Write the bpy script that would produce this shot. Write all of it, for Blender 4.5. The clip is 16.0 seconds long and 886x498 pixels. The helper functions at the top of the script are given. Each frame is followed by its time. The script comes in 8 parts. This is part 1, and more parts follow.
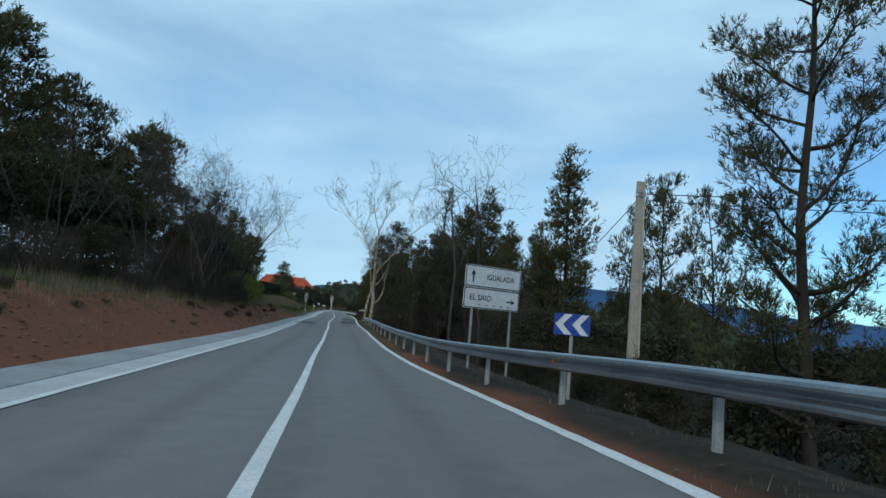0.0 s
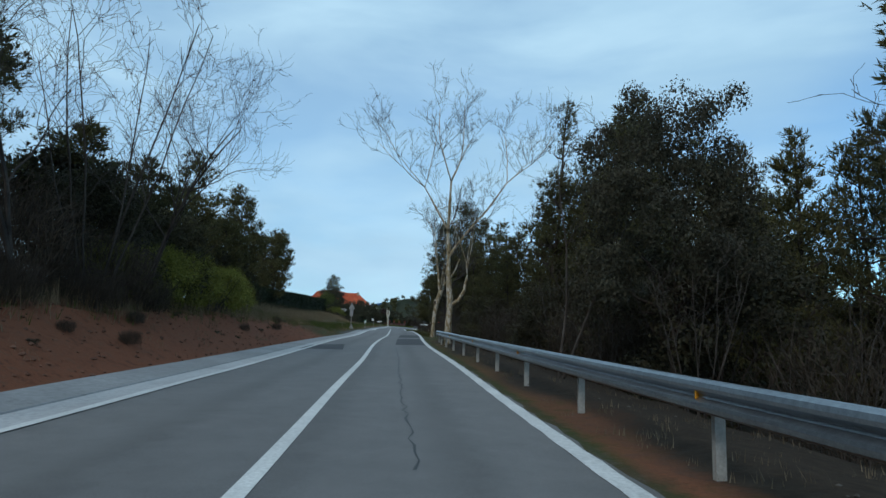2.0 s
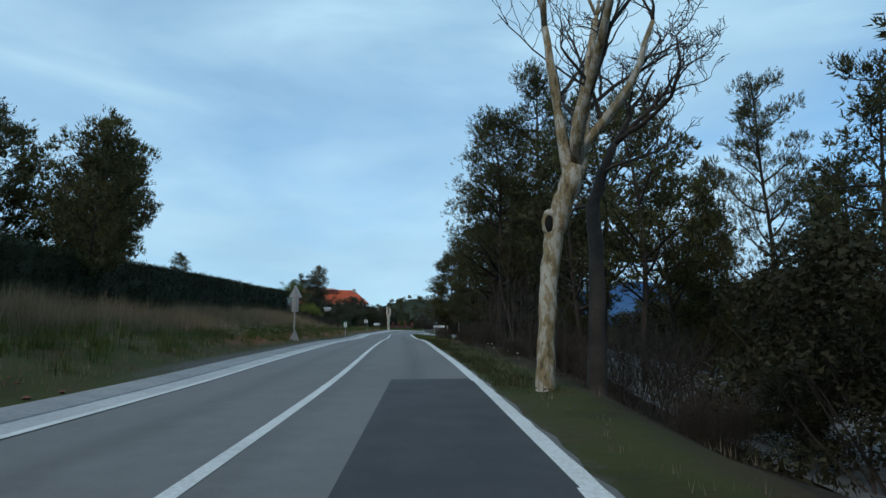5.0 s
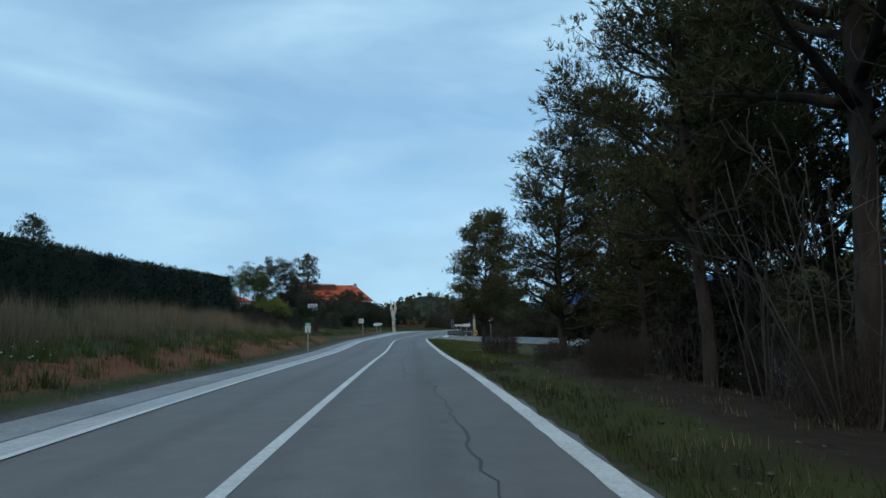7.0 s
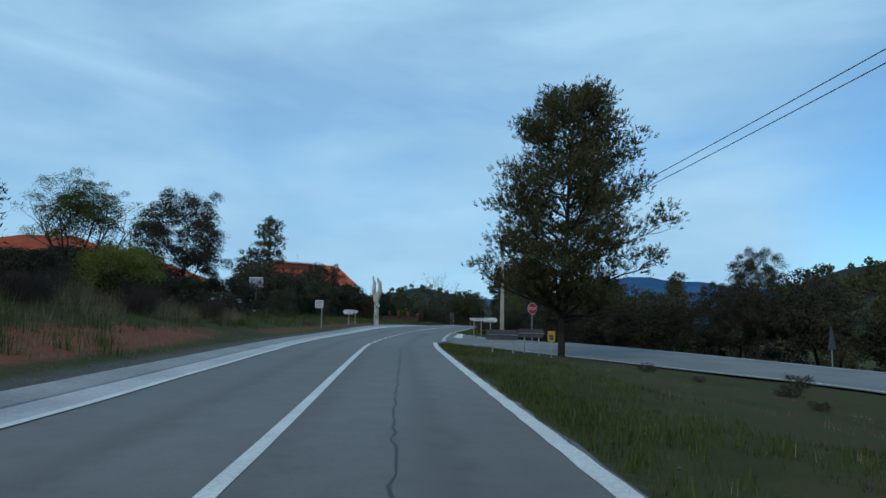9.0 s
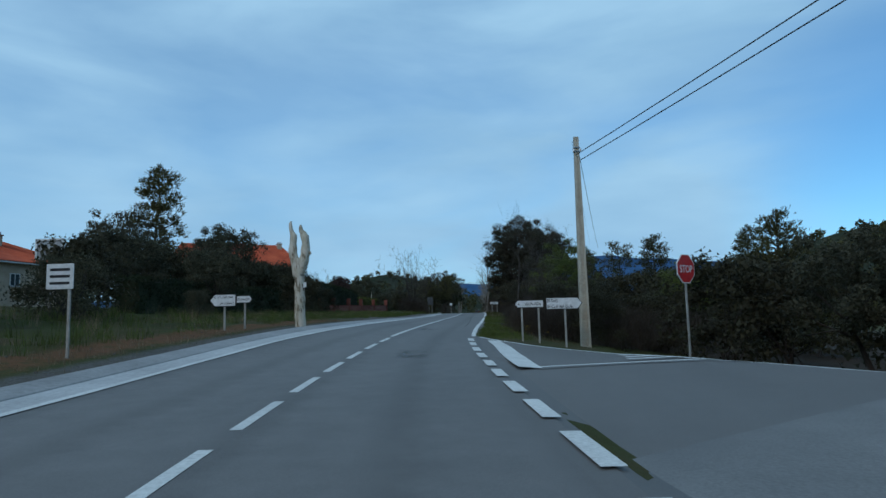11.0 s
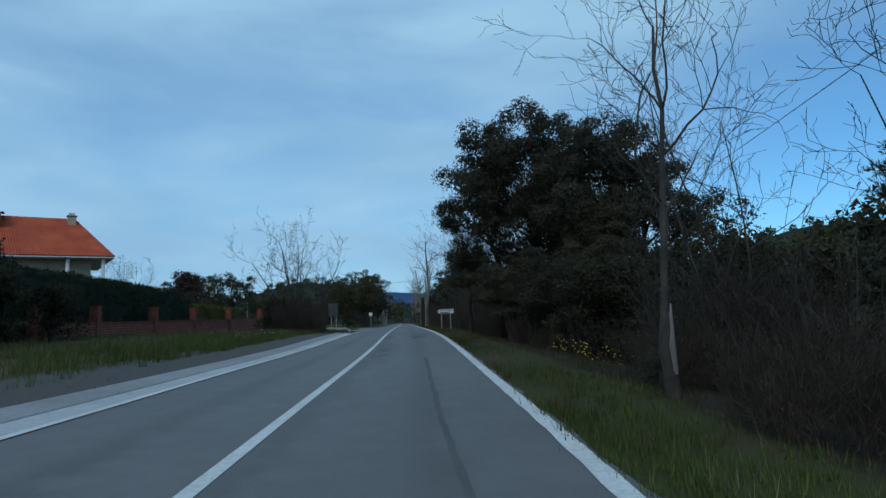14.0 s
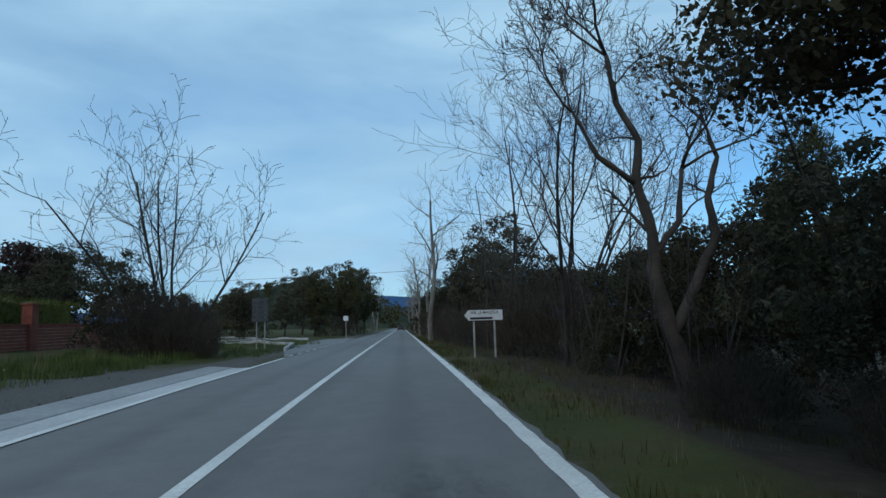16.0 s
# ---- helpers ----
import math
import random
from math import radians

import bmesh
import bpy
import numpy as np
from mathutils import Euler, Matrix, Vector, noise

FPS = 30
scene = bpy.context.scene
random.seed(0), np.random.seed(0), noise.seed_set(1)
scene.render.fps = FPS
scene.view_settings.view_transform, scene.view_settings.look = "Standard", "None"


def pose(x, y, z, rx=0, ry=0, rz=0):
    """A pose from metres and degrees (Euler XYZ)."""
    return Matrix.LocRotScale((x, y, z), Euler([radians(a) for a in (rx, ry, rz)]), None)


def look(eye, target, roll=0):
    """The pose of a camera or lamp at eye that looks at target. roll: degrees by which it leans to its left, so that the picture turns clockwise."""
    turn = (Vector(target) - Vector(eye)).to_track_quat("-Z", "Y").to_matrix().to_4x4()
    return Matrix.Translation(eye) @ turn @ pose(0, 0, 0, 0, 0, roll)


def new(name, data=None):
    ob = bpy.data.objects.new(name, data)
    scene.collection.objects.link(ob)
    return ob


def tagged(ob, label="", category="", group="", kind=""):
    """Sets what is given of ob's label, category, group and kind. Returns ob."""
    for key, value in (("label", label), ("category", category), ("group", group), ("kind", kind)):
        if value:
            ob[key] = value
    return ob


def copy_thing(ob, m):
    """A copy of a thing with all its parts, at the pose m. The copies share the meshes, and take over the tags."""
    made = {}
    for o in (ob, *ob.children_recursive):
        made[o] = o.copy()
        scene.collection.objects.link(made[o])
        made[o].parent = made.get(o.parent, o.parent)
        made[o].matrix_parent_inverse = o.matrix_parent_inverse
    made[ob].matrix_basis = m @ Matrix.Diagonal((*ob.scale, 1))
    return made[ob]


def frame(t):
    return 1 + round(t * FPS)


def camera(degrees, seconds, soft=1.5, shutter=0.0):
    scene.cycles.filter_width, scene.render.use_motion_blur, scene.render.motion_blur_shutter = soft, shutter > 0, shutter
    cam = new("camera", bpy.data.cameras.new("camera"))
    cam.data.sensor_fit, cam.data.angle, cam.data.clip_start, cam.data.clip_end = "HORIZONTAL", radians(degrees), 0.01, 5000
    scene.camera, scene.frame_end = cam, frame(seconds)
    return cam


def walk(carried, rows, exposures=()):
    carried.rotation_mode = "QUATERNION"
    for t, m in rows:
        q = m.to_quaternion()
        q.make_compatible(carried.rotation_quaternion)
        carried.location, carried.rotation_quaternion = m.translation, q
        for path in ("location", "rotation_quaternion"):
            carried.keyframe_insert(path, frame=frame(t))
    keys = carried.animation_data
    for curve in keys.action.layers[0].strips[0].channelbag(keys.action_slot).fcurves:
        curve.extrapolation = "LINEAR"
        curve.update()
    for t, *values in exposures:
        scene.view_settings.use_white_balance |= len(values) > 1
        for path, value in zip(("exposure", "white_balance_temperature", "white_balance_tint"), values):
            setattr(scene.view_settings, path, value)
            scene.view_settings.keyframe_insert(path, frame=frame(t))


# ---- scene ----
cam = camera(73.82, 16.0)
PATH = [
    (0.0, 0.000, 0.000, 1.361, 96.69, -4.88, -0.00),
    (0.5, -1.053, 7.222, 1.190, 96.92, -4.55, 3.13),
    (1.0, -2.219, 14.432, 1.010, 97.17, -2.91, 5.27),
    (1.5, -3.391, 21.640, 0.935, 97.51, -2.20, 6.09),
    (2.0, -4.618, 28.877, 0.929, 97.61, -1.70, 5.72),
    (2.5, -5.867, 36.219, 0.948, 97.78, -1.55, 5.60),
    (3.0, -7.092, 43.705, 1.006, 97.71, -1.01, 6.20),
    (3.2, -7.584, 46.712, 1.030, 97.72, -0.59, 6.43),
    (5.3, -12.751, 78.314, 1.249, 97.68, -0.09, 6.48),
    (5.5, -13.281, 81.323, 1.284, 97.72, -0.27, 6.68),
    (6.0, -14.628, 88.843, 1.377, 98.02, -0.49, 7.20),
    (6.5, -16.033, 96.346, 1.465, 97.39, 0.50, 7.43),
    (7.0, -17.430, 103.885, 1.531, 97.46, 1.48, 7.46),
    (7.5, -18.898, 111.424, 1.568, 97.71, 0.53, 7.37),
    (8.0, -20.381, 118.959, 1.553, 97.11, -0.52, 7.23),
    (8.5, -21.828, 126.446, 1.490, 97.02, -0.55, 6.86),
    (9.0, -23.190, 133.956, 1.408, 96.95, -1.25, 6.48),
    (9.2, -23.730, 136.956, 1.379, 96.96, -1.13, 6.38),
    (11.3, -28.594, 168.370, 1.561, 95.30, 2.60, 2.34),
    (11.5, -28.868, 171.148, 1.554, 95.14, 3.41, 1.60),
    (11.7, -29.129, 173.922, 1.551, 95.97, 3.63, 0.86),
    (12.0, -29.468, 178.064, 1.551, 95.91, 3.56, -0.21),
    (12.5, -29.658, 185.124, 1.633, 96.01, 2.73, -1.38),
    (13.0, -29.519, 192.379, 1.730, 95.99, 1.96, -2.09),
    (13.5, -29.317, 199.775, 1.801, 95.71, 2.61, -3.03),
    (14.0, -29.133, 207.254, 1.842, 96.23, 2.47, -3.77),
    (14.5, -28.967, 214.784, 1.866, 96.25, 2.41, -3.78),
    (15.0, -28.803, 222.319, 1.885, 96.31, 1.51, -3.58),
    (15.5, -28.661, 229.809, 1.909, 96.31, 1.06, -3.61),
    (16.0, -28.542, 237.292, 1.946, 96.67, 1.62, -4.08),
]
walk(cam, [(t, pose(*r)) for t, *r in PATH],
     exposures=[(0.0, 0.06, 6600.0, 11.0), (3.0, 0.06, 6700.0, 12.0), (5.5, 0.04, 6550.0, 11.0), (9.0, -0.12, 6150.0, 10.0), (11.5, -0.28, 5950.0, 9.0), (14.5, -0.30, 5950.0, 9.0), (16.0, -0.12, 6300.0, 11.0)])

# ---- light ----
SUN_ELEV, SUN_AZ = 38.0, 205.0
world = bpy.data.worlds.new("sky")
scene.world = world
world.use_nodes = True
wn, wl = world.node_tree.nodes, world.node_tree.links
for n in list(wn):
    wn.remove(n)
w_out = wn.new("ShaderNodeOutputWorld")
w_bg = wn.new("ShaderNodeBackground")
w_sky = wn.new("ShaderNodeTexSky")
w_sky.sky_type = "NISHITA"
w_sky.sun_disc = False
w_sky.sun_elevation = radians(SUN_ELEV)
w_sky.sun_rotation = radians(SUN_AZ)
w_sky.air_density, w_sky.dust_density, w_sky.ozone_density = 1.0, 0.6, 2.0
w_tc = wn.new("ShaderNodeTexCoord")
w_map = wn.new("ShaderNodeMapping")
w_map.inputs["Scale"].default_value = (1.0, 1.0, 3.4)
w_map.inputs["Rotation"].default_value = (0.10, -0.06, 0.5)
w_no = wn.new("ShaderNodeTexNoise")
w_no.inputs["Scale"].default_value = 1.9
w_no.inputs["Detail"].default_value = 7.0
w_no.inputs["Roughness"].default_value = 0.48
w_no.inputs["Distortion"].default_value = 0.5
w_rmp = wn.new("ShaderNodeValToRGB")
w_rmp.color_ramp.elements[0].position, w_rmp.color_ramp.elements[0].color = 0.33, (0.5, 0.5, 0.5, 1)
w_rmp.color_ramp.elements[1].position, w_rmp.color_ramp.elements[1].color = 0.60, (1.0, 1.0, 1.0, 1)
# thick and thin parts of the cloud sheet
w_no2 = wn.new("ShaderNodeTexNoise")
w_no2.inputs["Scale"].default_value = 3.3
w_no2.inputs["Detail"].default_value = 5.0
w_thick = wn.new("ShaderNodeValToRGB")
w_thick.color_ramp.elements[0].position, w_thick.color_ramp.elements[0].color = 0.36, (2.72, 4.55, 6.1, 1)
w_thick.color_ramp.elements[1].position, w_thick.color_ramp.elements[1].color = 0.64, (3.35, 5.3, 6.75, 1)
w_tint = wn.new("ShaderNodeMix")
w_tint.data_type, w_tint.blend_type = "RGBA", "MULTIPLY"
w_tint.inputs["Factor"].default_value = 1.0
w_tint.inputs["B"].default_value = (0.52, 0.92, 1.12, 1)
w_mix = wn.new("ShaderNodeMix")
w_mix.data_type = "RGBA"
wl.new(w_tc.outputs["Generated"], w_map.inputs["Vector"])
wl.new(w_map.outputs["Vector"], w_no.inputs["Vector"])
wl.new(w_map.outputs["Vector"], w_no2.inputs["Vector"])
wl.new(w_no.outputs["Fac"], w_rmp.inputs["Fac"])
wl.new(w_no2.outputs["Fac"], w_thick.inputs["Fac"])
# the sheet ends in the east, over the valley
w_dir = wn.new("ShaderNodeVectorMath")
w_dir.operation = "DOT_PRODUCT"
w_dir.inputs[1].default_value = (math.sin(radians(42)) * 0.99, math.cos(radians(42)) * 0.99, 0.13)
w_end = wn.new("ShaderNodeMapRange")
w_end.interpolation_type = "SMOOTHSTEP"
w_end.inputs["From Min"].default_value, w_end.inputs["From Max"].default_value = 0.93, 0.995
w_end.inputs["To Min"].default_value, w_end.inputs["To Max"].default_value = 1.0, 0.12
w_cov = wn.new("ShaderNodeMath")
w_cov.operation = "MULTIPLY"
wl.new(w_tc.outputs["Generated"], w_dir.inputs[0])
wl.new(w_dir.outputs["Value"], w_end.inputs["Value"])
wl.new(w_rmp.outputs["Color"], w_cov.inputs[0])
wl.new(w_end.outputs["Result"], w_cov.inputs[1])
wl.new(w_cov.outputs[0], w_mix.inputs["Factor"])
wl.new(w_sky.outputs["Color"], w_tint.inputs["A"])
wl.new(w_tint.outputs["Result"], w_mix.inputs["A"])
wl.new(w_thick.outputs["Color"], w_mix.inputs["B"])
wl.new(w_mix.outputs["Result"], w_bg.inputs["Color"])
w_bg.inputs["Strength"].default_value = 0.135
wl.new(w_bg.outputs["Background"], w_out.inputs["Surface"])

sun_data = bpy.data.lights.new("sun", "SUN")
sun_data.energy, sun_data.angle, sun_data.color = 1.1, radians(20), (1.0, 0.92, 0.80)
sun = new("sun", sun_data)
_az = radians(SUN_AZ)
_el = radians(SUN_ELEV)
sun.matrix_world = look((0, 0, 60), (-60 * math.sin(_az) * math.cos(_el), -60 * math.cos(_az) * math.cos(_el), 60 - 60 * math.sin(_el)))

# ---- materials ----
def mat(name, base, rough=0.85, metal=0.0, spec=0.3):
    m = bpy.data.materials.new(name)
    m.use_nodes = True
    b = m.node_tree.nodes["Principled BSDF"]
    b.inputs["Base Color"].default_value = (*base, 1)
    b.inputs["Roughness"].default_value = rough
    b.inputs["Metallic"].default_value = metal
    b.inputs["Specular IOR Level"].default_value = spec
    return m


def node(m, kind, **values):
    n = m.node_tree.nodes.new(kind)
    for k, v in values.items():
        n.inputs[k].default_value = v
    return n


def link(m, a, b):
    m.node_tree.links.new(a, b)


def ramp(m, source, stops):
    r = m.node_tree.nodes.new("ShaderNodeValToRGB")
    e = r.color_ramp.elements
    while len(e) < len(stops):
        e.new(0.5)
    for el, (p, c) in zip(e, stops):
        el.position, el.color = p, (*c, 1)
    link(m, source, r.inputs["Fac"])
    return r.outputs["Color"]


def blend(m, fac, a, b, mode="MIX"):
    x = m.node_tree.nodes.new("ShaderNodeMix")
    x.data_type, x.blend_type = "RGBA", mode
    for key, v in (("Factor", fac), ("A", a), ("B", b)):
        if isinstance(v, (int, float)):
            x.inputs[key].default_value = v
        elif isinstance(v, tuple):
            x.inputs[key].default_value = (*v, 1)
        else:
            link(m, v, x.inputs[key])
    return x.outputs["Result"]


def noise_of(m, scale, detail=5.0, rough=0.6, coord="Object", stretch=None):
    tc = m.node_tree.nodes.new("ShaderNodeTexCoord")
    n = node(m, "ShaderNodeTexNoise", Scale=scale, Detail=detail, Roughness=rough)
    src = tc.outputs[coord]
    if stretch:
        mp = node(m, "ShaderNodeMapping", Scale=stretch)
        link(m, src, mp.inputs["Vector"])
        src = mp.outputs["Vector"]
    link(m, src, n.inputs["Vector"])
    return n.outputs["Fac"]


def bump(m, height, strength, distance=0.02):
    b = node(m, "ShaderNodeBump", Strength=strength, Distance=distance)
    link(m, height, b.inputs["Height"])
    link(m, b.outputs["Normal"], m.node_tree.nodes["Principled BSDF"].inputs["Normal"])


def base_of(m, colour):
    link(m, colour, m.node_tree.nodes["Principled BSDF"].inputs["Base Color"])


def two_scale(name, dark, light, big, small, rough=0.85, metal=0.0, bumps=0.3, stretch=None, spec=0.3):
    """A surface whose colour varies at two scales, with a fine relief."""
    m = mat(name, light, rough, metal, spec)
    a = noise_of(m, big, 4, 0.6, stretch=stretch)
    b = noise_of(m, small, 6, 0.7, stretch=stretch)
    c1 = ramp(m, a, [(0.32, dark), (0.68, light)])
    c2 = ramp(m, b, [(0.3, (0.62, 0.62, 0.62)), (0.75, (1.0, 1.0, 1.0))])
    base_of(m, blend(m, 1.0, c1, c2, "MULTIPLY"))
    if bumps:
        bump(m, b, bumps)
    return m


def leaf_mat(name, dark, light, rough=0.7):
    """Leaves: tone varies by leaf and by tree, with some light passing through."""
    m = mat(name, light, rough, 0.0, 0.25)
    g = m.node_tree.nodes.new("ShaderNodeNewGeometry")
    o = m.node_tree.nodes.new("ShaderNodeObjectInfo")
    c = ramp(m, g.outputs["Random Per Island"], [(0.0, dark), (1.0, light)])
    big = noise_of(m, 0.5, 3)
    c = blend(m, 1.0, c, ramp(m, big, [(0.3, (0.65, 0.65, 0.65)), (0.7, (1.15, 1.15, 1.1))]), "MULTIPLY")
    t = ramp(m, o.outputs["Random"], [(0.0, (0.82, 0.85, 0.85)), (1.0, (1.15, 1.1, 1.0))])
    c = blend(m, 1.0, c, t, "MULTIPLY")
    base_of(m, c)
    tr = node(m, "ShaderNodeBsdfTranslucent")
    link(m, c, tr.inputs["Color"])
    mix = node(m, "ShaderNodeMixShader", Fac=0.32)
    out = m.node_tree.nodes["Material Output"]
    link(m, m.node_tree.nodes["Principled BSDF"].outputs["BSDF"], mix.inputs[1])
    link(m, tr.outputs["BSDF"], mix.inputs[2])
    link(m, mix.outputs["Shader"], out.inputs["Surface"])
    return m


M = {}
M["pine"] = leaf_mat("pine_needles", (0.040, 0.041, 0.018), (0.122, 0.114, 0.050))
M["oak"] = leaf_mat("holm_oak_leaves", (0.032, 0.030, 0.020), (0.098, 0.088, 0.058))
M["hedge"] = leaf_mat("cypress_foliage", (0.014, 0.022, 0.011), (0.036, 0.048, 0.022))
M["shrub"] = leaf_mat("shrub_leaves", (0.024, 0.023, 0.013), (0.066, 0.060, 0.034))
M["bright"] = leaf_mat("spring_leaves", (0.10, 0.115, 0.02), (0.25, 0.25, 0.058))
M["spring"] = leaf_mat("young_green_leaves", (0.05, 0.068, 0.016), (0.155, 0.18, 0.046))
M["olive"] = leaf_mat("olive_grey_leaves", (0.034, 0.036, 0.024), (0.10, 0.095, 0.062))
M["russet"] = leaf_mat("russet_leaves", (0.035, 0.022, 0.022), (0.08, 0.05, 0.045))
M["dry"] = leaf_mat("dry_twigs", (0.035, 0.027, 0.022), (0.09, 0.07, 0.057))
M["grass"] = leaf_mat("grass_blades", (0.042, 0.058, 0.013), (0.115, 0.145, 0.036))
# dull brownish verge grass, darkened further in colour for the woods' shade
M["verge"] = leaf_mat("dull_shaded_verge_grass", (0.030, 0.033, 0.010), (0.085, 0.082, 0.026))
M["yellowhedge"] = leaf_mat("yellow_green_hedge", (0.05, 0.06, 0.012), (0.14, 0.14, 0.03))
M["drygrass"] = leaf_mat("dry_grass", (0.12, 0.09, 0.06), (0.30, 0.23, 0.16))
M["flake"] = two_scale("loose_bark_flakes", (0.13, 0.10, 0.075), (0.30, 0.25, 0.19), 4.0, 30.0, 0.95, bumps=0.4)
M["clod"] = two_scale("red_earth_clods", (0.10, 0.045, 0.03), (0.24, 0.11, 0.07), 3.0, 20.0, 0.95, bumps=0.3)
M["flower"] = mat("yellow_flowers", (0.62, 0.45, 0.03), 0.6)
M["whiteflower"] = mat("white_flowers", (0.7, 0.7, 0.62), 0.6)
M["bark"] = two_scale("pine_bark", (0.022, 0.018, 0.015), (0.068, 0.052, 0.041), 3.0, 14.0, 0.95, bumps=0.6, stretch=(1, 1, 0.35))
M["palebark"] = two_scale("grey_bark", (0.13, 0.115, 0.10), (0.30, 0.275, 0.24), 1.6, 9.0, 0.9, bumps=0.4, stretch=(1, 1, 0.4))


def flaky(name, stops, scale, squash):
    """Bark that peels in ragged patches of different tones."""
    m = mat(name, (0.4, 0.36, 0.3), 0.88, 0.0, 0.2)
    big = noise_of(m, scale, 9, 0.68, stretch=(1.0, 1.0, squash))
    c = ramp(m, big, stops)
    tint = noise_of(m, 1.7, 3, 0.5)
    c = blend(m, 1.0, c, ramp(m, tint, [(0.35, (0.82, 0.80, 0.72)), (0.65, (1.05, 1.03, 1.0))]), "MULTIPLY")
    grain = noise_of(m, 45.0, 5, 0.7)
    c = blend(m, 1.0, c, ramp(m, grain, [(0.3, (0.78, 0.78, 0.78)), (0.7, (1.06, 1.06, 1.06))]), "MULTIPLY")
    base_of(m, c)
    bump(m, big, 0.8, 0.03)
    return m


M["plane"] = flaky("mottled_plane_bark", [(0.36, (0.10, 0.078, 0.052)), (0.42, (0.21, 0.165, 0.105)), (0.47, (0.31, 0.235, 0.13)), (0.51, (0.27, 0.235, 0.18)), (0.535, (0.44, 0.405, 0.35)), (0.63, (0.47, 0.44, 0.39)), (0.66, (0.32, 0.285, 0.22))], 6.5, 0.35)
M["stumpbark"] = flaky("bleached_peeling_bark", [(0.36, (0.13, 0.105, 0.078)), (0.43, (0.29, 0.25, 0.19)), (0.48, (0.50, 0.46, 0.40)), (0.66, (0.60, 0.57, 0.51)), (0.70, (0.42, 0.38, 0.31))], 5.0, 0.3)
M["twig"] = two_scale("bare_branches", (0.036, 0.031, 0.027), (0.095, 0.081, 0.07), 1.2, 9.0, 0.9, bumps=0.2)
M["oakbark"] = two_scale("holm_oak_bark", (0.016, 0.014, 0.012), (0.05, 0.042, 0.035), 1.6, 14.0, 0.95, bumps=0.5, stretch=(1, 1, 0.4))
M["darktwig"] = two_scale("dark_branches", (0.03, 0.025, 0.022), (0.085, 0.07, 0.06), 1.2, 9.0, 0.9, bumps=0.2)
M["steel"] = two_scale("galvanised_steel", (0.30, 0.32, 0.34), (0.44, 0.46, 0.48), 0.9, 18.0, 0.36, 0.92, 0.04, spec=0.5)
M["post"] = two_scale("weathered_post_steel", (0.32, 0.31, 0.29), (0.46, 0.45, 0.42), 2.0, 20.0, 0.65, 0.3, 0.05)
M["white"] = two_scale("white_sign_sheet", (0.66, 0.67, 0.68), (0.78, 0.79, 0.80), 2.0, 9.0, 0.45, 0.0, 0.02, spec=0.5)
M["black"] = mat("black_sign_print", (0.015, 0.015, 0.018), 0.5)
M["blue"] = two_scale("blue_sign_sheet", (0.008, 0.045, 0.28), (0.012, 0.065, 0.36), 2.0, 9.0, 0.4, 0, 0.0, spec=0.5)
M["red"] = two_scale("red_sign_sheet", (0.42, 0.012, 0.014), (0.55, 0.02, 0.02), 3.0, 12.0, 0.4, 0, 0.0, spec=0.5)
M["green"] = mat("green_sign_sheet", (0.01, 0.16, 0.08), 0.45)
M["signback"] = two_scale("grey_sign_back", (0.30, 0.31, 0.32), (0.45, 0.46, 0.47), 2.5, 14.0, 0.5, 0.5, 0.03)
M["dark"] = mat("hollow_shade_black", (0.01, 0.009, 0.008), 0.95)
M["amber"] = mat("amber_reflector", (0.75, 0.32, 0.02), 0.3)
M["concrete"] = two_scale("pole_concrete", (0.38, 0.34, 0.27), (0.56, 0.51, 0.42), 1.2, 16.0, 0.9, bumps=0.3)
M["kerbstone"] = two_scale("grey_concrete_kerb", (0.26, 0.26, 0.26), (0.36, 0.36, 0.36), 0.5, 9.0, 0.85, bumps=0.25)
M["pebble"] = two_scale("dull_pebbles", (0.05, 0.045, 0.04), (0.14, 0.125, 0.11), 3.0, 20.0, 0.9, bumps=0.2)
M["gutter"] = two_scale("pale_concrete_gutter", (0.42, 0.42, 0.42), (0.56, 0.56, 0.56), 0.5, 12.0, 0.85, bumps=0.25)
M["paint"] = two_scale("worn_white_road_paint", (0.62, 0.62, 0.60), (0.78, 0.78, 0.75), 0.8, 20.0, 0.7, bumps=0.2)
M["brick"] = two_scale("red_brick", (0.16, 0.045, 0.032), (0.27, 0.085, 0.06), 2.0, 30.0, 0.9, bumps=0.3)
M["tile"] = two_scale("orange_clay_tile", (0.42, 0.07, 0.03), (0.60, 0.13, 0.055), 0.6, 7.0, 0.85, bumps=0.3)
M["render"] = two_scale("ochre_render", (0.42, 0.33, 0.24), (0.56, 0.46, 0.36), 0.7, 12.0, 0.9, bumps=0.2)
M["glass"] = mat("window_glass", (0.03, 0.04, 0.05), 0.08, 0.0, 0.6)
M["cable"] = mat("cable_black", (0.03, 0.03, 0.03), 0.6)
# the blue haze of distance is painted into the mountains' base colour
M["mountain"] = two_scale("mountain_painted_haze", (0.05, 0.115, 0.23), (0.07, 0.14, 0.26), 0.004, 0.03, 1.0, bumps=0.0, spec=0.0)
M["farhill"] = two_scale("far_wooded_hill", (0.028, 0.036, 0.026), (0.06, 0.07, 0.05), 0.02, 0.2, 1.0, bumps=0.0, spec=0.0)

# asphalt: grey, with darker wheel tracks of repair and fine stones
m = mat("asphalt", (0.1, 0.1, 0.1), 0.75, 0.0, 0.4)
a1 = noise_of(m, 0.25, 4, 0.6, stretch=(1.0, 0.25, 1.0))
a2 = noise_of(m, 2.2, 5, 0.65)
a3 = noise_of(m, 60.0, 3, 0.8)
c = ramp(m, a1, [(0.3, (0.132, 0.126, 0.122)), (0.7, (0.172, 0.165, 0.159))])
lane = m.node_tree.nodes.new("ShaderNodeAttribute")
lane.attribute_name = "lane"
waver = node(m, "ShaderNodeMath")
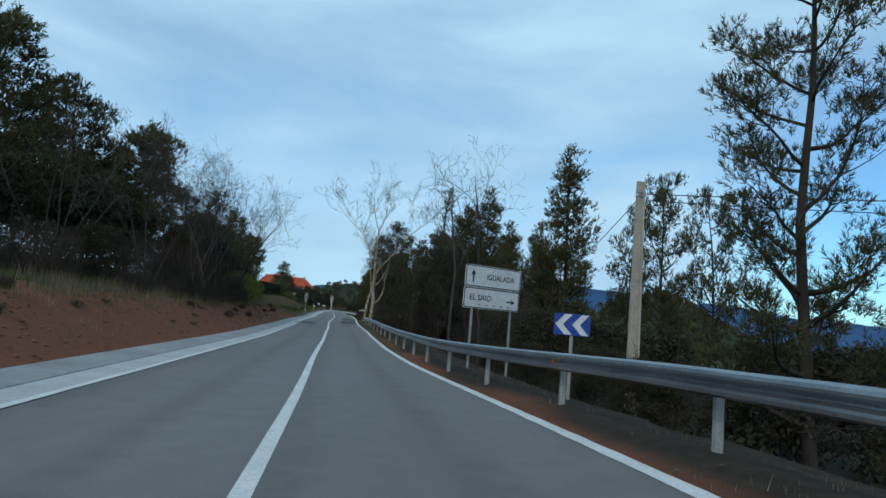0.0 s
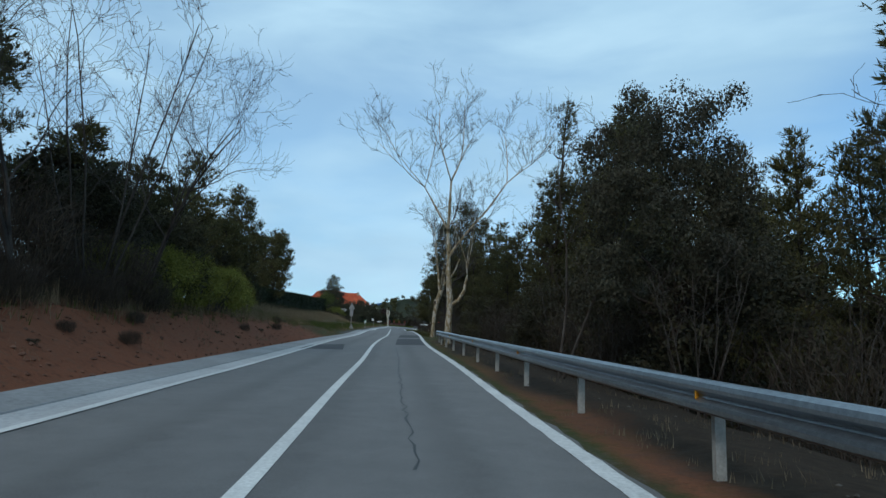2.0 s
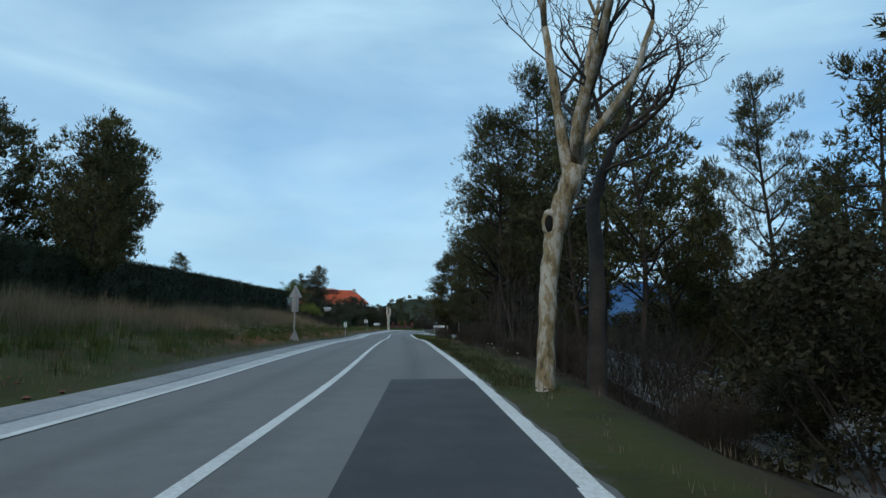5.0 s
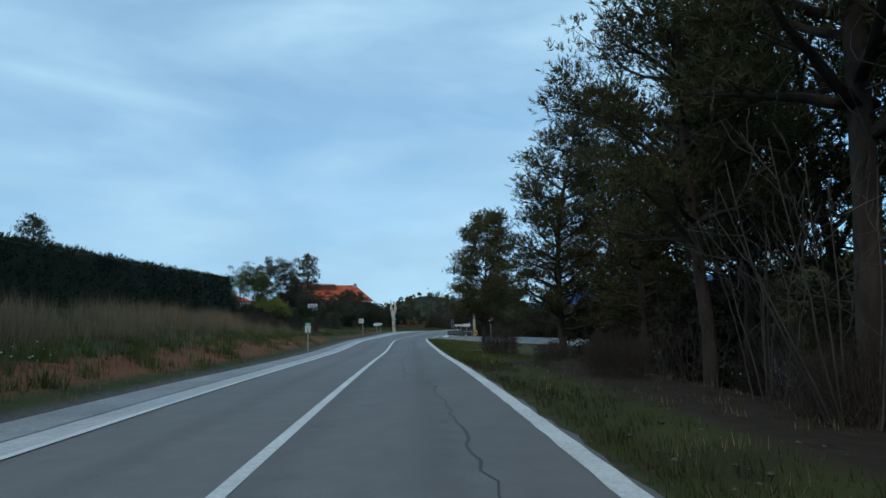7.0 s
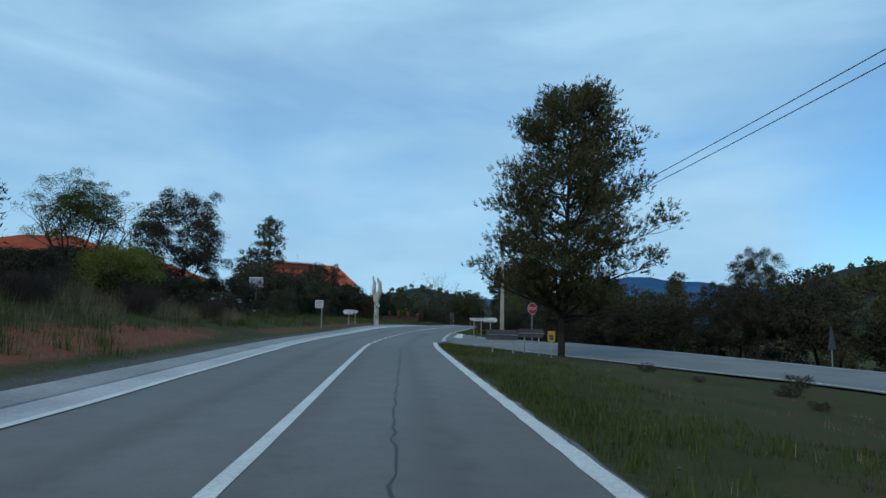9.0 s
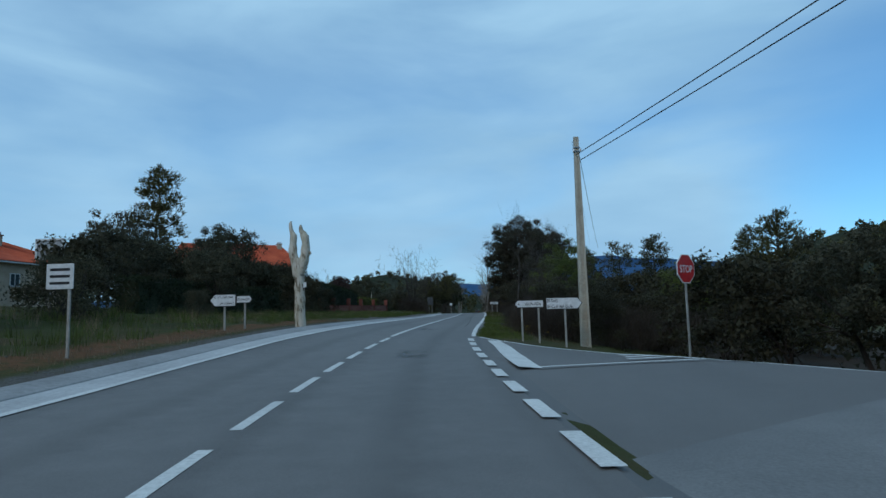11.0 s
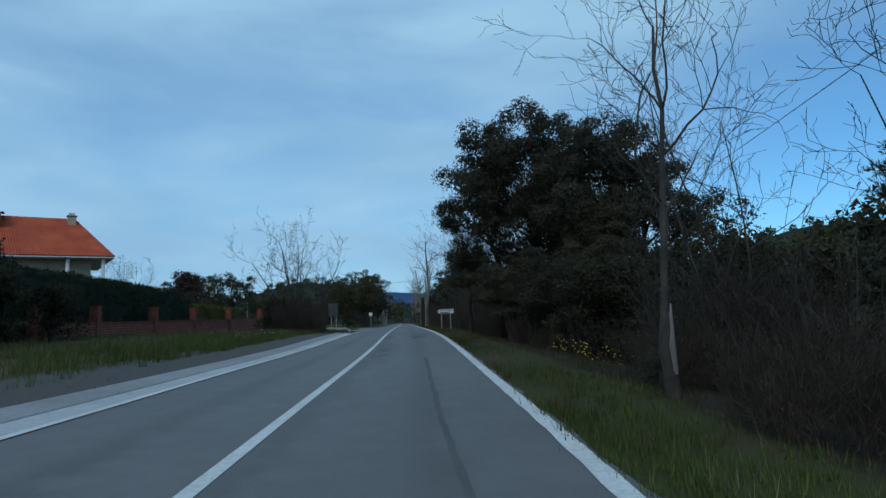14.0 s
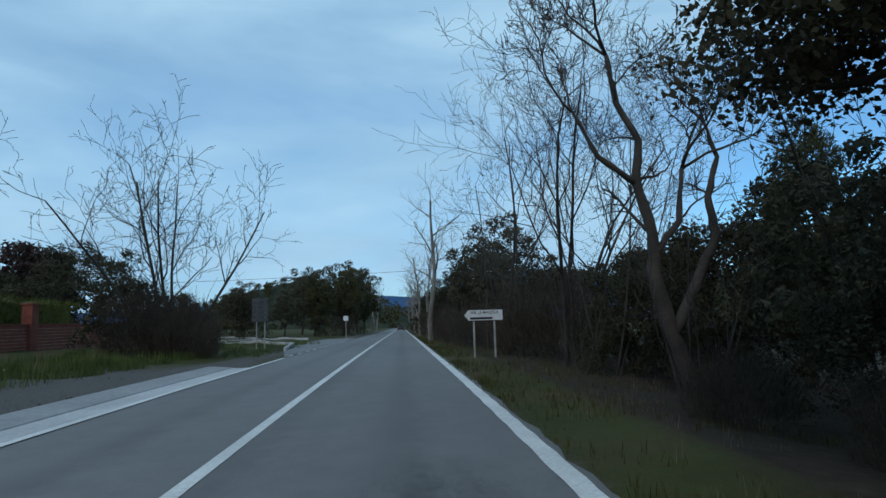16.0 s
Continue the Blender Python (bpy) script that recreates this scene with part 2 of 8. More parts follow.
waver.operation = "MULTIPLY_ADD"
link(m, a2, waver.inputs[0])
waver.inputs[1].default_value = 0.45
link(m, lane.outputs["Fac"], waver.inputs[2])
sine = node(m, "ShaderNodeMath")
sine.operation = "MULTIPLY"
link(m, waver.outputs[0], sine.inputs[0])
sine.inputs[1].default_value = 3.9
sine2 = node(m, "ShaderNodeMath")
sine2.operation = "SINE"
link(m, sine.outputs[0], sine2.inputs[0])
c = blend(m, 1.0, c, ramp(m, sine2.outputs[0], [(0.0, (1.04, 1.04, 1.04)), (0.55, (0.97, 0.97, 0.97)), (1.0, (0.86, 0.855, 0.85))]), "MULTIPLY")
c = blend(m, 1.0, c, ramp(m, a2, [(0.3, (0.85, 0.85, 0.85)), (0.7, (1.05, 1.05, 1.05))]), "MULTIPLY")
c = blend(m, 1.0, c, ramp(m, a3, [(0.25, (0.7, 0.7, 0.7)), (0.8, (1.15, 1.15, 1.15))]), "MULTIPLY")
base_of(m, c)
bump(m, a3, 0.35, 0.01)
M["asphalt"] = m
M["newasphalt"] = two_scale("dark_repair_asphalt", (0.05, 0.05, 0.053), (0.075, 0.075, 0.08), 1.0, 40.0, 0.8, bumps=0.3)
M["tar"] = mat("tar_crack", (0.04, 0.04, 0.04), 0.6)
M["seam"] = two_scale("old_asphalt_seam", (0.095, 0.09, 0.088), (0.13, 0.125, 0.12), 1.0, 40.0, 0.8, bumps=0.3)
# oil and rubber soaked into the asphalt, patchy and soft at its edge
m = mat("oil_stain", (0.045, 0.043, 0.042), 0.6, 0.0, 0.4)
o1 = noise_of(m, 1.6, 5, 0.7, stretch=(1.6, 0.5, 1.0))
o2 = noise_of(m, 14.0, 4, 0.7)
fade = m.node_tree.nodes.new("ShaderNodeAttribute")
fade.attribute_name = "fade"
f1 = node(m, "ShaderNodeMath")
f1.operation = "MULTIPLY"
link(m, fade.outputs["Fac"], f1.inputs[0])
link(m, ramp(m, o1, [(0.42, (0, 0, 0)), (0.62, (1, 1, 1))]), f1.inputs[1])
f2 = node(m, "ShaderNodeMath")
f2.operation = "MULTIPLY"
link(m, f1.outputs[0], f2.inputs[0])
link(m, ramp(m, o2, [(0.3, (0.35, 0.35, 0.35)), (0.65, (0.9, 0.9, 0.9))]), f2.inputs[1])
link(m, f2.outputs[0], m.node_tree.nodes["Principled BSDF"].inputs["Alpha"])
M["oil"] = m
M["signdark"] = two_scale("dull_dark_sign_back", (0.07, 0.072, 0.078), (0.11, 0.113, 0.12), 2.5, 14.0, 0.6, 0.2, 0.03)
M["yellow"] = two_scale("faded_yellow_sheet", (0.55, 0.30, 0.03), (0.68, 0.40, 0.05), 2.5, 14.0, 0.5, 0.0, 0.0)
M["oldasphalt"] = two_scale("pale_side_asphalt", (0.17, 0.17, 0.17), (0.25, 0.25, 0.245), 0.4, 30.0, 0.85, bumps=0.3)

# ground: grass, red earth and grey gravel, spread by a painted mask
m = mat("ground_mixed", (0.1, 0.1, 0.05), 0.95, 0.0, 0.1)
at = m.node_tree.nodes.new("ShaderNodeVertexColor")
at.layer_name = "cover"
sep = m.node_tree.nodes.new("ShaderNodeSeparateColor")
link(m, at.outputs["Color"], sep.inputs["Color"])
n1 = noise_of(m, 0.35, 5, 0.65)
n2 = noise_of(m, 3.5, 6, 0.7)
n3 = noise_of(m, 25.0, 4, 0.75)
grass = ramp(m, n1, [(0.3, (0.040, 0.034, 0.015)), (0.48, (0.050, 0.056, 0.018)), (0.62, (0.066, 0.052, 0.026)), (0.8, (0.085, 0.066, 0.038))])
soil = ramp(m, n2, [(0.25, (0.085, 0.036, 0.022)), (0.5, (0.19, 0.070, 0.038)), (0.66, (0.15, 0.068, 0.042)), (0.85, (0.27, 0.15, 0.095))])
litter = ramp(m, n2, [(0.3, (0.022, 0.017, 0.013)), (0.7, (0.055, 0.040, 0.028))])
gravel = ramp(m, n3, [(0.3, (0.065, 0.06, 0.056)), (0.75, (0.14, 0.13, 0.12))])


def edge(src):
    a = m.node_tree.nodes.new("ShaderNodeMath")
    a.operation = "MULTIPLY_ADD"
    link(m, n2, a.inputs[0])
    a.inputs[1].default_value = 0.7
    link(m, src, a.inputs[2])
    r = ramp(m, a.outputs[0], [(0.62, (0, 0, 0)), (0.98, (1, 1, 1))])
    return r


c = blend(m, edge(sep.outputs["Red"]), grass, soil)
c = blend(m, edge(sep.outputs["Green"]), c, gravel)
c = blend(m, edge(sep.outputs["Blue"]), c, litter)
c = blend(m, 1.0, c, ramp(m, n3, [(0.25, (0.7, 0.7, 0.7)), (0.8, (1.15, 1.15, 1.15))]), "MULTIPLY")
base_of(m, c)
bump(m, n2, 0.6, 0.06)
M["ground"] = m


# ---- shared builders ----
def part(name, data, material, parent=None, label=""):
    """Links a bmesh, or (vertices, faces), as one mesh object under its thing."""
    me = bpy.data.meshes.new(name)
    if isinstance(data, bmesh.types.BMesh):
        data.to_mesh(me)
        data.free()
    else:
        v, f = data
        me.from_pydata([tuple(p) for p in v], [], [tuple(q) for q in f])
    me.materials.append(M[material] if isinstance(material, str) else material)
    me.update()
    ob = new(name, me)
    if parent is not None:
        ob.parent = parent
    if label:
        ob["label"] = label
    return ob


def smooth(ob):
    ob.data.polygons.foreach_set("use_smooth", [True] * len(ob.data.polygons))
    return ob


def thing(name, at, label, category, group="", rz=0.0):
    e = new(name)
    e.empty_display_size = 0.2
    e.matrix_basis = pose(at[0], at[1], at[2], 0, 0, rz)
    return tagged(e, label, category, group)


def box(bm, cx, cy, cz, sx, sy, sz, bevel=0.0, m=None):
    r = bmesh.ops.create_cube(bm, size=1.0, matrix=(m or Matrix()) @ Matrix.Translation((cx, cy, cz)) @ Matrix.Diagonal((sx, sy, sz, 1)))
    if bevel:
        es = list({e for v in r["verts"] for e in v.link_edges})
        bmesh.ops.bevel(bm, geom=es, offset=bevel, segments=2, affect="EDGES", profile=0.6)
    return bm


def boxed(cx, cy, cz, sx, sy, sz, bevel=0.0):
    return box(bmesh.new(), cx, cy, cz, sx, sy, sz, bevel)


def cyl(bm, x, y, z0, z1, r0, r1=None, seg=12):
    bmesh.ops.create_cone(bm, cap_ends=True, segments=seg, radius1=r0, radius2=r0 if r1 is None else r1, depth=z1 - z0,
                          matrix=Matrix.Translation((x, y, (z0 + z1) / 2)))
    return bm


def outline(points, depth, y=0.0):
    """A plate in the xz plane from its outline, from y back to y + depth."""
    bm = bmesh.new()
    f = bm.faces.new([bm.verts.new((x, y, z)) for x, z in points])
    r = bmesh.ops.extrude_face_region(bm, geom=[f])
    bmesh.ops.translate(bm, verts=[v for v in r["geom"] if isinstance(v, bmesh.types.BMVert)], vec=(0, depth, 0))
    bmesh.ops.recalc_face_normals(bm, faces=bm.faces)
    return bm


def rounded(w, h, r, cx=0.0, cz=0.0, seg=5):
    p = []
    for sx, sz, a0 in ((1, 1, 0), (-1, 1, 90), (-1, -1, 180), (1, -1, 270)):
        for i in range(seg + 1):
            a = radians(a0 + 90 * i / seg)
            p.append((cx + sx * (w / 2 - r) + r * math.cos(a), cz + sz * (h / 2 - r) + r * math.sin(a)))
    return p


def tube(rings, seg, verts, faces, cap=True, graft=None):
    """Adds a tube through rings of (centre, radius) to verts and faces. graft: the range of vertices of the stem that it grows out of, joined by a collar."""
    pts = [Vector(p) for p, _ in rings]
    base = len(verts)
    for i, (p, r) in enumerate(rings):
        d = (pts[min(i + 1, len(pts) - 1)] - pts[max(i - 1, 0)])
        d = d.normalized() if d.length > 1e-6 else Vector((0, 0, 1))
        u = d.cross(Vector((0.31, 0.95, 0.05))).normalized()
        w = d.cross(u)
        for k in range(seg):
            a = 2 * math.pi * k / seg
            verts.append(tuple(pts[i] + u * (r * math.cos(a)) + w * (r * math.sin(a))))
    for i in range(len(rings) - 1):
        for k in range(seg):
            a, b = base + i * seg + k, base + i * seg + (k + 1) % seg
            faces.append((a, b, b + seg, a + seg))
    if cap:
        faces.append(tuple(base + (len(rings) - 1) * seg + k for k in range(seg)))
    if graft:
        root = min(range(*graft), key=lambda i: (Vector(verts[i]) - pts[0]).length_squared)
        faces.extend((root, base + (k + 1) % seg, base + k) for k in range(seg))


def letters(text, size, material, parent, at, name="lettering", label="", align="LEFT", squeeze=1.0):
    """Raised lettering in the built-in font, facing -y, as a mesh part."""
    cu = bpy.data.curves.new(name, "FONT")
    cu.body, cu.size, cu.align_x, cu.extrude = text, size, align, 0.002
    cu.resolution_u = 3
    cu.offset = 0.008 * size
    tmp = bpy.data.objects.new("tmp", cu)
    scene.collection.objects.link(tmp)
    me = bpy.data.meshes.new_from_object(tmp.evaluated_get(bpy.context.evaluated_depsgraph_get()))
    bpy.data.objects.remove(tmp)
    me.materials.clear()
    me.materials.append(M[material])
    me.transform(Matrix.Translation(at) @ pose(0, 0, 0, 90) @ Matrix.Diagonal((squeeze, 1, 1, 1)))
    ob = new(name, me)
    ob.parent = parent
    if label:
        ob["label"] = label
    return ob


def words(text, size):
    """The words of a line that stand well apart, each with its place along the line."""
    def width(string):
        cu = bpy.data.curves.new("ruler", "FONT")
        cu.body, cu.size = string, size
        tmp = bpy.data.objects.new("ruler", cu)
        scene.collection.objects.link(tmp)
        me = tmp.evaluated_get(bpy.context.evaluated_depsgraph_get()).to_mesh()
        w = max(q.co.x for q in me.vertices)
        bpy.data.objects.remove(tmp)
        bpy.data.curves.remove(cu)
        return w
    out, start = [], 0
    for word in [w for w in text.split("  ") if w.strip()]:
        start = text.index(word.strip(), start)
        out.append((word.strip(), width(text[:start] + "l") - width("l") if start else 0.0))
        start += len(word.strip())
    return out


# ---- the line of the road ----
# its plan, its profile and its cross-fall in degrees, along y
PLAN = [(-80, 9.5), (-30, 4.3), (4.3, -1.31), (11.5, -2.6), (18.7, -3.96), (25.9, -5.24), (33.1, -6.5), (40.4, -7.83), (47.9, -9.15), (59.4, -11.35),
        (72, -13.5), (85.5, -15.63), (93.1, -16.98), (100.6, -18.39), (108.3, -19.8), (116, -21.22), (123.3, -22.59), (130.8, -24), (138, -25.3), (145, -26.65),
        (154.6, -28.5), (162.4, -29.85), (167.5, -30.45), (173, -30.97), (178.5, -31.33), (182.1, -31.42), (189, -31.36), (196.4, -31.11), (203.9, -30.88), (211.7, -30.73),
        (219.3, -30.58), (226.8, -30.43), (234.3, -30.35), (242, -30.32), (262, -30.3), (300, -30.25), (360, -30.2), (520, -30.1), (900, -30)]
PROFILE = [(-80, 0.3), (-30, 0.15), (4.3, 0.01), (11.5, -0.13), (18.7, -0.25), (25.9, -0.3), (33.1, -0.31), (40.4, -0.26), (47.9, -0.21), (59.4, -0.13),
           (72, -0.03), (85.5, 0.07), (93.1, 0.16), (100.6, 0.22), (108.3, 0.27), (116, 0.28), (123.3, 0.24), (130.8, 0.17), (138, 0.14), (145, 0.17),
           (154.6, 0.24), (162.4, 0.29), (167.5, 0.32), (173, 0.34), (178.5, 0.38), (182.1, 0.44), (189, 0.53), (196.4, 0.6), (203.9, 0.62), (211.7, 0.63),
           (219.3, 0.62), (226.8, 0.62), (234.3, 0.64), (242, 0.65), (262, 0.5), (300, 0.05), (360, -0.7), (520, -2.6), (900, -7)]
FALL = [(-80, 2.5), (-30, 2.5), (4.3, 1.6), (11.5, 0.5), (18.7, -0.2), (25.9, -0.4), (33.1, -0.6), (40.4, -0.6), (47.9, -0.6), (59.4, -0.2),
        (72, 0.2), (85.5, 0.47), (93.1, 0.5), (100.6, 0.8), (108.3, 0.9), (116, 0.9), (123.3, 0.85), (130.8, 0.5), (138, -0.1), (145, -0.35),
        (154.6, -0.45), (162.4, -0.55), (167.5, -0.65), (173, -1.2), (178.5, -2.2), (182.1, -2.9), (189, -3.5), (196.4, -2.9), (203.9, -2), (211.7, -1),
        (219.3, 0), (226.8, 0.8), (234.3, 1.3), (242, 0.9), (262, 0), (300, 0), (360, 0), (520, 0), (900, 0)]
_ry, _rx = (np.array([r[i] for r in PLAN], float) for i in range(2))
_rz, _rc = np.array([r[1] for r in PROFILE], float), np.array([r[1] for r in FALL], float)


def _spline(x, y):
    """Second derivatives of the natural cubic spline through x, y."""
    n = len(x)
    A, r = np.zeros((n, n)), np.zeros(n)
    A[0, 0] = A[-1, -1] = 1
    for i in range(1, n - 1):
        A[i, i - 1], A[i, i], A[i, i + 1] = x[i] - x[i - 1], 2 * (x[i + 1] - x[i - 1]), x[i + 1] - x[i]
        r[i] = 6 * ((y[i + 1] - y[i]) / (x[i + 1] - x[i]) - (y[i] - y[i - 1]) / (x[i] - x[i - 1]))
    return np.linalg.solve(A, r)


def _at(x, y, m, q):
    q = np.clip(np.asarray(q, float), x[0], x[-1])
    i = np.clip(np.searchsorted(x, q) - 1, 0, len(x) - 2)
    h = x[i + 1] - x[i]
    a, b = (x[i + 1] - q) / h, (q - x[i]) / h
    return a * y[i] + b * y[i + 1] + ((a ** 3 - a) * m[i] + (b ** 3 - b) * m[i + 1]) * h * h / 6


_mx, _mz = _spline(_ry, _rx), _spline(_ry, _rz)


def road_x(y):
    y = np.asarray(y, float)
    return _at(_ry, _rx, _mx, y) + np.where(y < -80, (y + 80) * -0.1, 0)


def road_z(y):
    return _at(_ry, _rz, _mz, y)


def right_of(y):
    """The unit vector to the right of the road at y."""
    s = (road_x(np.asarray(y) + 1.0) - road_x(np.asarray(y) - 1.0)) / 2.0
    n = np.hypot(1, s)
    return 1 / n, -s / n


def on_road(y, lat, dz=0.0):
    """The place lat metres right of the centre line at y, on the tilted carriageway."""
    nx, ny = right_of(y)
    z = road_z(y) + np.tan(np.radians(np.interp(y, _ry, _rc))) * np.clip(lat, -5, 5) + dz
    return np.stack(np.broadcast_arrays(road_x(y) + lat * nx, y + lat * ny, z), -1)


def to_road(x, y):
    """Station and offset of a place, the reverse of on_road."""
    s = np.array(y, float)
    for _ in range(4):
        nx, ny = right_of(s)
        dx, dy = x - road_x(s), y - s
        lat = dx * nx + dy * ny
        s = s + (-dx * ny + dy * nx) * nx
    return s, lat


# ---- the lie of the land ----
SIDE = [(-26.5, 176.5, 0.2), (-20.0, 167.5, 0.06), (-14.5, 159.0, -0.08), (-9.5, 151.0, -0.28), (-5.5, 136.0, -0.8), (-3.6, 116.0, -1.3), (-3.8, 98.0, -1.4), (-2.5, 82.0, -1.7), (2.0, 72.0, -2.2)]
L_LAT = [-3.3, -5.0, -7.3, -11.0, -16.0, -25.0, -45.0, -120.0]
R_LAT = [3.3, 4.8, 7.0, 10.0, 14.0, 20.0, 40.0, 120.0]
LAND_Y = [-60, 60, 80, 105, 135, 158, 175, 200, 240, 262, 330]
L_Z = [[0, .02, 1.3, 2.0, 2.8, 4, 5, 7], [0, .02, 1.3, 2.0, 2.8, 4, 5, 7], [0, .02, .9, 1.7, 2.6, 3.2, 4, 6], [0, .05, .5, 1.2, 2.1, 2.4, 3, 5],
       [0, .05, .8, 1.9, 3.0, 3.2, 3.5, 5], [0, .05, .6, 1.6, 2.6, 3, 3.5, 5], [0, .05, .3, .7, 1.2, 1.8, 2.5, 4], [0, .03, .12, .35, .8, 1.3, 2, 3.5],
       [0, .02, .1, .25, .6, 1.2, 2, 3], [0, 0, .08, .2, .5, 1, 2, 3], [0, 0, 0.05, .1, .3, .6, 1, 2]]
R_Z = [[0, .06, -.3, -1.3, -2, -2.8, -5, -9], [0, .06, -.3, -1.3, -2, -2.8, -5, -9], [0, -.05, -.4, -1.3, -1.8, -2, -4, -8], [0, -.02, -.15, -.8, -1.5, -1.8, -3.5, -8],
       [0, -.02, -.12, -.6, -1.3, -1.8, -3.5, -8], [0, -.02, -.1, -.3, -.8, -1.4, -3, -8], [0, 0, -.1, -.25, -.5, -1.0, -3, -8], [0, -.05, -.5, -1.2, -1.8, -2.4, -4, -8],
       [0, -.05, -.4, -1.1, -1.6, -2.2, -4, -8], [0, -.05, -.3, -.6, -1, -1.5, -3, -6], [0, 0, -.1, -.3, -.5, -1, -2, -4]]


def _side_at(x, y):
    """Distance to the side road's middle and its height there."""
    best, bz = np.full(np.shape(x), 1e9), np.zeros(np.shape(x))
    for (ax, ay, az), (bx, by, b_z) in zip(SIDE, SIDE[1:]):
        dx, dy = bx - ax, by - ay
        t = np.clip(((x - ax) * dx + (y - ay) * dy) / (dx * dx + dy * dy), 0, 1)
        d = np.hypot(x - ax - t * dx, y - ay - t * dy)
        bz = np.where(d < best, az + t * (b_z - az), bz)
        best = np.minimum(best, d)
    return best, bz


def land(x, y):
    """The height of the ground at a place."""
    x, y = np.broadcast_arrays(np.asarray(x, float), np.asarray(y, float))
    s, lat = to_road(x, y)
    lz = np.stack([np.interp(s, LAND_Y, [r[k] for r in L_Z]) for k in range(8)], -1)
    rz = np.stack([np.interp(s, LAND_Y, [r[k] for r in R_Z]) for k in range(8)], -1)
    off = np.zeros_like(lat)
    for lats, zz, sign in ((L_LAT, lz, -1), (R_LAT, rz, 1)):
        for k in range(7):
            a, b = lats[k] * sign, lats[k + 1] * sign
            q = lat * sign
            inside = (q >= a) & (q < b)
            t = (q - a) / (b - a)
            off = np.where(inside, zz[..., k] * (1 - t) + zz[..., k + 1] * t, off)
        far = lat * sign >= 120
        off = np.where(far, zz[..., 7] + (np.abs(lat) - 120) * (-0.045 if sign > 0 else 0.01) * np.clip(1 - (np.abs(lat) - 120) / 1800, 0, 1), off)
    rough = 0.10 * np.sin(x * 1.7 + 0.6 * np.sin(y * 1.1)) * np.sin(y * 1.3 + x * 0.4) + 0.06 * np.sin(x * 4.1 + y * 2.3) * np.sin(y * 3.7)
    d, sz = _side_at(x, y)
    off = off + rough * np.clip((np.abs(lat) - 5.2) / 3, 0, 1) * np.where(lat > 3, np.clip((d - 7.5) / 4, 0, 1), 1.0)
    z = on_road(s, np.clip(lat, -5, 5))[..., 2] + off
    w = np.clip((7.5 - d) / 3.5, 0, 1) * (lat > 4.0)
    z = z * (1 - w) + (sz - 0.04) * w
    return z


def ground_at(x, y):
    return float(land(np.array([x]), np.array([y]))[0])


# ---- ground, road and paint ----
def lat_list():
    a = [-3000, -1800, -1000, -600, -350, -220, -150, -110, -80, -62, -50, -42, -36, -31, -27, -24, -21.5, -19, -17, -15, -13.5, -12, -11, -10, -9.2, -8.4, -7.7, -7.2, -6.7, -6.2, -5.8, -5.4, -5.0, -4.5, -3.2, 0]
    b = [3.2, 3.7, 4.2, 4.7, 5.2, 5.8, 6.4, 7.0, 7.7, 8.5, 9.4, 10.4, 11.5, 13, 14.5, 16, 18, 20, 23, 27, 32, 40, 52, 70, 95, 120, 170, 240, 350, 600, 1000, 1800, 3000]
    return np.array(a + b, float)


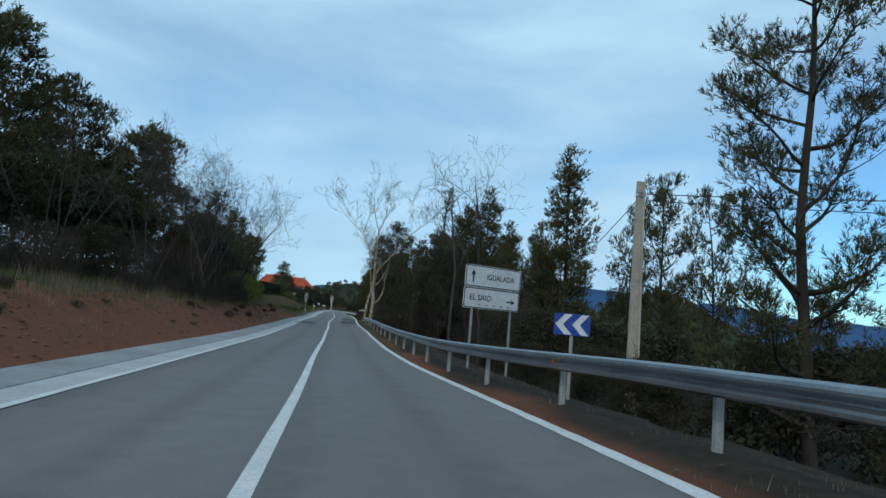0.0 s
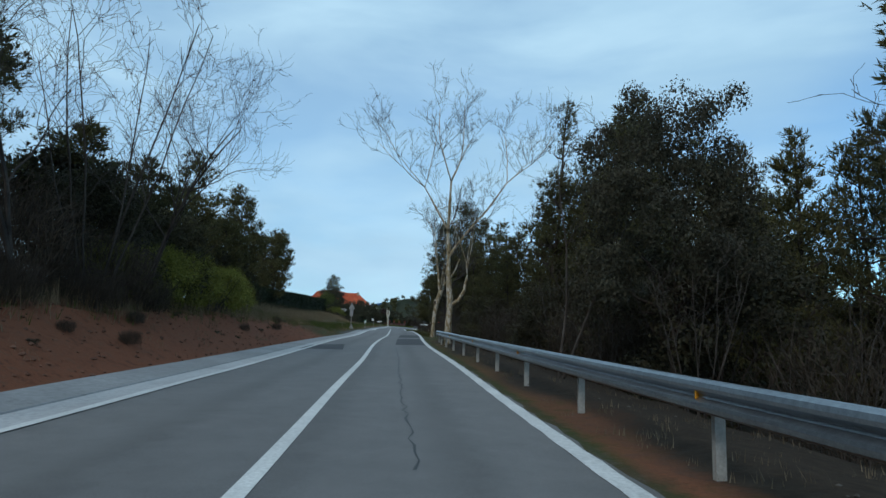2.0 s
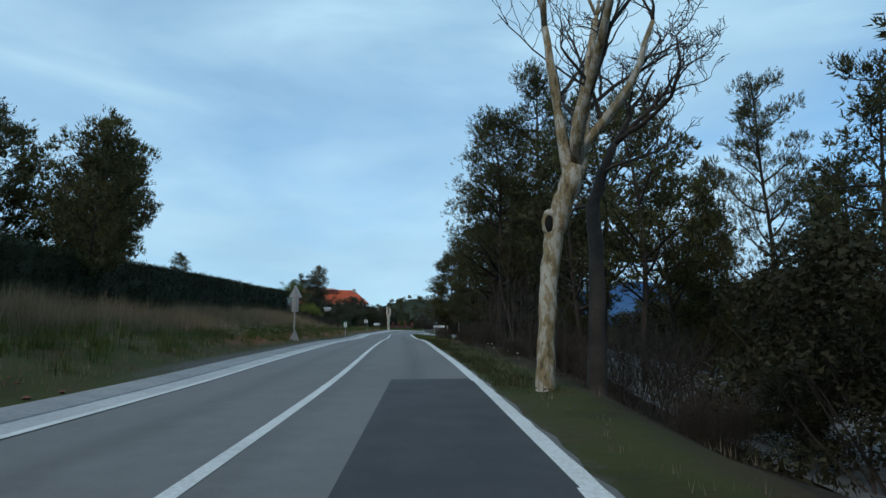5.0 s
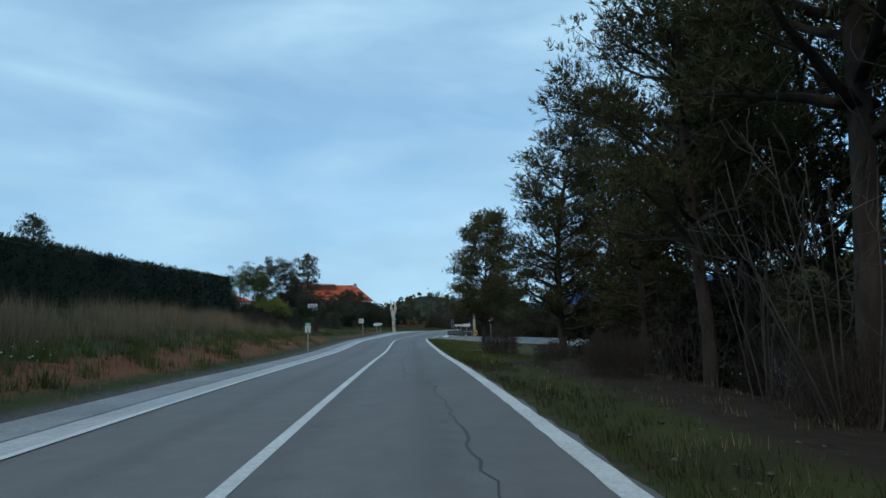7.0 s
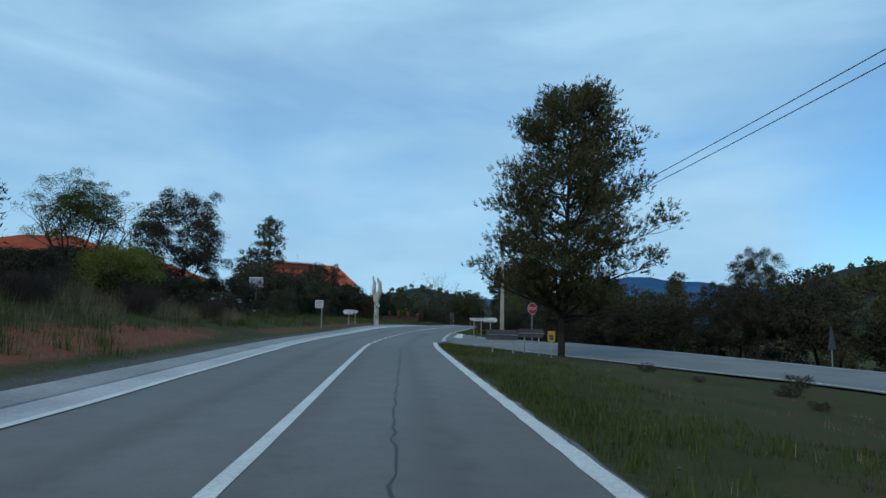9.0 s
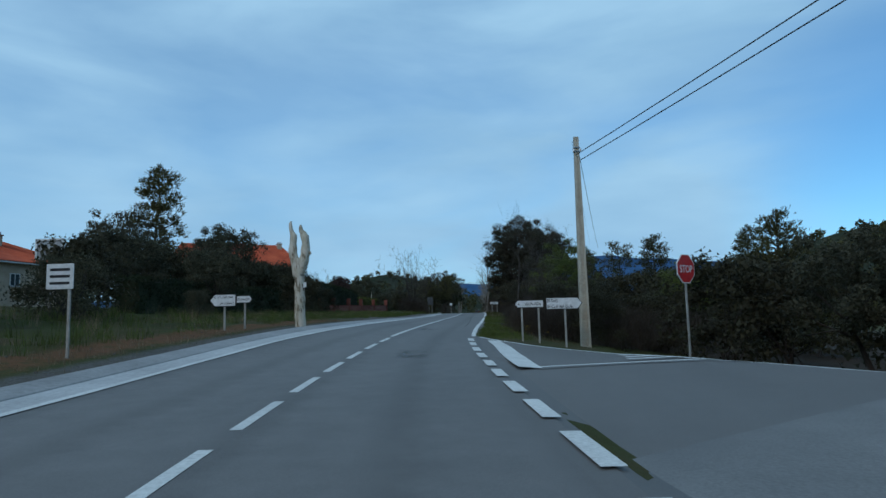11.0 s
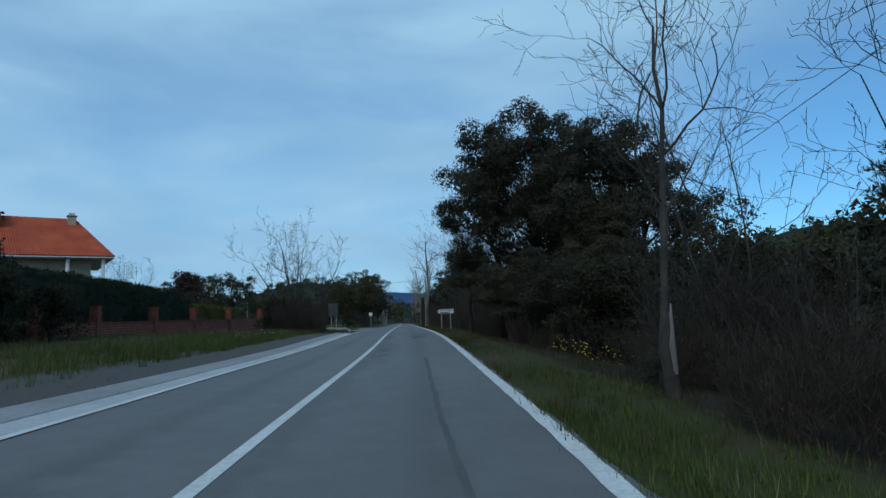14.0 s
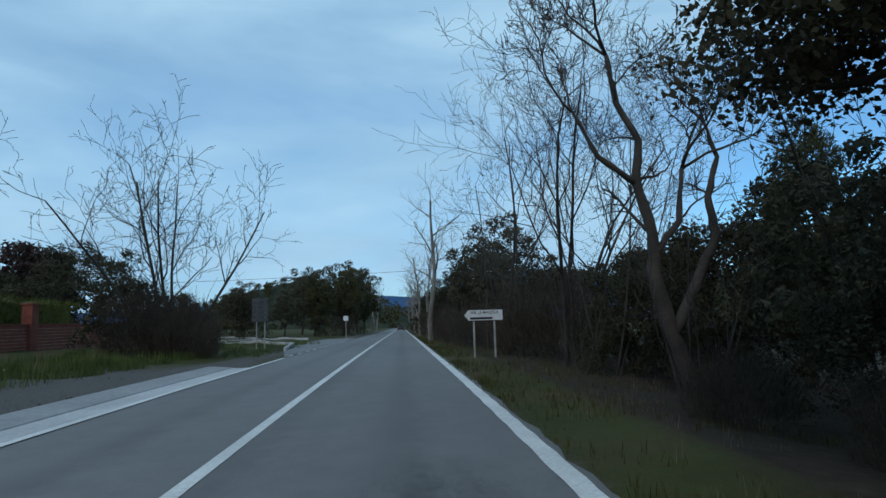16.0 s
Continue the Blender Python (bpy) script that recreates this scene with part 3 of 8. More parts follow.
def make_ground():
    lats = lat_list()
    ys = np.concatenate([[-600, -300, -150, -80, -50], np.arange(-30, 300, 1.25), [305, 312, 322, 336, 355, 380, 420, 480, 560, 700, 900, 1300, 2000, 3200]])
    S, Lt = np.meshgrid(ys, lats, indexing="ij")
    nx, ny = right_of(S)
    X, Y = road_x(S) + Lt * nx, S + Lt * ny
    Z = land(X, Y)
    Z = np.where(np.abs(Lt) < 4.6, Z - 0.07, Z)
    n, k = S.shape
    v = np.stack([X, Y, Z], -1).reshape(-1, 3)
    idx = np.arange(n * k).reshape(n, k)
    f = np.stack([idx[:-1, :-1], idx[:-1, 1:], idx[1:, 1:], idx[1:, :-1]], -1).reshape(-1, 4)
    ob = smooth(part("ground", (v.tolist(), f.tolist()), "ground"))
    # cover: red earth, gravel, leaf litter
    s, lt = S.ravel(), Lt.ravel()

    def band(q, a, b, w):
        return np.clip((q - a) / w, 0, 1) * np.clip((b - q) / w, 0, 1)
    soil = band(-lt, 4.0, 8.6, 0.4) * np.clip((82 - s) / 12, 0, 1) + (0.6 + 0.3 * np.clip((s - 116) / 12, 0, 1)) * band(-lt, 5.3, 8.2, 0.8) * band(s, 92, 164, 12) + 0.45 * band(-lt, 4.9, 7.6, 0.8) * band(s, 160, 206, 6)
    soil = soil + np.interp(s, [0, 30, 55], [0.7, 0.6, 0.35]) * band(lt, 3.3, 6.4, 0.4) * np.clip((84 - s) / 8, 0, 1)
    gravel = 0.6 * band(-lt, 3.0, 5.5, 0.4) * np.clip((s - 82) / 10, 0, 1) + band(-lt, 3.0, 8.3, 0.9) * band(s, 200, 262, 10) + 0.45 * band(lt, 2.9, np.where(s > 188, 3.42, 3.75), 0.2)
    litter = (0.55 + 0.25 * np.sin(s * 0.7) * np.sin(lt * 1.9 + s * 0.23)) * band(lt, 3.4, 9.0, 0.5) * np.clip((84 - s) / 8, 0, 1) + np.clip((lt - 4.3) / 1.6, 0, 1) * np.clip((142 - s) / 16, 0, 1) + np.clip((lt - 4.7) / 1.2, 0, 1) * np.clip((s - 190) / 6, 0, 1) + 0.9 * band(lt, 4.2, 9, 1.0) * np.clip((s - 224) / 10, 0, 1)
    litter = litter + 0.8 * np.clip((-lt - 10) / 4, 0, 1) * np.clip((70 - s) / 10, 0, 1)
    litter = litter * np.clip((70 - np.abs(lt)) / 25, 0, 1)
    ca = ob.data.color_attributes.new("cover", "FLOAT_COLOR", "POINT")
    ca.data.foreach_set("color", np.stack([np.clip(soil, 0, 1), np.clip(gravel, 0, 1), np.clip(litter, 0, 1), np.ones_like(soil)], -1).astype(np.float32).ravel())
    return tagged(ob, "grassy verges, red earth bank and dry woodland floor", "ground", kind="structure")


make_ground()


def stations(a, b, step):
    n = max(1, int(math.ceil((b - a) / step)))
    return np.linspace(a, b, n + 1)


def ribbon(name, a, b, lats, material, dz=0.0, step=2.0, dzs=None):
    """A strip that follows the road between two stations at the given offsets (numbers or functions of the station)."""
    ys = stations(a, b, step)
    cols = [on_road(ys, l(ys) if callable(l) else np.full_like(ys, l), dz + (dzs[i] if dzs else 0.0)) for i, l in enumerate(lats)]
    n, k = len(ys), len(lats)
    v = np.stack(cols, 1).reshape(-1, 3)
    f = [(i * k + j, i * k + j + 1, (i + 1) * k + j + 1, (i + 1) * k + j) for i in range(n - 1) for j in range(k - 1)]
    return part(name, (v.tolist(), f), material)




def left_line(y):
    """Offset of the white line beside the gutter."""
    return np.interp(y, [0, 14, 43, 88, 118, 134, 142, 185, 193, 201, 211, 223, 237, 244, 262], [-3.25, -3.2, -2.8, -2.76, -2.98, -3.02, -2.92, -3.1, -2.95, -2.85, -2.9, -3.12, -2.95, -2.9, -3.0])


def gutter_back(y):
    return np.interp(y, [0, 14, 43, 88, 118, 134, 142, 187, 201, 224, 240], [-3.95, -3.95, -3.42, -3.4, -3.7, -3.8, -3.7, -3.85, -3.6, -3.84, -3.65])


road = ribbon("road", -80, 900, [lambda y: left_line(y) - 0.10, -1.7, 0, 1.7, lambda y: np.interp(y, [4, 28], [3.72, 3.24]) + 0.03 * np.sin(np.asarray(y) * 2.3) + 0.03 * np.sin(np.asarray(y) * 5.9)], "asphalt", 0.0, 0.5)
lane_ = road.data.attributes.new("lane", "FLOAT", "POINT")
_yy = stations(-80, 900, 0.5)
lane_.data.foreach_set("value", np.stack([left_line(_yy) - 0.1, np.full_like(_yy, -1.7), np.zeros_like(_yy), np.full_like(_yy, 1.7), np.full_like(_yy, 3.3)], 1).astype(np.float32).ravel())
tagged(road, "worn grey asphalt carriageway with two lanes", "road", kind="structure")

gutter = ribbon("gutter", -80, 257, [lambda y: left_line(y) - 0.07, lambda y: (left_line(y) + gutter_back(y)) / 2 - 0.05, gutter_back], "gutter", 0.0, 2.0, [0.006, -0.012, 0.0])
tagged(gutter, "pale concrete gutter along the carriageway", "gutter", kind="structure")
kerb_back = lambda y: np.interp(y, [14, 45, 88, 118, 142, 187, 201, 224, 240], [-4.85, -4.32, -4.05, -4.6, -4.4, -4.45, -4.3, -4.6, -4.4])
kerb = ribbon("kerb", -80, 257, [gutter_back, lambda y: gutter_back(y) - 0.03, lambda y: kerb_back(y) + 0.12, kerb_back, lambda y: kerb_back(y) - 0.02], "kerbstone", 0.0, 2.0, [-0.01, 0.018, 0.07, 0.075, -0.1])
tagged(kerb, "low concrete kerb strip behind the gutter", "kerb", kind="structure")

# side road and its mouth
def side_edges():
    p = np.array(SIDE)
    t = np.linspace(0, len(p) - 1, 61)
    i = np.clip(t.astype(int), 0, len(p) - 2)
    f = (t - i)[:, None]
    p0, p1, p2, p3 = p[np.clip(i - 1, 0, None)], p[i], p[i + 1], p[np.clip(i + 2, None, len(p) - 1)]
    q = 0.5 * (2 * p1 + (p2 - p0) * f + (2 * p0 - 5 * p1 + 4 * p2 - p3) * f ** 2 + (3 * p1 - p0 - 3 * p2 + p3) * f ** 3)
    d = np.gradient(q[:, :2], axis=0)
    d /= np.linalg.norm(d, axis=1, keepdims=True)
    nrm = np.stack([-d[:, 1], d[:, 0]], 1)
    w = np.interp(t, [0, 1, 2, 3.2], [5.2, 5.0, 4.2, 3.3])
    return q, nrm, w


def side_strip(name, a, b, lo, hi, material, dz):
    q, nrm, w = side_edges()
    v, f = [], []
    for k in range(a, b):
        for e in (lo, hi):
            o = e(w[k])
            v.append((q[k, 0] + nrm[k, 0] * o, q[k, 1] + nrm[k, 1] * o, q[k, 2] + dz))
    for k in range(b - a - 1):
        f.append((2 * k, 2 * k + 1, 2 * k + 3, 2 * k + 2))
    return part(name, (v, f), material)


side = side_strip("side_road", 4, 61, lambda w: -w, lambda w: w, "oldasphalt", 0.0)
tagged(side, "pale worn asphalt side road dropping away", "road", kind="structure")
_ml = np.array([3.1, 3.5, 4.0, 4.6, 5.3, 6.2, 7.2, 8.4, 9.6, 10.8, 12.0, 13.1, 14.2])
_m0 = np.interp(_ml, [3.1, 5.6, 8.6, 10.6, 14.2], [164.5, 162.8, 161.8, 163.0, 170.5])
_m1 = np.interp(_ml, [3.1, 3.4, 4, 5, 7, 10, 13, 14.2], [189.2, 188.6, 186.6, 184.9, 183.6, 181.9, 178.5, 172.5])


def mouth_z(x, y):
    """The height of the asphalt in the side road's mouth."""
    s, l = to_road(np.array([x]), np.array([y]))
    return float(land(np.array([x]), np.array([y]))[0] + np.interp(l[0], [3.1, 4.0, 4.8, 6.0], [-0.012, -0.006, 0.012, 0.02]))


mv, mf, _k = [], [], 28
for l_, a_, b_ in zip(_ml, _m0, _m1):
    for u_ in range(_k + 1):
        p_ = on_road(np.array(a_ + (b_ - a_) * u_ / _k), l_)
        mv.append((float(p_[0]), float(p_[1]), mouth_z(float(p_[0]), float(p_[1]))))
for i in range(len(_ml) - 1):
    for j in range(_k):
        q_ = i * (_k + 1) + j
        mf.append((q_, q_ + _k + 1, q_ + _k + 2, q_ + 1))
mouth = part("junction", (mv, mf), "asphalt")
tagged(mouth, "asphalt mouth of the side road", "road", kind="structure")


def stripe(name, a, b, lat, width, dz=0.006, step=2.0, wob=0.0):
    f0 = (lambda y: np.interp(y, *lat)) if isinstance(lat, tuple) else (lambda y: np.full_like(np.asarray(y, float), lat))
    lo = lambda y: f0(y) - width / 2 + wob * np.sin(np.asarray(y) * 5.1) * 0.5
    hi = lambda y: f0(y) + width / 2 + wob * np.sin(np.asarray(y) * 7.3 + 1) * 0.5
    return ribbon(name, a, b, [lo, hi], "paint", dz, step)


def painted(ob, label):
    return tagged(ob, label, "road marking", kind="structure")


painted(stripe("centre_line", -60, 161.5, 0.0, 0.16), "continuous white centre line")
painted(stripe("centre_line", 186.5, 420, 0.0, 0.15), "continuous white centre line")
for i in range(9):
    a_ = 162.15 + 2.7 * i
    painted(stripe("centre_dash", a_, a_ + 1.85, 0.06, 0.14, step=0.9), "short white centre dash at the junction")
painted(stripe("edge_line", -60, 164.5, ([-60, 4, 12, 20, 28, 164], [3.65, 3.62, 3.48, 3.26, 3.07, 3.07]), 0.22, step=0.5, wob=0.02), "white edge line beside the verge")
painted(stripe("edge_line", 188.5, 420, ([188, 192.5, 197, 206, 214, 222, 240], [3.06, 2.97, 2.93, 3.0, 3.1, 3.08, 3.07]), 0.19, step=0.3, wob=0.016), "white edge line beside the verge")
for i in range(10):
    a_ = 166.4 + 2.12 * i
    painted(stripe("edge_dash", a_, a_ + 1.35, ([166, 178, 187.5], [3.5, 3.42, 2.95]), 0.22, dz=0.016, step=0.7), "broad white dash across the side road mouth")
painted(stripe("edge_line", -60, 262, ([0, 14, 43, 88, 118, 134, 142, 185, 193, 201, 211, 223, 237, 244, 262], [-3.25, -3.2, -2.8, -2.76, -2.98, -3.02, -2.92, -3.1, -2.95, -2.85, -2.9, -3.12, -2.95, -2.9, -3.0]), 0.145, step=1.0, dz=0.014, wob=0.015), "white edge line beside the gutter")
for i in range(12):
    a_ = 263.5 + 2.4 * i
    painted(stripe("edge_dash", a_, a_ + 1.2, -3.12, 0.14, step=1.2), "short white dash across the side street")


def flat_shape(name, pts, material, dz, label, category="road marking", base=None):
    v = [on_road(np.array(float(s)), l) for s, l in pts]
    v = [(float(p[0]), float(p[1]), (float(p[2]) if base is None else base(float(p[0]), float(p[1]))) + dz) for p in v]
    ob = part(name, (v, [tuple(range(len(v)))]), material)
    return tagged(ob, label, category, kind="structure")


wv, wf = [], []
for k_ in range(25):
    s_ = 176.9 + (186.3 - 176.9) * k_ / 24
    for l_ in (float(np.interp(s_, [176.9, 180, 183.3, 186.3], [3.98, 3.9, 3.83, 3.62])), float(np.interp(s_, [176.9, 180, 183.1, 186.0], [4.52, 4.5, 4.37, 4.08]))):
        p_ = on_road(np.array(s_), l_)
        wv.append((float(p_[0]), float(p_[1]), mouth_z(float(p_[0]), float(p_[1])) + 0.014))
    if k_:
        wf.append((2 * k_ - 2, 2 * k_ - 1, 2 * k_ + 1, 2 * k_))
painted(part("island_line", (wv, wf), "paint"), "thick white wedge line at the side road mouth")


def worldline(name, pts, width, z, label):
    """A thin painted line through places on the side road."""
    pts = [tuple(np.array(a) * (1 - u / 8) + np.array(b) * (u / 8)) for a, b in zip(pts, pts[1:]) for u in range(8)] + [pts[-1]]
    v, f = [], []
    for i, (x, y) in enumerate(pts):
        a, b = pts[max(i - 1, 0)], pts[min(i + 1, len(pts) - 1)]
        d = Vector((b[0] - a[0], b[1] - a[1])).normalized()
        for sgn in (-1, 1):
            v.append((x - d.y * sgn * width / 2, y + d.x * sgn * width / 2, max(mouth_z(x, y), _side_at(x, y)[1] + 0.01 if _side_at(x, y)[0] < 4 else -9) + 0.014))
    f = [(2 * i, 2 * i + 1, 2 * i + 3, 2 * i + 2) for i in range(len(pts) - 1)]
    return painted(part(name, (v, f), "paint"), label)


worldline("side_line", [(-28.1, 188.2), (-27.35, 186.3), (-26.57, 184.8), (-24.6, 183.4), (-21.5, 181.9), (-18.6, 177.5)], 0.12, [0.42, 0.33, 0.28, 0.2, 0.14, 0.14], "thin white edge line on the side road")
worldline("side_line", [(-26.8, 177.1), (-24.4, 177.8), (-21.5, 178.6), (-18.4, 176.5), (-14.6, 170.0)], 0.12, [0.25, 0.16, 0.15, 0.15, 0.13], "thin white edge line on the side road")
for i in range(5):
    worldline("stop_bar", [(-24.6 + 0.05 * i, 178.5 + 0.5 * i), (-22.2, 179.2 + 0.5 * i)], 0.16, [0.15, 0.15], "worn white bar of ground lettering")
for nm_, e_ in (("side_line", -1), ("side_line", 1)):
    painted(side_strip(nm_, 9, 40, lambda w, e=e_: e * (w - 0.42), lambda w, e=e_: e * (w - 0.30), "paint", 0.008), "thin white edge line on the side road")

flat_shape("road_patch", [(54.6, -3.0), (54.9, -1.15), (61.2, -1.55), (59.0, -3.0)], "newasphalt", 0.005, "dark rectangular asphalt repair", "road patch")
flat_shape("road_patch", [(62.2, 1.2), (62.4, 3.0), (74.5, 3.0), (74.0, 1.2)], "newasphalt", 0.005, "dark rectangular asphalt repair", "road patch")
flat_shape("road_patch", [(77.5, 1.15), (77.5, 3.0), (86.6, 3.0), (86.6, 1.25)], "newasphalt", 0.005, "dark rectangular asphalt repair", "road patch")


def crack(pts, width, seed, material="tar", label="dark crack winding along the lane"):
    rnd = random.Random(seed)
    v, f = [], []
    s0, s1 = pts[0][0], pts[-1][0]
    n = int((s1 - s0) / 0.35)
    for i in range(n + 1):
        s = s0 + (s1 - s0) * i / n
        l = float(np.interp(s, [p[0] for p in pts], [p[1] for p in pts])) + rnd.uniform(-0.05, 0.05) * (1 if width < 0.08 else 0.25)
        w = width * rnd.uniform(0.3 if width < 0.08 else 0.75, 1.0)
        for e in (-w / 2, w / 2):
            p = on_road(np.array(s), l + e)
            v.append((float(p[0]), float(p[1]), float(p[2]) + 0.004))
    f = [(2 * i, 2 * i + 1, 2 * i + 3, 2 * i + 2) for i in range(n)]
    return tagged(part("road_crack", (v, f), material), label, "road crack", kind="structure")


crack([(178, 3.3), (183, 3.36), (188.6, 3.22)], 0.025, 5)
crack([(34, 1.35), (44, 1.2), (60, 1.25)], 0.04, 1)
crack([(88, 1.7), (96, 2.05), (108, 2.15), (116, 1.95), (121, 1.2)], 0.05, 2)
crack([(118, 1.35), (126, 1.15), (134, 1.35), (142, 1.3), (158, 1.5)], 0.05, 3)
crack([(196, 2.3), (206, 2.15), (214, 1.95), (224, 1.9)], 0.09, 4, "seam", "faint dark seam along the lane")


def stain(s0, l0, ls, ll, strength=1.0):
    """A thin soft-edged film of oil on the asphalt."""
    n, k = 30, 13
    u, w = np.meshgrid(np.linspace(-1, 1, n), np.linspace(-1, 1, k), indexing="ij")
    p = on_road(s0 + ls * u, l0 + ll * w)
    v = (p + np.array([0, 0, 0.004])).reshape(-1, 3)
    idx = np.arange(n * k).reshape(n, k)
    f = np.stack([idx[:-1, :-1], idx[:-1, 1:], idx[1:, 1:], idx[1:, :-1]], -1).reshape(-1, 4)
    ob = part("road_stain", (v.tolist(), f.tolist()), "oil")
    at = ob.data.attributes.new("fade", "FLOAT", "POINT")
    at.data.foreach_set("value", (np.clip(1 - u ** 2, 0, 1) * np.clip(1 - w ** 2, 0, 1) * strength).astype(np.float32).ravel())
    tagged(ob, "dark oily stain on the asphalt", "stain", kind="stuff")


stain(239.0, 1.95, 4.2, 0.7, 0.75)
stain(239.5, 0.35, 2.2, 0.3, 0.7)
stain(192.4, 0.75, 0.8, 0.5)
stain(179.8, 1.5, 1.3, 0.5)
stain(228.0, 0.6, 6.0, 0.5, 0.5)

# ---- trees ----
def leaf_cloud(rnd, centres, per, size, length, width, up=0.2, flat=1.0):
    """Narrow leaf blades thrown round clump centres (x, y, z, radius)."""
    c = np.repeat(np.array([q[:3] for q in centres], float), per, 0)
    r = np.repeat(np.array([q[3] for q in centres], float), per)
    n = len(c)
    d = rnd.normal(size=(n, 3))
    d /= np.linalg.norm(d, axis=1, keepdims=True)
    rad = 0.35 + 0.65 * rnd.uniform(0.0, 1.0, n) ** 1.1
    p = c + d * (r * rad)[:, None] * np.array([1, 1, flat])
    aim = d + rnd.normal(size=(n, 3)) * 0.7 + np.array([0, 0, up])
    aim /= np.linalg.norm(aim, axis=1, keepdims=True)
    side_ = np.cross(aim, rnd.normal(size=(n, 3)))
    side_ /= np.linalg.norm(side_, axis=1, keepdims=True) + 1e-9
    ln = length * rnd.uniform(0.6, 1.25, n)[:, None] * size
    wd = width * rnd.uniform(0.6, 1.3, n)[:, None] * size
    v = np.stack([p - side_ * wd * 0.65, p + side_ * wd * 0.65, p + aim * ln], 1).reshape(-1, 3)
    f = np.arange(3 * n).reshape(-1, 3)
    return v, f


_t = (1 + 5 ** 0.5) / 2
ICO = np.array([(-1, _t, 0), (1, _t, 0), (-1, -_t, 0), (1, -_t, 0), (0, -1, _t), (0, 1, _t), (0, -1, -_t), (0, 1, -_t), (_t, 0, -1), (_t, 0, 1), (-_t, 0, -1), (-_t, 0, 1)]) / 1.902
ICO_F = np.array([(0, 11, 5), (0, 5, 1), (0, 1, 7), (0, 7, 10), (0, 10, 11), (1, 5, 9), (5, 11, 4), (11, 10, 2), (10, 7, 6), (7, 1, 8), (3, 9, 4), (3, 4, 2), (3, 2, 6), (3, 6, 8), (3, 8, 9), (4, 9, 5), (2, 4, 11), (6, 2, 10), (8, 6, 7), (9, 8, 1)])


def lumps(rnd, centres, size, flat=0.85):
    """Uneven leafy cores, so that a clump of leaves is not see-through."""
    c = np.array([q[:3] for q in centres], float)
    r = np.array([q[3] for q in centres], float) * size
    n = len(c)
    v = c[:, None, :] + ICO[None] * (r[:, None, None] * rnd.uniform(0.55, 1.15, (n, 12, 1))) * np.array([1, 1, flat])
    f = ICO_F[None] + 12 * np.arange(n)[:, None, None]
    return v.reshape(-1, 3), f.reshape(-1, 3)


def merge(*pieces):
    vs, fs, k = [], [], 0
    for v, f in pieces:
        vs.append(v)
        fs.append(f + k)
        k += len(v)
    return np.concatenate(vs), np.concatenate(fs)


def unit(a):
    return a / (np.linalg.norm(a, axis=1, keepdims=True) + 1e-9)


def tufts(nr, pos, axis, needles, length, width, reach):
    """Brushes of needles standing round short upturned shoots."""
    n = len(pos)
    p, a = np.repeat(pos, needles, 0), np.repeat(axis, needles, 0)
    m = len(p)
    u = nr.uniform(0, 1, (m, 1))
    out = unit(np.cross(a, nr.normal(size=(m, 3))))
    d = unit(a * (0.55 + 0.8 * u) + out * 0.75)
    ln = length * nr.uniform(0.7, 1.25, (m, 1)) * (1.1 - 0.45 * u)
    foot = p + a * (u * reach)
    w = unit(np.cross(d, nr.normal(size=(m, 3)))) * (width * 0.5)
    v = np.stack([foot - w, foot + w, foot + d * ln], 1).reshape(-1, 3)
    return v, np.arange(3 * m).reshape(-1, 3)


def boughs(nr, lobes, per, squash, lift):
    """Places and axes of the shoots on the upper shell of each lobe (x, y, z, radius)."""
    q = np.repeat(np.array([l[:4] for l in lobes], float), per, 0)
    n = len(q)
    d = nr.normal(size=(n, 3))
    d[:, 2] = np.abs(d[:, 2]) * np.where(nr.rand(n) < 0.22, -0.7, 1.0)
    d = unit(d)
    p = q[:, :3] + d * q[:, 3:4] * np.array([1, 1, squash]) * nr.uniform(0.55, 1.05, (n, 1))
    flat = unit(q[:, :3] * np.array([1, 1, 0]) + 1e-6)
    a = unit(d * 0.65 + flat * 0.35 + np.array([0, 0, lift]) + nr.normal(size=(n, 3)) * 0.25)
    return p, a


def puff(nr, lobes, per, length, width, squash=0.8, loose=0.55, kite=False):
    """Leaves lying on the shell of each lobe, facing outwards with some disorder."""
    q = np.repeat(np.array([l[:4] for l in lobes], float), per, 0)
    n = len(q)
    d = nr.normal(size=(n, 3))
    d[:, 2] = np.where((d[:, 2] < 0) & (nr.rand(n) < 0.45), -d[:, 2], d[:, 2])
    d = unit(d)
    p = q[:, :3] + d * q[:, 3:4] * np.array([1, 1, squash]) * (1.0 - 0.45 * nr.uniform(0, 1, (n, 1)) ** 2)
    p = p + nr.normal(size=(n, 3)) * 0.05
    nrm = unit(d + nr.normal(size=(n, 3)) * loose)
    t1 = unit(np.cross(nrm, nr.normal(size=(n, 3))))
    t2 = np.cross(nrm, t1)
    ln, wd = length * nr.uniform(0.65, 1.3, (n, 1)), width * nr.uniform(0.7, 1.3, (n, 1)) * 0.6
    if kite:
        v = np.stack([p - t2 * ln * 0.5, p + t1 * wd * 0.8 - nrm * wd * 0.25, p + t2 * ln * 0.5, p - t1 * wd * 0.8 - nrm * wd * 0.25], 1).reshape(-1, 3)
        return v, np.arange(4 * n).reshape(-1, 4)
    v = np.stack([p - t1 * wd - t2 * ln * 0.35, p + t1 * wd - t2 * ln * 0.35, p + t2 * ln * 0.65], 1).reshape(-1, 3)
    return v, np.arange(3 * n).reshape(-1, 3)


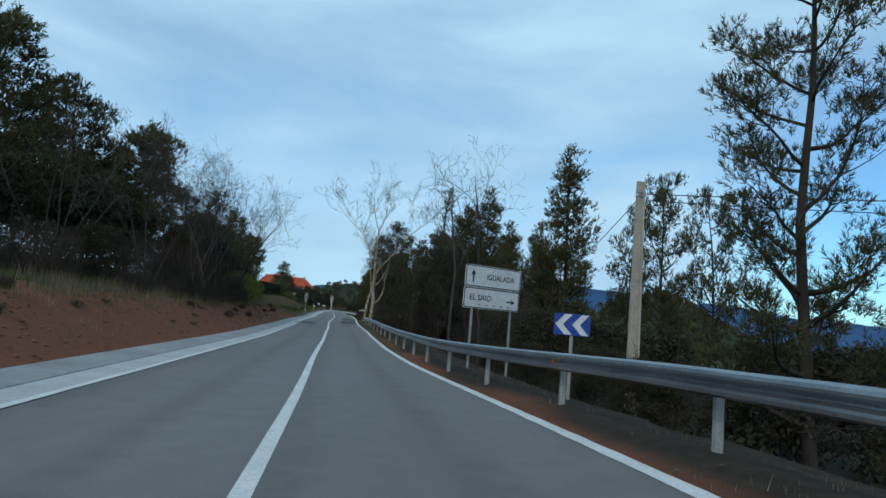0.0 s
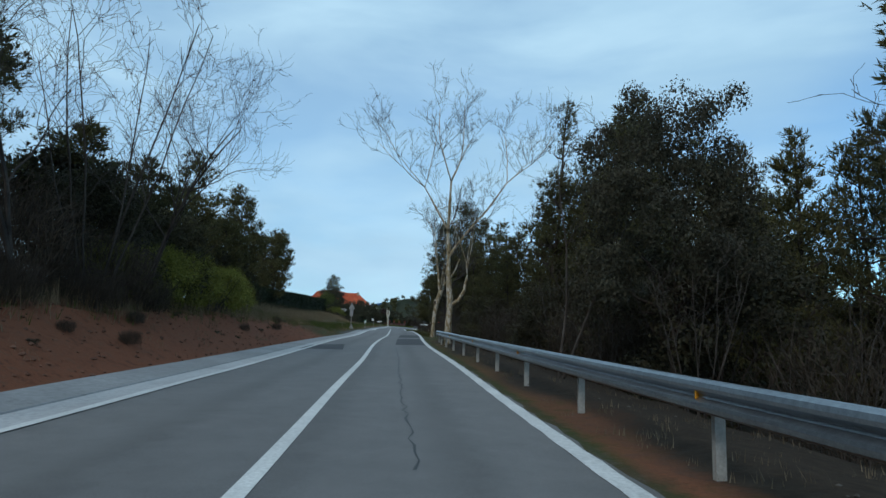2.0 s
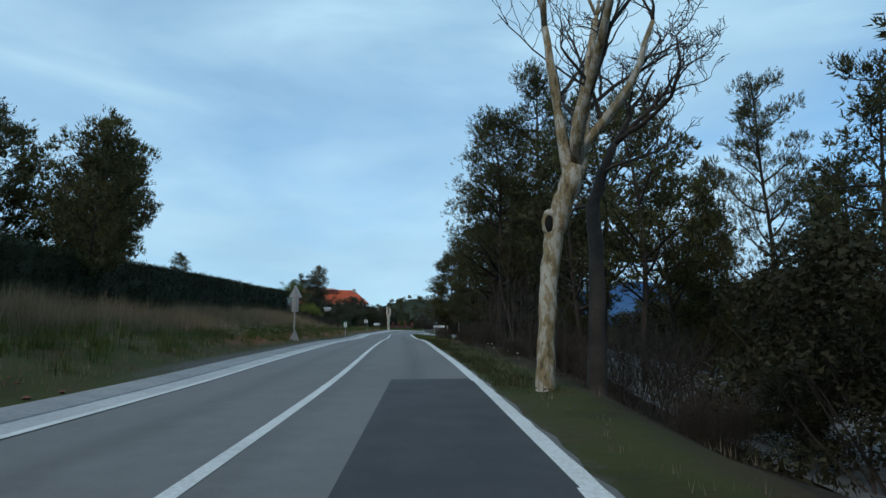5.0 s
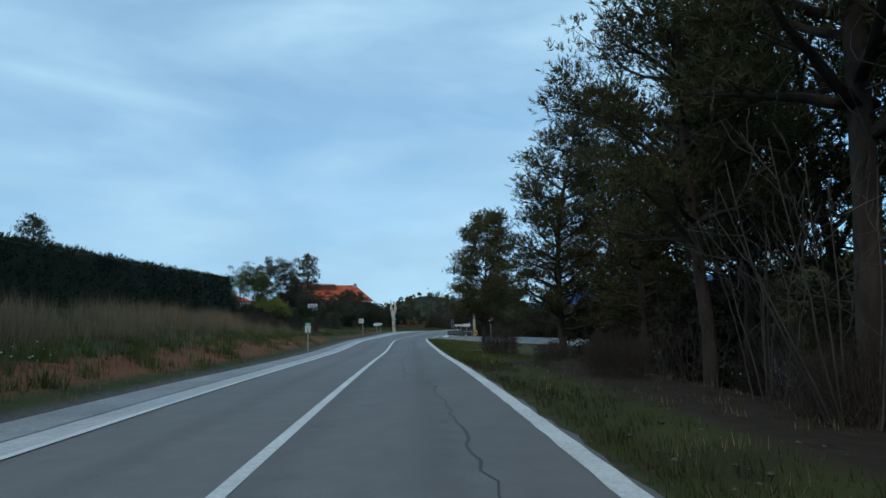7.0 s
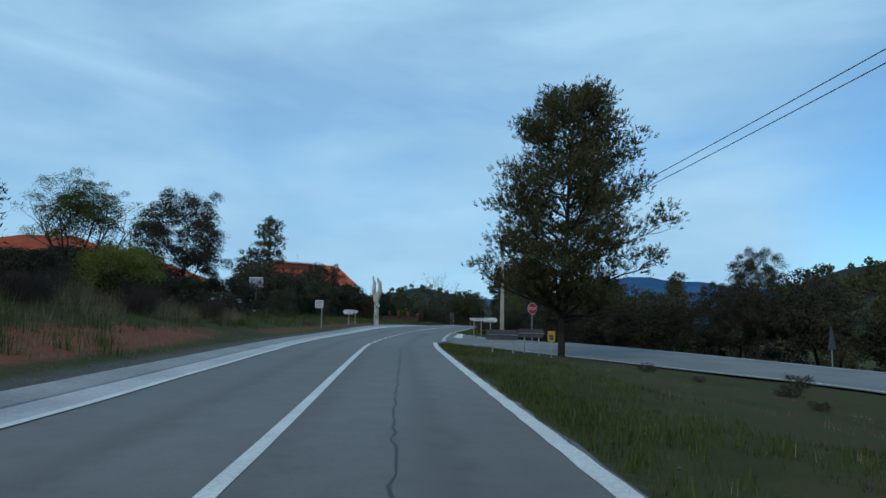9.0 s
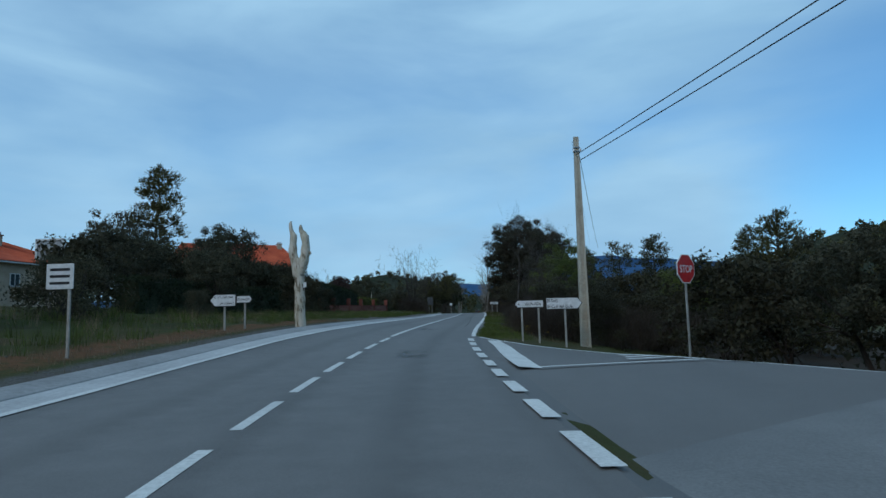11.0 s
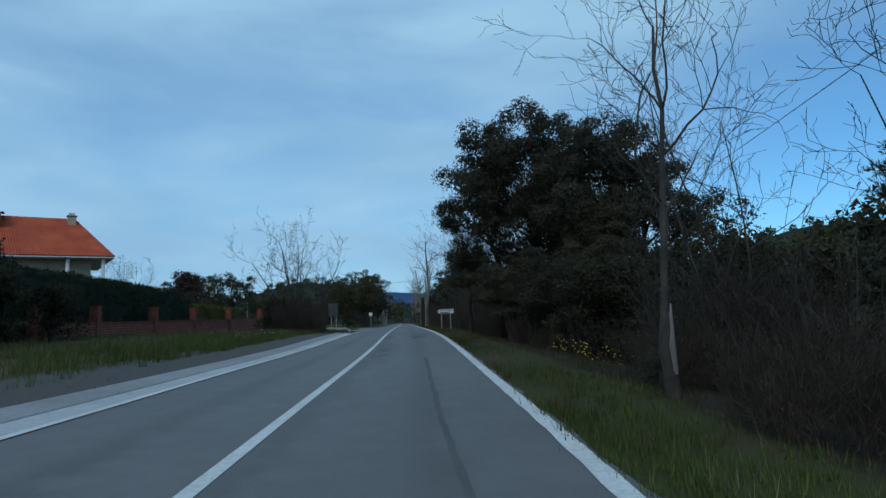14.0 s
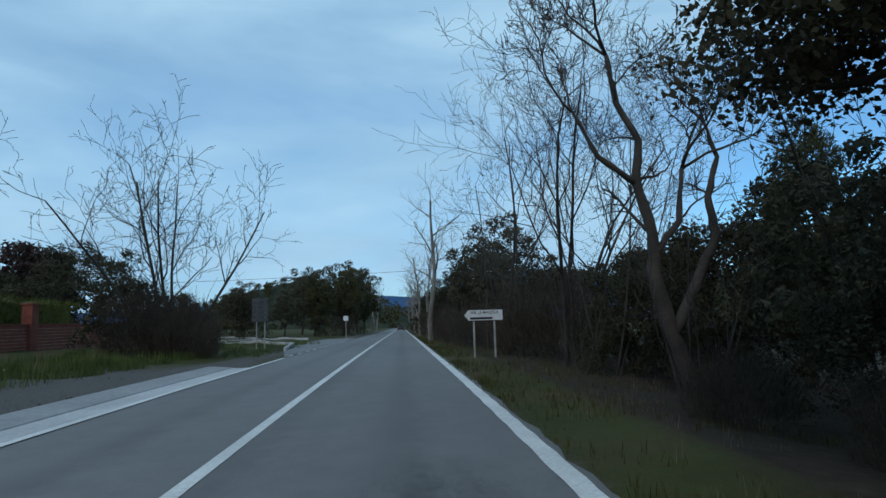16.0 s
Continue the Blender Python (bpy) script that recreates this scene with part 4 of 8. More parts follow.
def add_mesh(name, v, f, material, parent):
    me = bpy.data.meshes.new(name)
    v, f = np.asarray(v, np.float32), np.asarray(f, np.int32)
    me.vertices.add(len(v))
    me.vertices.foreach_set("co", v.ravel())
    k = f.shape[1]
    me.loops.add(f.size)
    me.loops.foreach_set("vertex_index", f.ravel())
    me.polygons.add(len(f))
    me.polygons.foreach_set("loop_start", np.arange(0, f.size, k, dtype=np.int32))
    me.polygons.foreach_set("loop_total", np.full(len(f), k, np.int32))
    me.update(calc_edges=True)
    me.validate()
    me.materials.append(M[material])
    ob = new(name, me)
    ob.parent = parent
    return ob


def wander(rnd, p, d, length, r0, r1, steps, bend, lift=0.0):
    """The rings of a limb that wanders from p along d; returns them and the end direction."""
    rings, p, d = [(tuple(p), r0)], Vector(p), Vector(d).normalized()
    for i in range(steps):
        d = (d + Vector((rnd.gauss(0, bend), rnd.gauss(0, bend), rnd.gauss(0, bend) + lift))).normalized()
        p = p + d * (length / steps)
        rings.append((tuple(p), r0 + (r1 - r0) * (i + 1) / steps))
    return rings, d


def pine(name, h, spread, base, seed, leaf="pine", bark="bark", dense=1.0, lean=0.05, crown="cone", label="", category="pine tree", per=8, needles=9, needle=(0.21, 0.03), pad=0.58, fans=3, fill=3, point=0.66):
    """An Aleppo pine: a bent trunk, rising boughs fanned out in side shoots, and upturned brushes of needles on them. base: the height at which the crown starts."""
    rnd, nr = random.Random(seed), np.random.RandomState(seed)
    t = thing(name, (0, 0, 0), label, category)
    v, f, pads = [], [], []
    trunk, _ = wander(rnd, (0, 0, -0.4), (rnd.gauss(0, lean), rnd.gauss(0, lean), 1), h * 0.97 + 0.4, 0.0095 * h + 0.04, 0.03, 9, 0.05, 0.05)
    tube(trunk, 8, v, f)
    stem = (0, len(v))

    def at_height(z):
        zs = [q[0][2] for q in trunk]
        return Vector((np.interp(z, zs, [q[0][0] for q in trunk]), np.interp(z, zs, [q[0][1] for q in trunk]), z))

    def strew(rings, start):
        pts = [Vector(q[0]) for q in rings]
        whole = sum((y - x).length for x, y in zip(pts, pts[1:]))
        k = max(1, int(whole * (1 - start) / (pad * 0.85)))
        for j in range(k):
            w = (start + (1 - start) * (j + 0.75) / k) * (len(pts) - 1)
            i_ = min(len(pts) - 2, int(w))
            g = pts[i_].lerp(pts[i_ + 1], w - i_)
            pads.append((g.x + rnd.gauss(0, 0.16), g.y + rnd.gauss(0, 0.16), g.z + rnd.gauss(0.08, 0.12), pad * rnd.uniform(0.65, 1.2)))
    n = int(26 * dense * max(0.8, (h - base) / 8))
    for i in range(n):
        u = (i + rnd.random()) / n
        z = base + (h * 0.97 - base) * u
        if crown == "round":
            reach = spread * math.sqrt(max(0.05, 1 - (1.75 * (u - 0.42)) ** 2)) if u > 0.42 else spread * (0.6 + 0.95 * u)
        elif crown == "open":
            reach = spread * (0.5 + 0.6 * math.sin(math.pi * min(1, 0.15 + u * 0.9)))
        else:
            reach = spread * min(1.0, 0.62 + 1.3 * u) * (1.06 - u) ** point
        reach *= rnd.uniform(0.62, 1.12)
        a = i * 2.399 + rnd.uniform(-0.5, 0.5)
        p = at_height(max(z - reach * 0.5, base * 0.5))
        limb, d = wander(rnd, p, (math.cos(a), math.sin(a), rnd.uniform(0.1, 0.6)), max(reach, 0.35) * 1.05, 0.007 * h * (0.4 + 0.6 * (1 - u)), 0.01, 6, 0.12, 0.07)
        tube(limb, 4, v, f, graft=stem)
        on = (len(v) - 28, len(v))
        strew(limb, 0.3)
        for k in range(fans if reach > 0.8 else 0):
            for sd in (-1, 1):
                j = rnd.randint(2, 5)
                b2 = a + sd * rnd.uniform(0.5, 1.1)
                twig, _ = wander(rnd, limb[j][0], (math.cos(b2), math.sin(b2), rnd.uniform(0.1, 0.8)), reach * rnd.uniform(0.22, 0.42), 0.018, 0.006, 3, 0.15, 0.08)
                tube(twig, 3, v, f, cap=False, graft=on)
                strew(twig, 0.25)
    top = trunk[-1][0]
    for j in range(9):
        pads.append((top[0] + rnd.gauss(0, 0.1 + 0.03 * j), top[1] + rnd.gauss(0, 0.1 + 0.03 * j), top[2] - 0.22 * j + 0.1, pad * (0.5 + 0.05 * j)))
    for i in range(9):
        z = base * rnd.uniform(0.3, 1.0)
        a = rnd.uniform(0, 6.28)
        limb, _ = wander(rnd, at_height(z), (math.cos(a), math.sin(a), rnd.uniform(-0.1, 0.4)), rnd.uniform(0.6, 2.2), 0.022, 0.005, 4, 0.2)
        tube(limb, 3, v, f, graft=stem)
    smooth(part("trunk", (v, f), bark, t))
    pos, axis = boughs(nr, pads, per, 0.7, 0.8)
    pos2, axis2 = boughs(nr, [(*q[:3], q[3] * 0.55) for q in pads], fill, 0.7, 0.5)
    body = tufts(nr, pos2, axis2, 5, needle[0] * 1.35, needle[1] * 1.9, needle[0])
    add_mesh("crown", *merge(tufts(nr, pos, axis, needles, needle[0], needle[1], needle[0] * 1.2), body), leaf, t)
    return t


def broadleaf(name, h, spread, base, seed, leaf, bark="bark", label="", category="tree", n_lobe=60, per=240, lobe=0.95, leaf_l=0.15, leaf_w=0.10, stems=1, inner=0.6, shell=0.55, loose=0.55, kite=False, girth=1.0):
    """A broad-crowned tree: forked limbs under a domed crown heaped up from rounded lobes, with gaps between them."""
    rnd, nr = random.Random(seed), np.random.RandomState(seed)
    t = thing(name, (0, 0, 0), label, category)
    v, f, lobes = [], [], []
    mid, half = (h + base) / 2, (h - base) / 2
    for s in range(stems):
        a0 = rnd.uniform(0, 6.28)
        lean = 0.10 + 0.12 * (stems > 1)
        trunk, d = wander(rnd, (0.25 * math.cos(a0) * (stems > 1), 0.25 * math.sin(a0) * (stems > 1), -0.4), (lean * math.cos(a0), lean * math.sin(a0), 1), base + half * 0.6 + 0.4, (0.016 * h + 0.03) * girth, 0.010 * h * girth, 6, 0.07)
        tube(trunk, 8, v, f, graft=(0, 8) if s else None)
        stem = (len(v) - 56, len(v))
        for i in range(10):
            a = i * 2.4 + rnd.uniform(-0.4, 0.4)
            limb, _ = wander(rnd, trunk[-1 - i % 3][0], (math.cos(a), math.sin(a), rnd.uniform(0.2, 1.1)), spread * rnd.uniform(0.55, 0.85), 0.007 * h * girth, 0.02 * girth, 6, 0.17, 0.06)
            tube(limb, 5, v, f, graft=stem)
            lobes.append((*limb[-1][0], lobe * rnd.uniform(0.7, 1.1)))
    while len(lobes) < n_lobe:
        d = nr.normal(size=3)
        d /= np.linalg.norm(d)
        if d[2] < -0.6 and rnd.random() < 0.6:
            continue
        k = rnd.uniform(shell, 1.0) * (1 + 0.14 * math.sin(d[0] * 4 + seed) * math.sin(d[1] * 3 + 1.7 * seed) + 0.1 * math.sin(d[2] * 6 + seed))
        r = lobe * rnd.uniform(0.6, 1.3)
        d = np.sign(d) * np.abs(d) ** 0.8
        lobes.append((d[0] * (spread * k - r * 0.5), d[1] * (spread * k - r * 0.5), mid + d[2] * (half * k - r * 0.4), r))
    smooth(part("trunk", (v, f), bark, t))
    pieces = [puff(nr, lobes, per, leaf_l, leaf_w, 0.8, loose, kite)]
    if inner:
        pieces.append(puff(nr, [(*q[:3], q[3] * 0.66) for q in lobes], int(per * inner), leaf_l * 1.6, leaf_w * 1.7, 0.8, 0.8, kite))
    add_mesh("crown", *merge(*pieces), leaf, t)
    return t


def bare(name, h, spread, seed, bark="twig", stems=1, depth=4, label="", category="bare tree", r0=None, fork=0.5, bend=0.10, tip=0.006, rise=0.5, kids=(5, 4, 4, 3), splay=0.42):
    """A leafless tree: a leader with limbs that arch out and up, branching into fine twigs. rise: how far up the limbs point."""
    rnd = random.Random(seed)
    t = thing(name, (0, 0, 0), label, category)
    v, f, tv, tf = [], [], [], []
    r0 = r0 or 0.010 * h + 0.02

    def grow(p, d, length, r, level, stem=None):
        steps = (8, 7, 5, 4, 3)[level]
        rings, d1 = wander(rnd, p, d, length, r, max(r * (0.35 if level else 0.3), tip), steps, bend * (0.5 if level == 0 else 1 + 0.3 * level), (0.02, 0.055, 0.05, 0.04, 0.03)[level])
        start = len(v)
        tube(rings, (8, 5, 4, 3, 3)[level], *((v, f) if level < 2 else (tv, tf)), cap=level < 2, graft=stem if level < 2 else None)
        stem = (start, len(v))
        if level >= depth:
            return
        n = kids[min(level, len(kids) - 1)]
        a0 = rnd.uniform(0, 6.28)
        for k in range(n):
            u = (fork if level == 0 else 0.25) + (1 - (fork if level == 0 else 0.25)) * (k + rnd.uniform(0.2, 1.0)) / n
            j = min(steps, max(1, int(round(u * steps))))
            q, q0 = Vector(rings[j][0]), Vector(rings[j - 1][0])
            along = (q - q0).normalized()
            a = a0 + 2.399 * k
            side_ = along.cross(Vector((0.3, 0.9, 0.2))).normalized()
            out = side_ * math.cos(a) + along.cross(side_) * math.sin(a)
            nd = (along * (0.7 if level else 0.35) + out * rnd.uniform(0.6, 1.0) + Vector((0, 0, rise * (1.0 if level == 0 else 0.35)))).normalized()
            ln = spread * rnd.uniform(0.85, 1.25) * (1.15 - 0.5 * u) if level == 0 else length * rnd.uniform(0.42, 0.68)
            grow(q, nd, ln, max(rings[j][1] * 0.62, tip), level + 1, stem)
    for s in range(stems):
        a = rnd.uniform(0, 6.28)
        le = 0.05 if stems == 1 else rnd.uniform(0.12, splay)
        grow((0.15 * (stems > 1) * math.cos(a), 0.15 * (stems > 1) * math.sin(a), -0.3), (le * math.cos(a), le * math.sin(a), 1), h * rnd.uniform(0.86, 1.0) + 0.3, r0 * (1 if stems == 1 else 0.75), 0, (0, 8) if s else None)
    smooth(part("trunk", (v, f), bark, t))
    part("crown", (tv, tf), bark, t, "fine leafless twigs")
    return t


def bush(name, h, spread, seed, leaf, label="", category="shrub", n_lobe=26, per=120, lobe=0.55, leaf_l=0.13, leaf_w=0.08, inner=0.55, loose=0.6, sprig=0):
    """A shrub: many stems from the ground under a lumpy mass of leaves, with loose sprigs."""
    rnd, nr = random.Random(seed), np.random.RandomState(seed)
    t = thing(name, (0, 0, 0), label, category)
    v, f, lobes = [], [], []
    for i in range(11):
        a = rnd.uniform(0, 6.28)
        limb, _ = wander(rnd, (rnd.gauss(0, 0.2), rnd.gauss(0, 0.2), -0.2), (math.cos(a) * 0.5, math.sin(a) * 0.5, 1), h * rnd.uniform(0.7, 1.05), 0.03, 0.006, 5, 0.14)
        tube(limb, 4, v, f)
    for i in range(n_lobe):
        a, u = rnd.uniform(0, 6.28), rnd.random()
        r = spread * math.sqrt(rnd.random()) * (1 - 0.5 * u * u)
        lobes.append((r * math.cos(a), r * math.sin(a), h * (0.08 + 0.82 * u), lobe * rnd.uniform(0.6, 1.3)))
    st = part("stem", (v, f), "darktwig", t)
    st["kind"] = "stuff"
    pieces = [puff(nr, lobes, per, leaf_l, leaf_w, 0.85, loose)]
    if sprig:
        pos, axis = boughs(nr, lobes, sprig, 0.85, 1.1)
        pieces.append(tufts(nr, pos, axis, 5, leaf_l * 1.6, leaf_w * 0.5, leaf_l * 2.2))
    if inner:
        pieces.append(puff(nr, [(*q[:3], q[3] * 0.66) for q in lobes], int(per * inner), leaf_l * 1.6, leaf_w * 1.7, 0.8, 0.8))
    add_mesh("foliage", *merge(*pieces), leaf, t)
    return t


def brush(name, h, spread, seed, leaf, label="", category="thicket", n=900, steps=3):
    """A leafless thicket: hundreds of thin upright twigs."""
    rnd, nr = random.Random(seed), np.random.RandomState(seed)
    t = thing(name, (0, 0, 0), label, category)
    v, f = [], []
    for i in range(14):
        a, r = rnd.uniform(0, 6.28), spread * math.sqrt(rnd.random()) * 0.8
        limb, _ = wander(rnd, (r * math.cos(a), r * math.sin(a), -0.2), (rnd.gauss(0, 0.22), rnd.gauss(0, 0.22), 1), h * rnd.uniform(0.7, 1.1), 0.028, 0.006, 5, 0.12)
        tube(limb, 4, v, f)
    st = part("stem", (v, f), "darktwig", t)
    st["kind"] = "stuff"
    a, r = nr.uniform(0, 6.28, n), spread * np.sqrt(nr.uniform(0, 1, n))
    p = np.stack([r * np.cos(a), r * np.sin(a), h * nr.uniform(0.0, 0.75, n) * (1 - 0.35 * r / spread)], -1)
    d = unit(np.stack([np.cos(a) * 0.25, np.sin(a) * 0.25, np.ones(n)], -1) + nr.normal(size=(n, 3)) * 0.4)
    vs, fs, w = [], [], 0.014
    for k in range(steps):
        ln = h * 0.13 * nr.uniform(0.6, 1.3, (n, 1))
        q = p + d * ln
        side_ = unit(np.cross(d, nr.normal(size=(n, 3)))) * (w * (1 - 0.22 * k))
        vs.append(np.stack([p - side_, p + side_, q], 1).reshape(-1, 3))
        p = p + d * ln * 0.8
        d = unit(d + nr.normal(size=(n, 3)) * 0.35)
    vv = np.concatenate(vs)
    ob = add_mesh("foliage", vv, np.arange(len(vv)).reshape(-1, 3), leaf, t)
    ob["label"] = "fine leafless twigs"
    return t


def stand(proto, x, y, size=1.0, turn=None, sink=0.0, seed=0, label="", group="", tall=1.0, z=None, near_by=11.0):
    """A copy of a plant, set on the ground."""
    rnd = random.Random(int(x * 131 + y * 17 + seed))
    if isinstance(proto, tuple):
        proto = proto[0] if abs(float(to_road(np.array([x]), np.array([y]))[1][0])) < near_by and -5 < y < 265 else proto[1]
    a = rnd.uniform(0, 360) if turn is None else turn
    m_ = pose(x, y, (ground_at(x, y) if z is None else z) - sink, 0, 0, a) @ Matrix.Diagonal((size, size, size * tall, 1))
    ob = copy_thing(proto, m_)
    return tagged(ob, label, "", group)


def upto(proto, h, x, y, top, wide=None, turn=None, near_by=11.0):
    """A copy of a plant of height h, grown until its top stands at the height top."""
    k = (top - ground_at(x, y)) / h
    w = k if wide is None else wide
    return stand(proto, x, y, w, turn=turn, tall=k / w, near_by=near_by)


def drop(proto):
    if isinstance(proto, tuple):
        drop(proto[0])
        drop(proto[1])
        return
    for o in (*proto.children_recursive, proto):
        bpy.data.objects.remove(o)


def both(build, near, far, *a, **k):
    """Two states of one plant: finely leaved for beside the road, coarser for further off."""
    return build(*a, **{**k, **near}), build(*a, **{**k, **far})


FINE, COARSE = dict(per=10, needles=7, needle=(0.20, 0.034)), dict(per=6, needles=6, needle=(0.28, 0.055), fill=2)
P1 = both(pine, FINE, COARSE, "pine_tree", 14, 2.5, 2.2, 11, label="tall narrow dark green pine with a bent trunk", dense=1.15)
P2 = both(pine, FINE, COARSE, "pine_tree", 13, 3.3, 4.4, 12, label="dark green pine with an open irregular crown", crown="open", dense=0.8)
P3 = both(pine, FINE, COARSE, "pine_tree", 13, 3.5, 1.2, 13, label="bushy dark green pine branched almost to the ground", dense=1.35, point=0.5)
P4 = both(pine, FINE, dict(per=6, needles=6, needle=(0.28, 0.06), fill=3), "pine_tree", 12, 4.0, 2.6, 14, label="dark pine with a broad rounded crown", crown="round", dense=1.5)
P5 = pine("pine_tree", 14, 3.4, 2.6, 16, label="tall dark pine with feathery boughs", dense=1.7, per=16, needles=10, needle=(0.18, 0.024), fill=3)
P6 = pine("pine_tree", 14, 3.7, 4.3, 19, label="tall dark pine with a full crown above bare lower stems", dense=1.5, per=14, needles=9, needle=(0.17, 0.024), pad=0.56, point=0.5)
SLIM = both(pine, FINE, COARSE, "pine_tree", 14, 1.8, 3.0, 17, label="slender pine with a narrow pointed crown", dense=1.2, pad=0.5)
TALL = pine("pine_tree", 13, 2.7, 1.6, 18, label="tall pine with long upswept feathery branches", dense=0.85, per=13, needles=12, needle=(0.19, 0.021), crown="open", pad=0.44, fill=1)
BIG = pine("pine_tree", 13.0, 4.6, 2.5, 15, label="lone full-crowned pine on the grass island", dense=2.5, per=15, needles=9, needle=(0.19, 0.029), pad=0.66, fill=6, point=0.40)
OAK = broadleaf("holm_oak", 12.6, 4.6, 4.4, 21, "oak", bark="oakbark", label="massive dark holm oak with a dense domed crown", category="oak tree", n_lobe=210, per=330, lobe=0.8, stems=3, leaf_l=0.12, leaf_w=0.085, inner=0.2, shell=0.4, loose=0.5, kite=True)
BOUGH = broadleaf("holm_oak", 7.6, 2.0, 1.6, 27, "oak", bark="oakbark", label="small dark holm oak leaning over the verge", category="oak tree", n_lobe=74, per=400, lobe=0.52, leaf_l=0.068, leaf_w=0.05, inner=0.16, shell=0.3, kite=True)
ROUND = both(broadleaf, dict(per=250, leaf_l=0.10, leaf_w=0.065, n_lobe=170), dict(per=60, leaf_l=0.21, leaf_w=0.14, n_lobe=110), "holm_oak", 11, 4.3, 0.8, 22, "oak", label="round dark evergreen tree among bare trunks", category="oak tree", lobe=0.85, inner=0.22)
OLIVE = broadleaf("olive_tree", 6.5, 3.0, 0.6, 23, "olive", label="grey-green broad garden tree behind the verge", n_lobe=80, per=120, lobe=0.6, leaf_l=0.15, leaf_w=0.065, inner=0.25, loose=0.8)
SPRING = broadleaf("young_tree", 6.7, 2.1, 2.6, 24, "spring", bark="twig", label="slender tree with sparse new yellow-green leaves", n_lobe=130, per=110, lobe=0.36, leaf_l=0.075, leaf_w=0.032, stems=4, shell=0.2, inner=0.0, loose=1.2, girth=0.42)
B1 = bare("bare_tree", 12, 3.4, 31, label="tall leafless tree with fine pale twigs", fork=0.46, r0=0.10)
B2 = bare("bare_tree", 10, 3.2, 32, label="leafless forked tree with fine pale twigs", fork=0.3, stems=2, r0=0.09, kids=(4, 4, 3, 3))
B3 = bare("bare_tree", 8.5, 2.4, 33, stems=5, label="leafless many-stemmed tree with grey-brown twigs", fork=0.35, r0=0.06, kids=(4, 4, 3, 3), rise=0.8)
BS = bare("bare_shrub", 3.2, 1.1, 35, "darktwig", stems=7, depth=2, label="thin leafless brown brushwood", category="shrub", fork=0.3, r0=0.022, kids=(3, 3), tip=0.005)
B5 = bare("bare_tree", 9.0, 1.9, 37, "twig", stems=6, depth=4, label="leafless tree of slender upright stems", fork=0.35, r0=0.05, kids=(4, 4, 3, 2), rise=0.9)
B6 = bare("bare_tree", 9.0, 3.0, 38, "darktwig", stems=6, label="broad leafless tree of fanned-out stems", fork=0.22, r0=0.13, tip=0.010, kids=(5, 4, 3, 2), rise=0.5, splay=0.85)
B7 = bare("bare_tree", 8.8, 2.2, 39, "twig", stems=3, label="slender leafless tree with fine twigs", fork=0.28, r0=0.055, kids=(5, 4, 3, 2), rise=0.7)
S1 = bush("shrub", 2.6, 1.7, 41, "shrub", label="dark evergreen roadside shrub", inner=0.25)
S2 = bush("shrub", 2.2, 1.6, 42, "olive", label="grey-green wild roadside shrub", per=230, leaf_l=0.085, leaf_w=0.032, inner=0.2, loose=0.9)
S3 = bush("shrub", 2.4, 1.8, 43, "bright", label="fresh yellow-green spring shrub", per=100, leaf_l=0.10, leaf_w=0.035, sprig=40, loose=1.0, inner=0.4)
T1 = both(bush, dict(per=210, leaf_l=0.095, leaf_w=0.055), dict(per=80, leaf_l=0.17, leaf_w=0.10), "thicket", 4.6, 2.4, 45, "shrub", label="tall dark thicket of evergreen scrub", n_lobe=48, lobe=0.72, inner=0.25)
WEED = bush("shrub", 0.55, 0.75, 48, "olive", label="low grey-green weed clump on the verge", n_lobe=20, per=50, lobe=0.2, leaf_l=0.13, leaf_w=0.022, inner=0, loose=1.2)
B8 = bare("bare_tree", 10.5, 4.6, 61, "twig", label="tall leafless tree with spreading pale limbs", fork=0.36, r0=0.12, bend=0.13, kids=(7, 5, 4, 3), rise=0.6)
B9 = bare("bare_tree", 10.5, 4.6, 63, "darktwig", label="leafless tree with a rounded crown of dark limbs", fork=0.3, r0=0.12, bend=0.14, kids=(7, 5, 4, 3), rise=0.6, stems=2, splay=0.3)
T2 = both(brush, dict(n=2400), dict(n=1000), "thicket", 4.0, 2.3, 46, "dry", label="tall brown thicket of leafless twigs")
TR = bush("thicket", 5.0, 2.3, 47, "russet", label="dark russet garden shrub", n_lobe=50, per=100, lobe=0.7, leaf_l=0.17, leaf_w=0.11, inner=0.25)

# right of the road, first wood
upto(TALL, 13, 8.5, 13.6, 12.8, 1.0, turn=40)
upto(P1, 14, 9.8, 48.2, 16.9, 1.3)
upto(P1, 14, 5.3, 49.3, 8.0, 0.66, turn=30)
upto(P2, 13, 7.4, 48.6, 8.2, 0.62, turn=140)
upto(P3, 13, 8.6, 51.5, 8.6, 0.6, turn=250)
upto(P2, 13, 21.6, 57.5, 17.7, 1.15)
upto(P2, 13, 25.0, 56.0, 16.0, 0.95, turn=80)
upto(P2, 13, 18.0, 59.0, 14.0, 0.8, turn=200)
upto(P1, 14, 10.8, 67.2, 13.3, 1.0)
upto(P2, 13, 3.0, 64.0, 13.5, 1.0, turn=60)
upto(P1, 14, 0.2, 68.5, 12.2, 0.9, turn=160)
upto(ROUND, 11, -0.3, 44.7, 7.7, 0.6, turn=20)
upto(SLIM, 14, -1.8, 68.5, 16.7, 1.2)
upto(P1, 14, 3.9, 68.1, 17.1, 1.25)
upto(P1, 14, 1.9, 61.2, 13.3, 1.2, turn=70)
upto(P3, 13, 0.3, 57.5, 9.0, 0.62, turn=10)
upto(P1, 14, 6.0, 63.0, 12.4, 1.0, turn=200)
upto(P1, 14, 4.8, 56.5, 9.0, 0.85, turn=120)
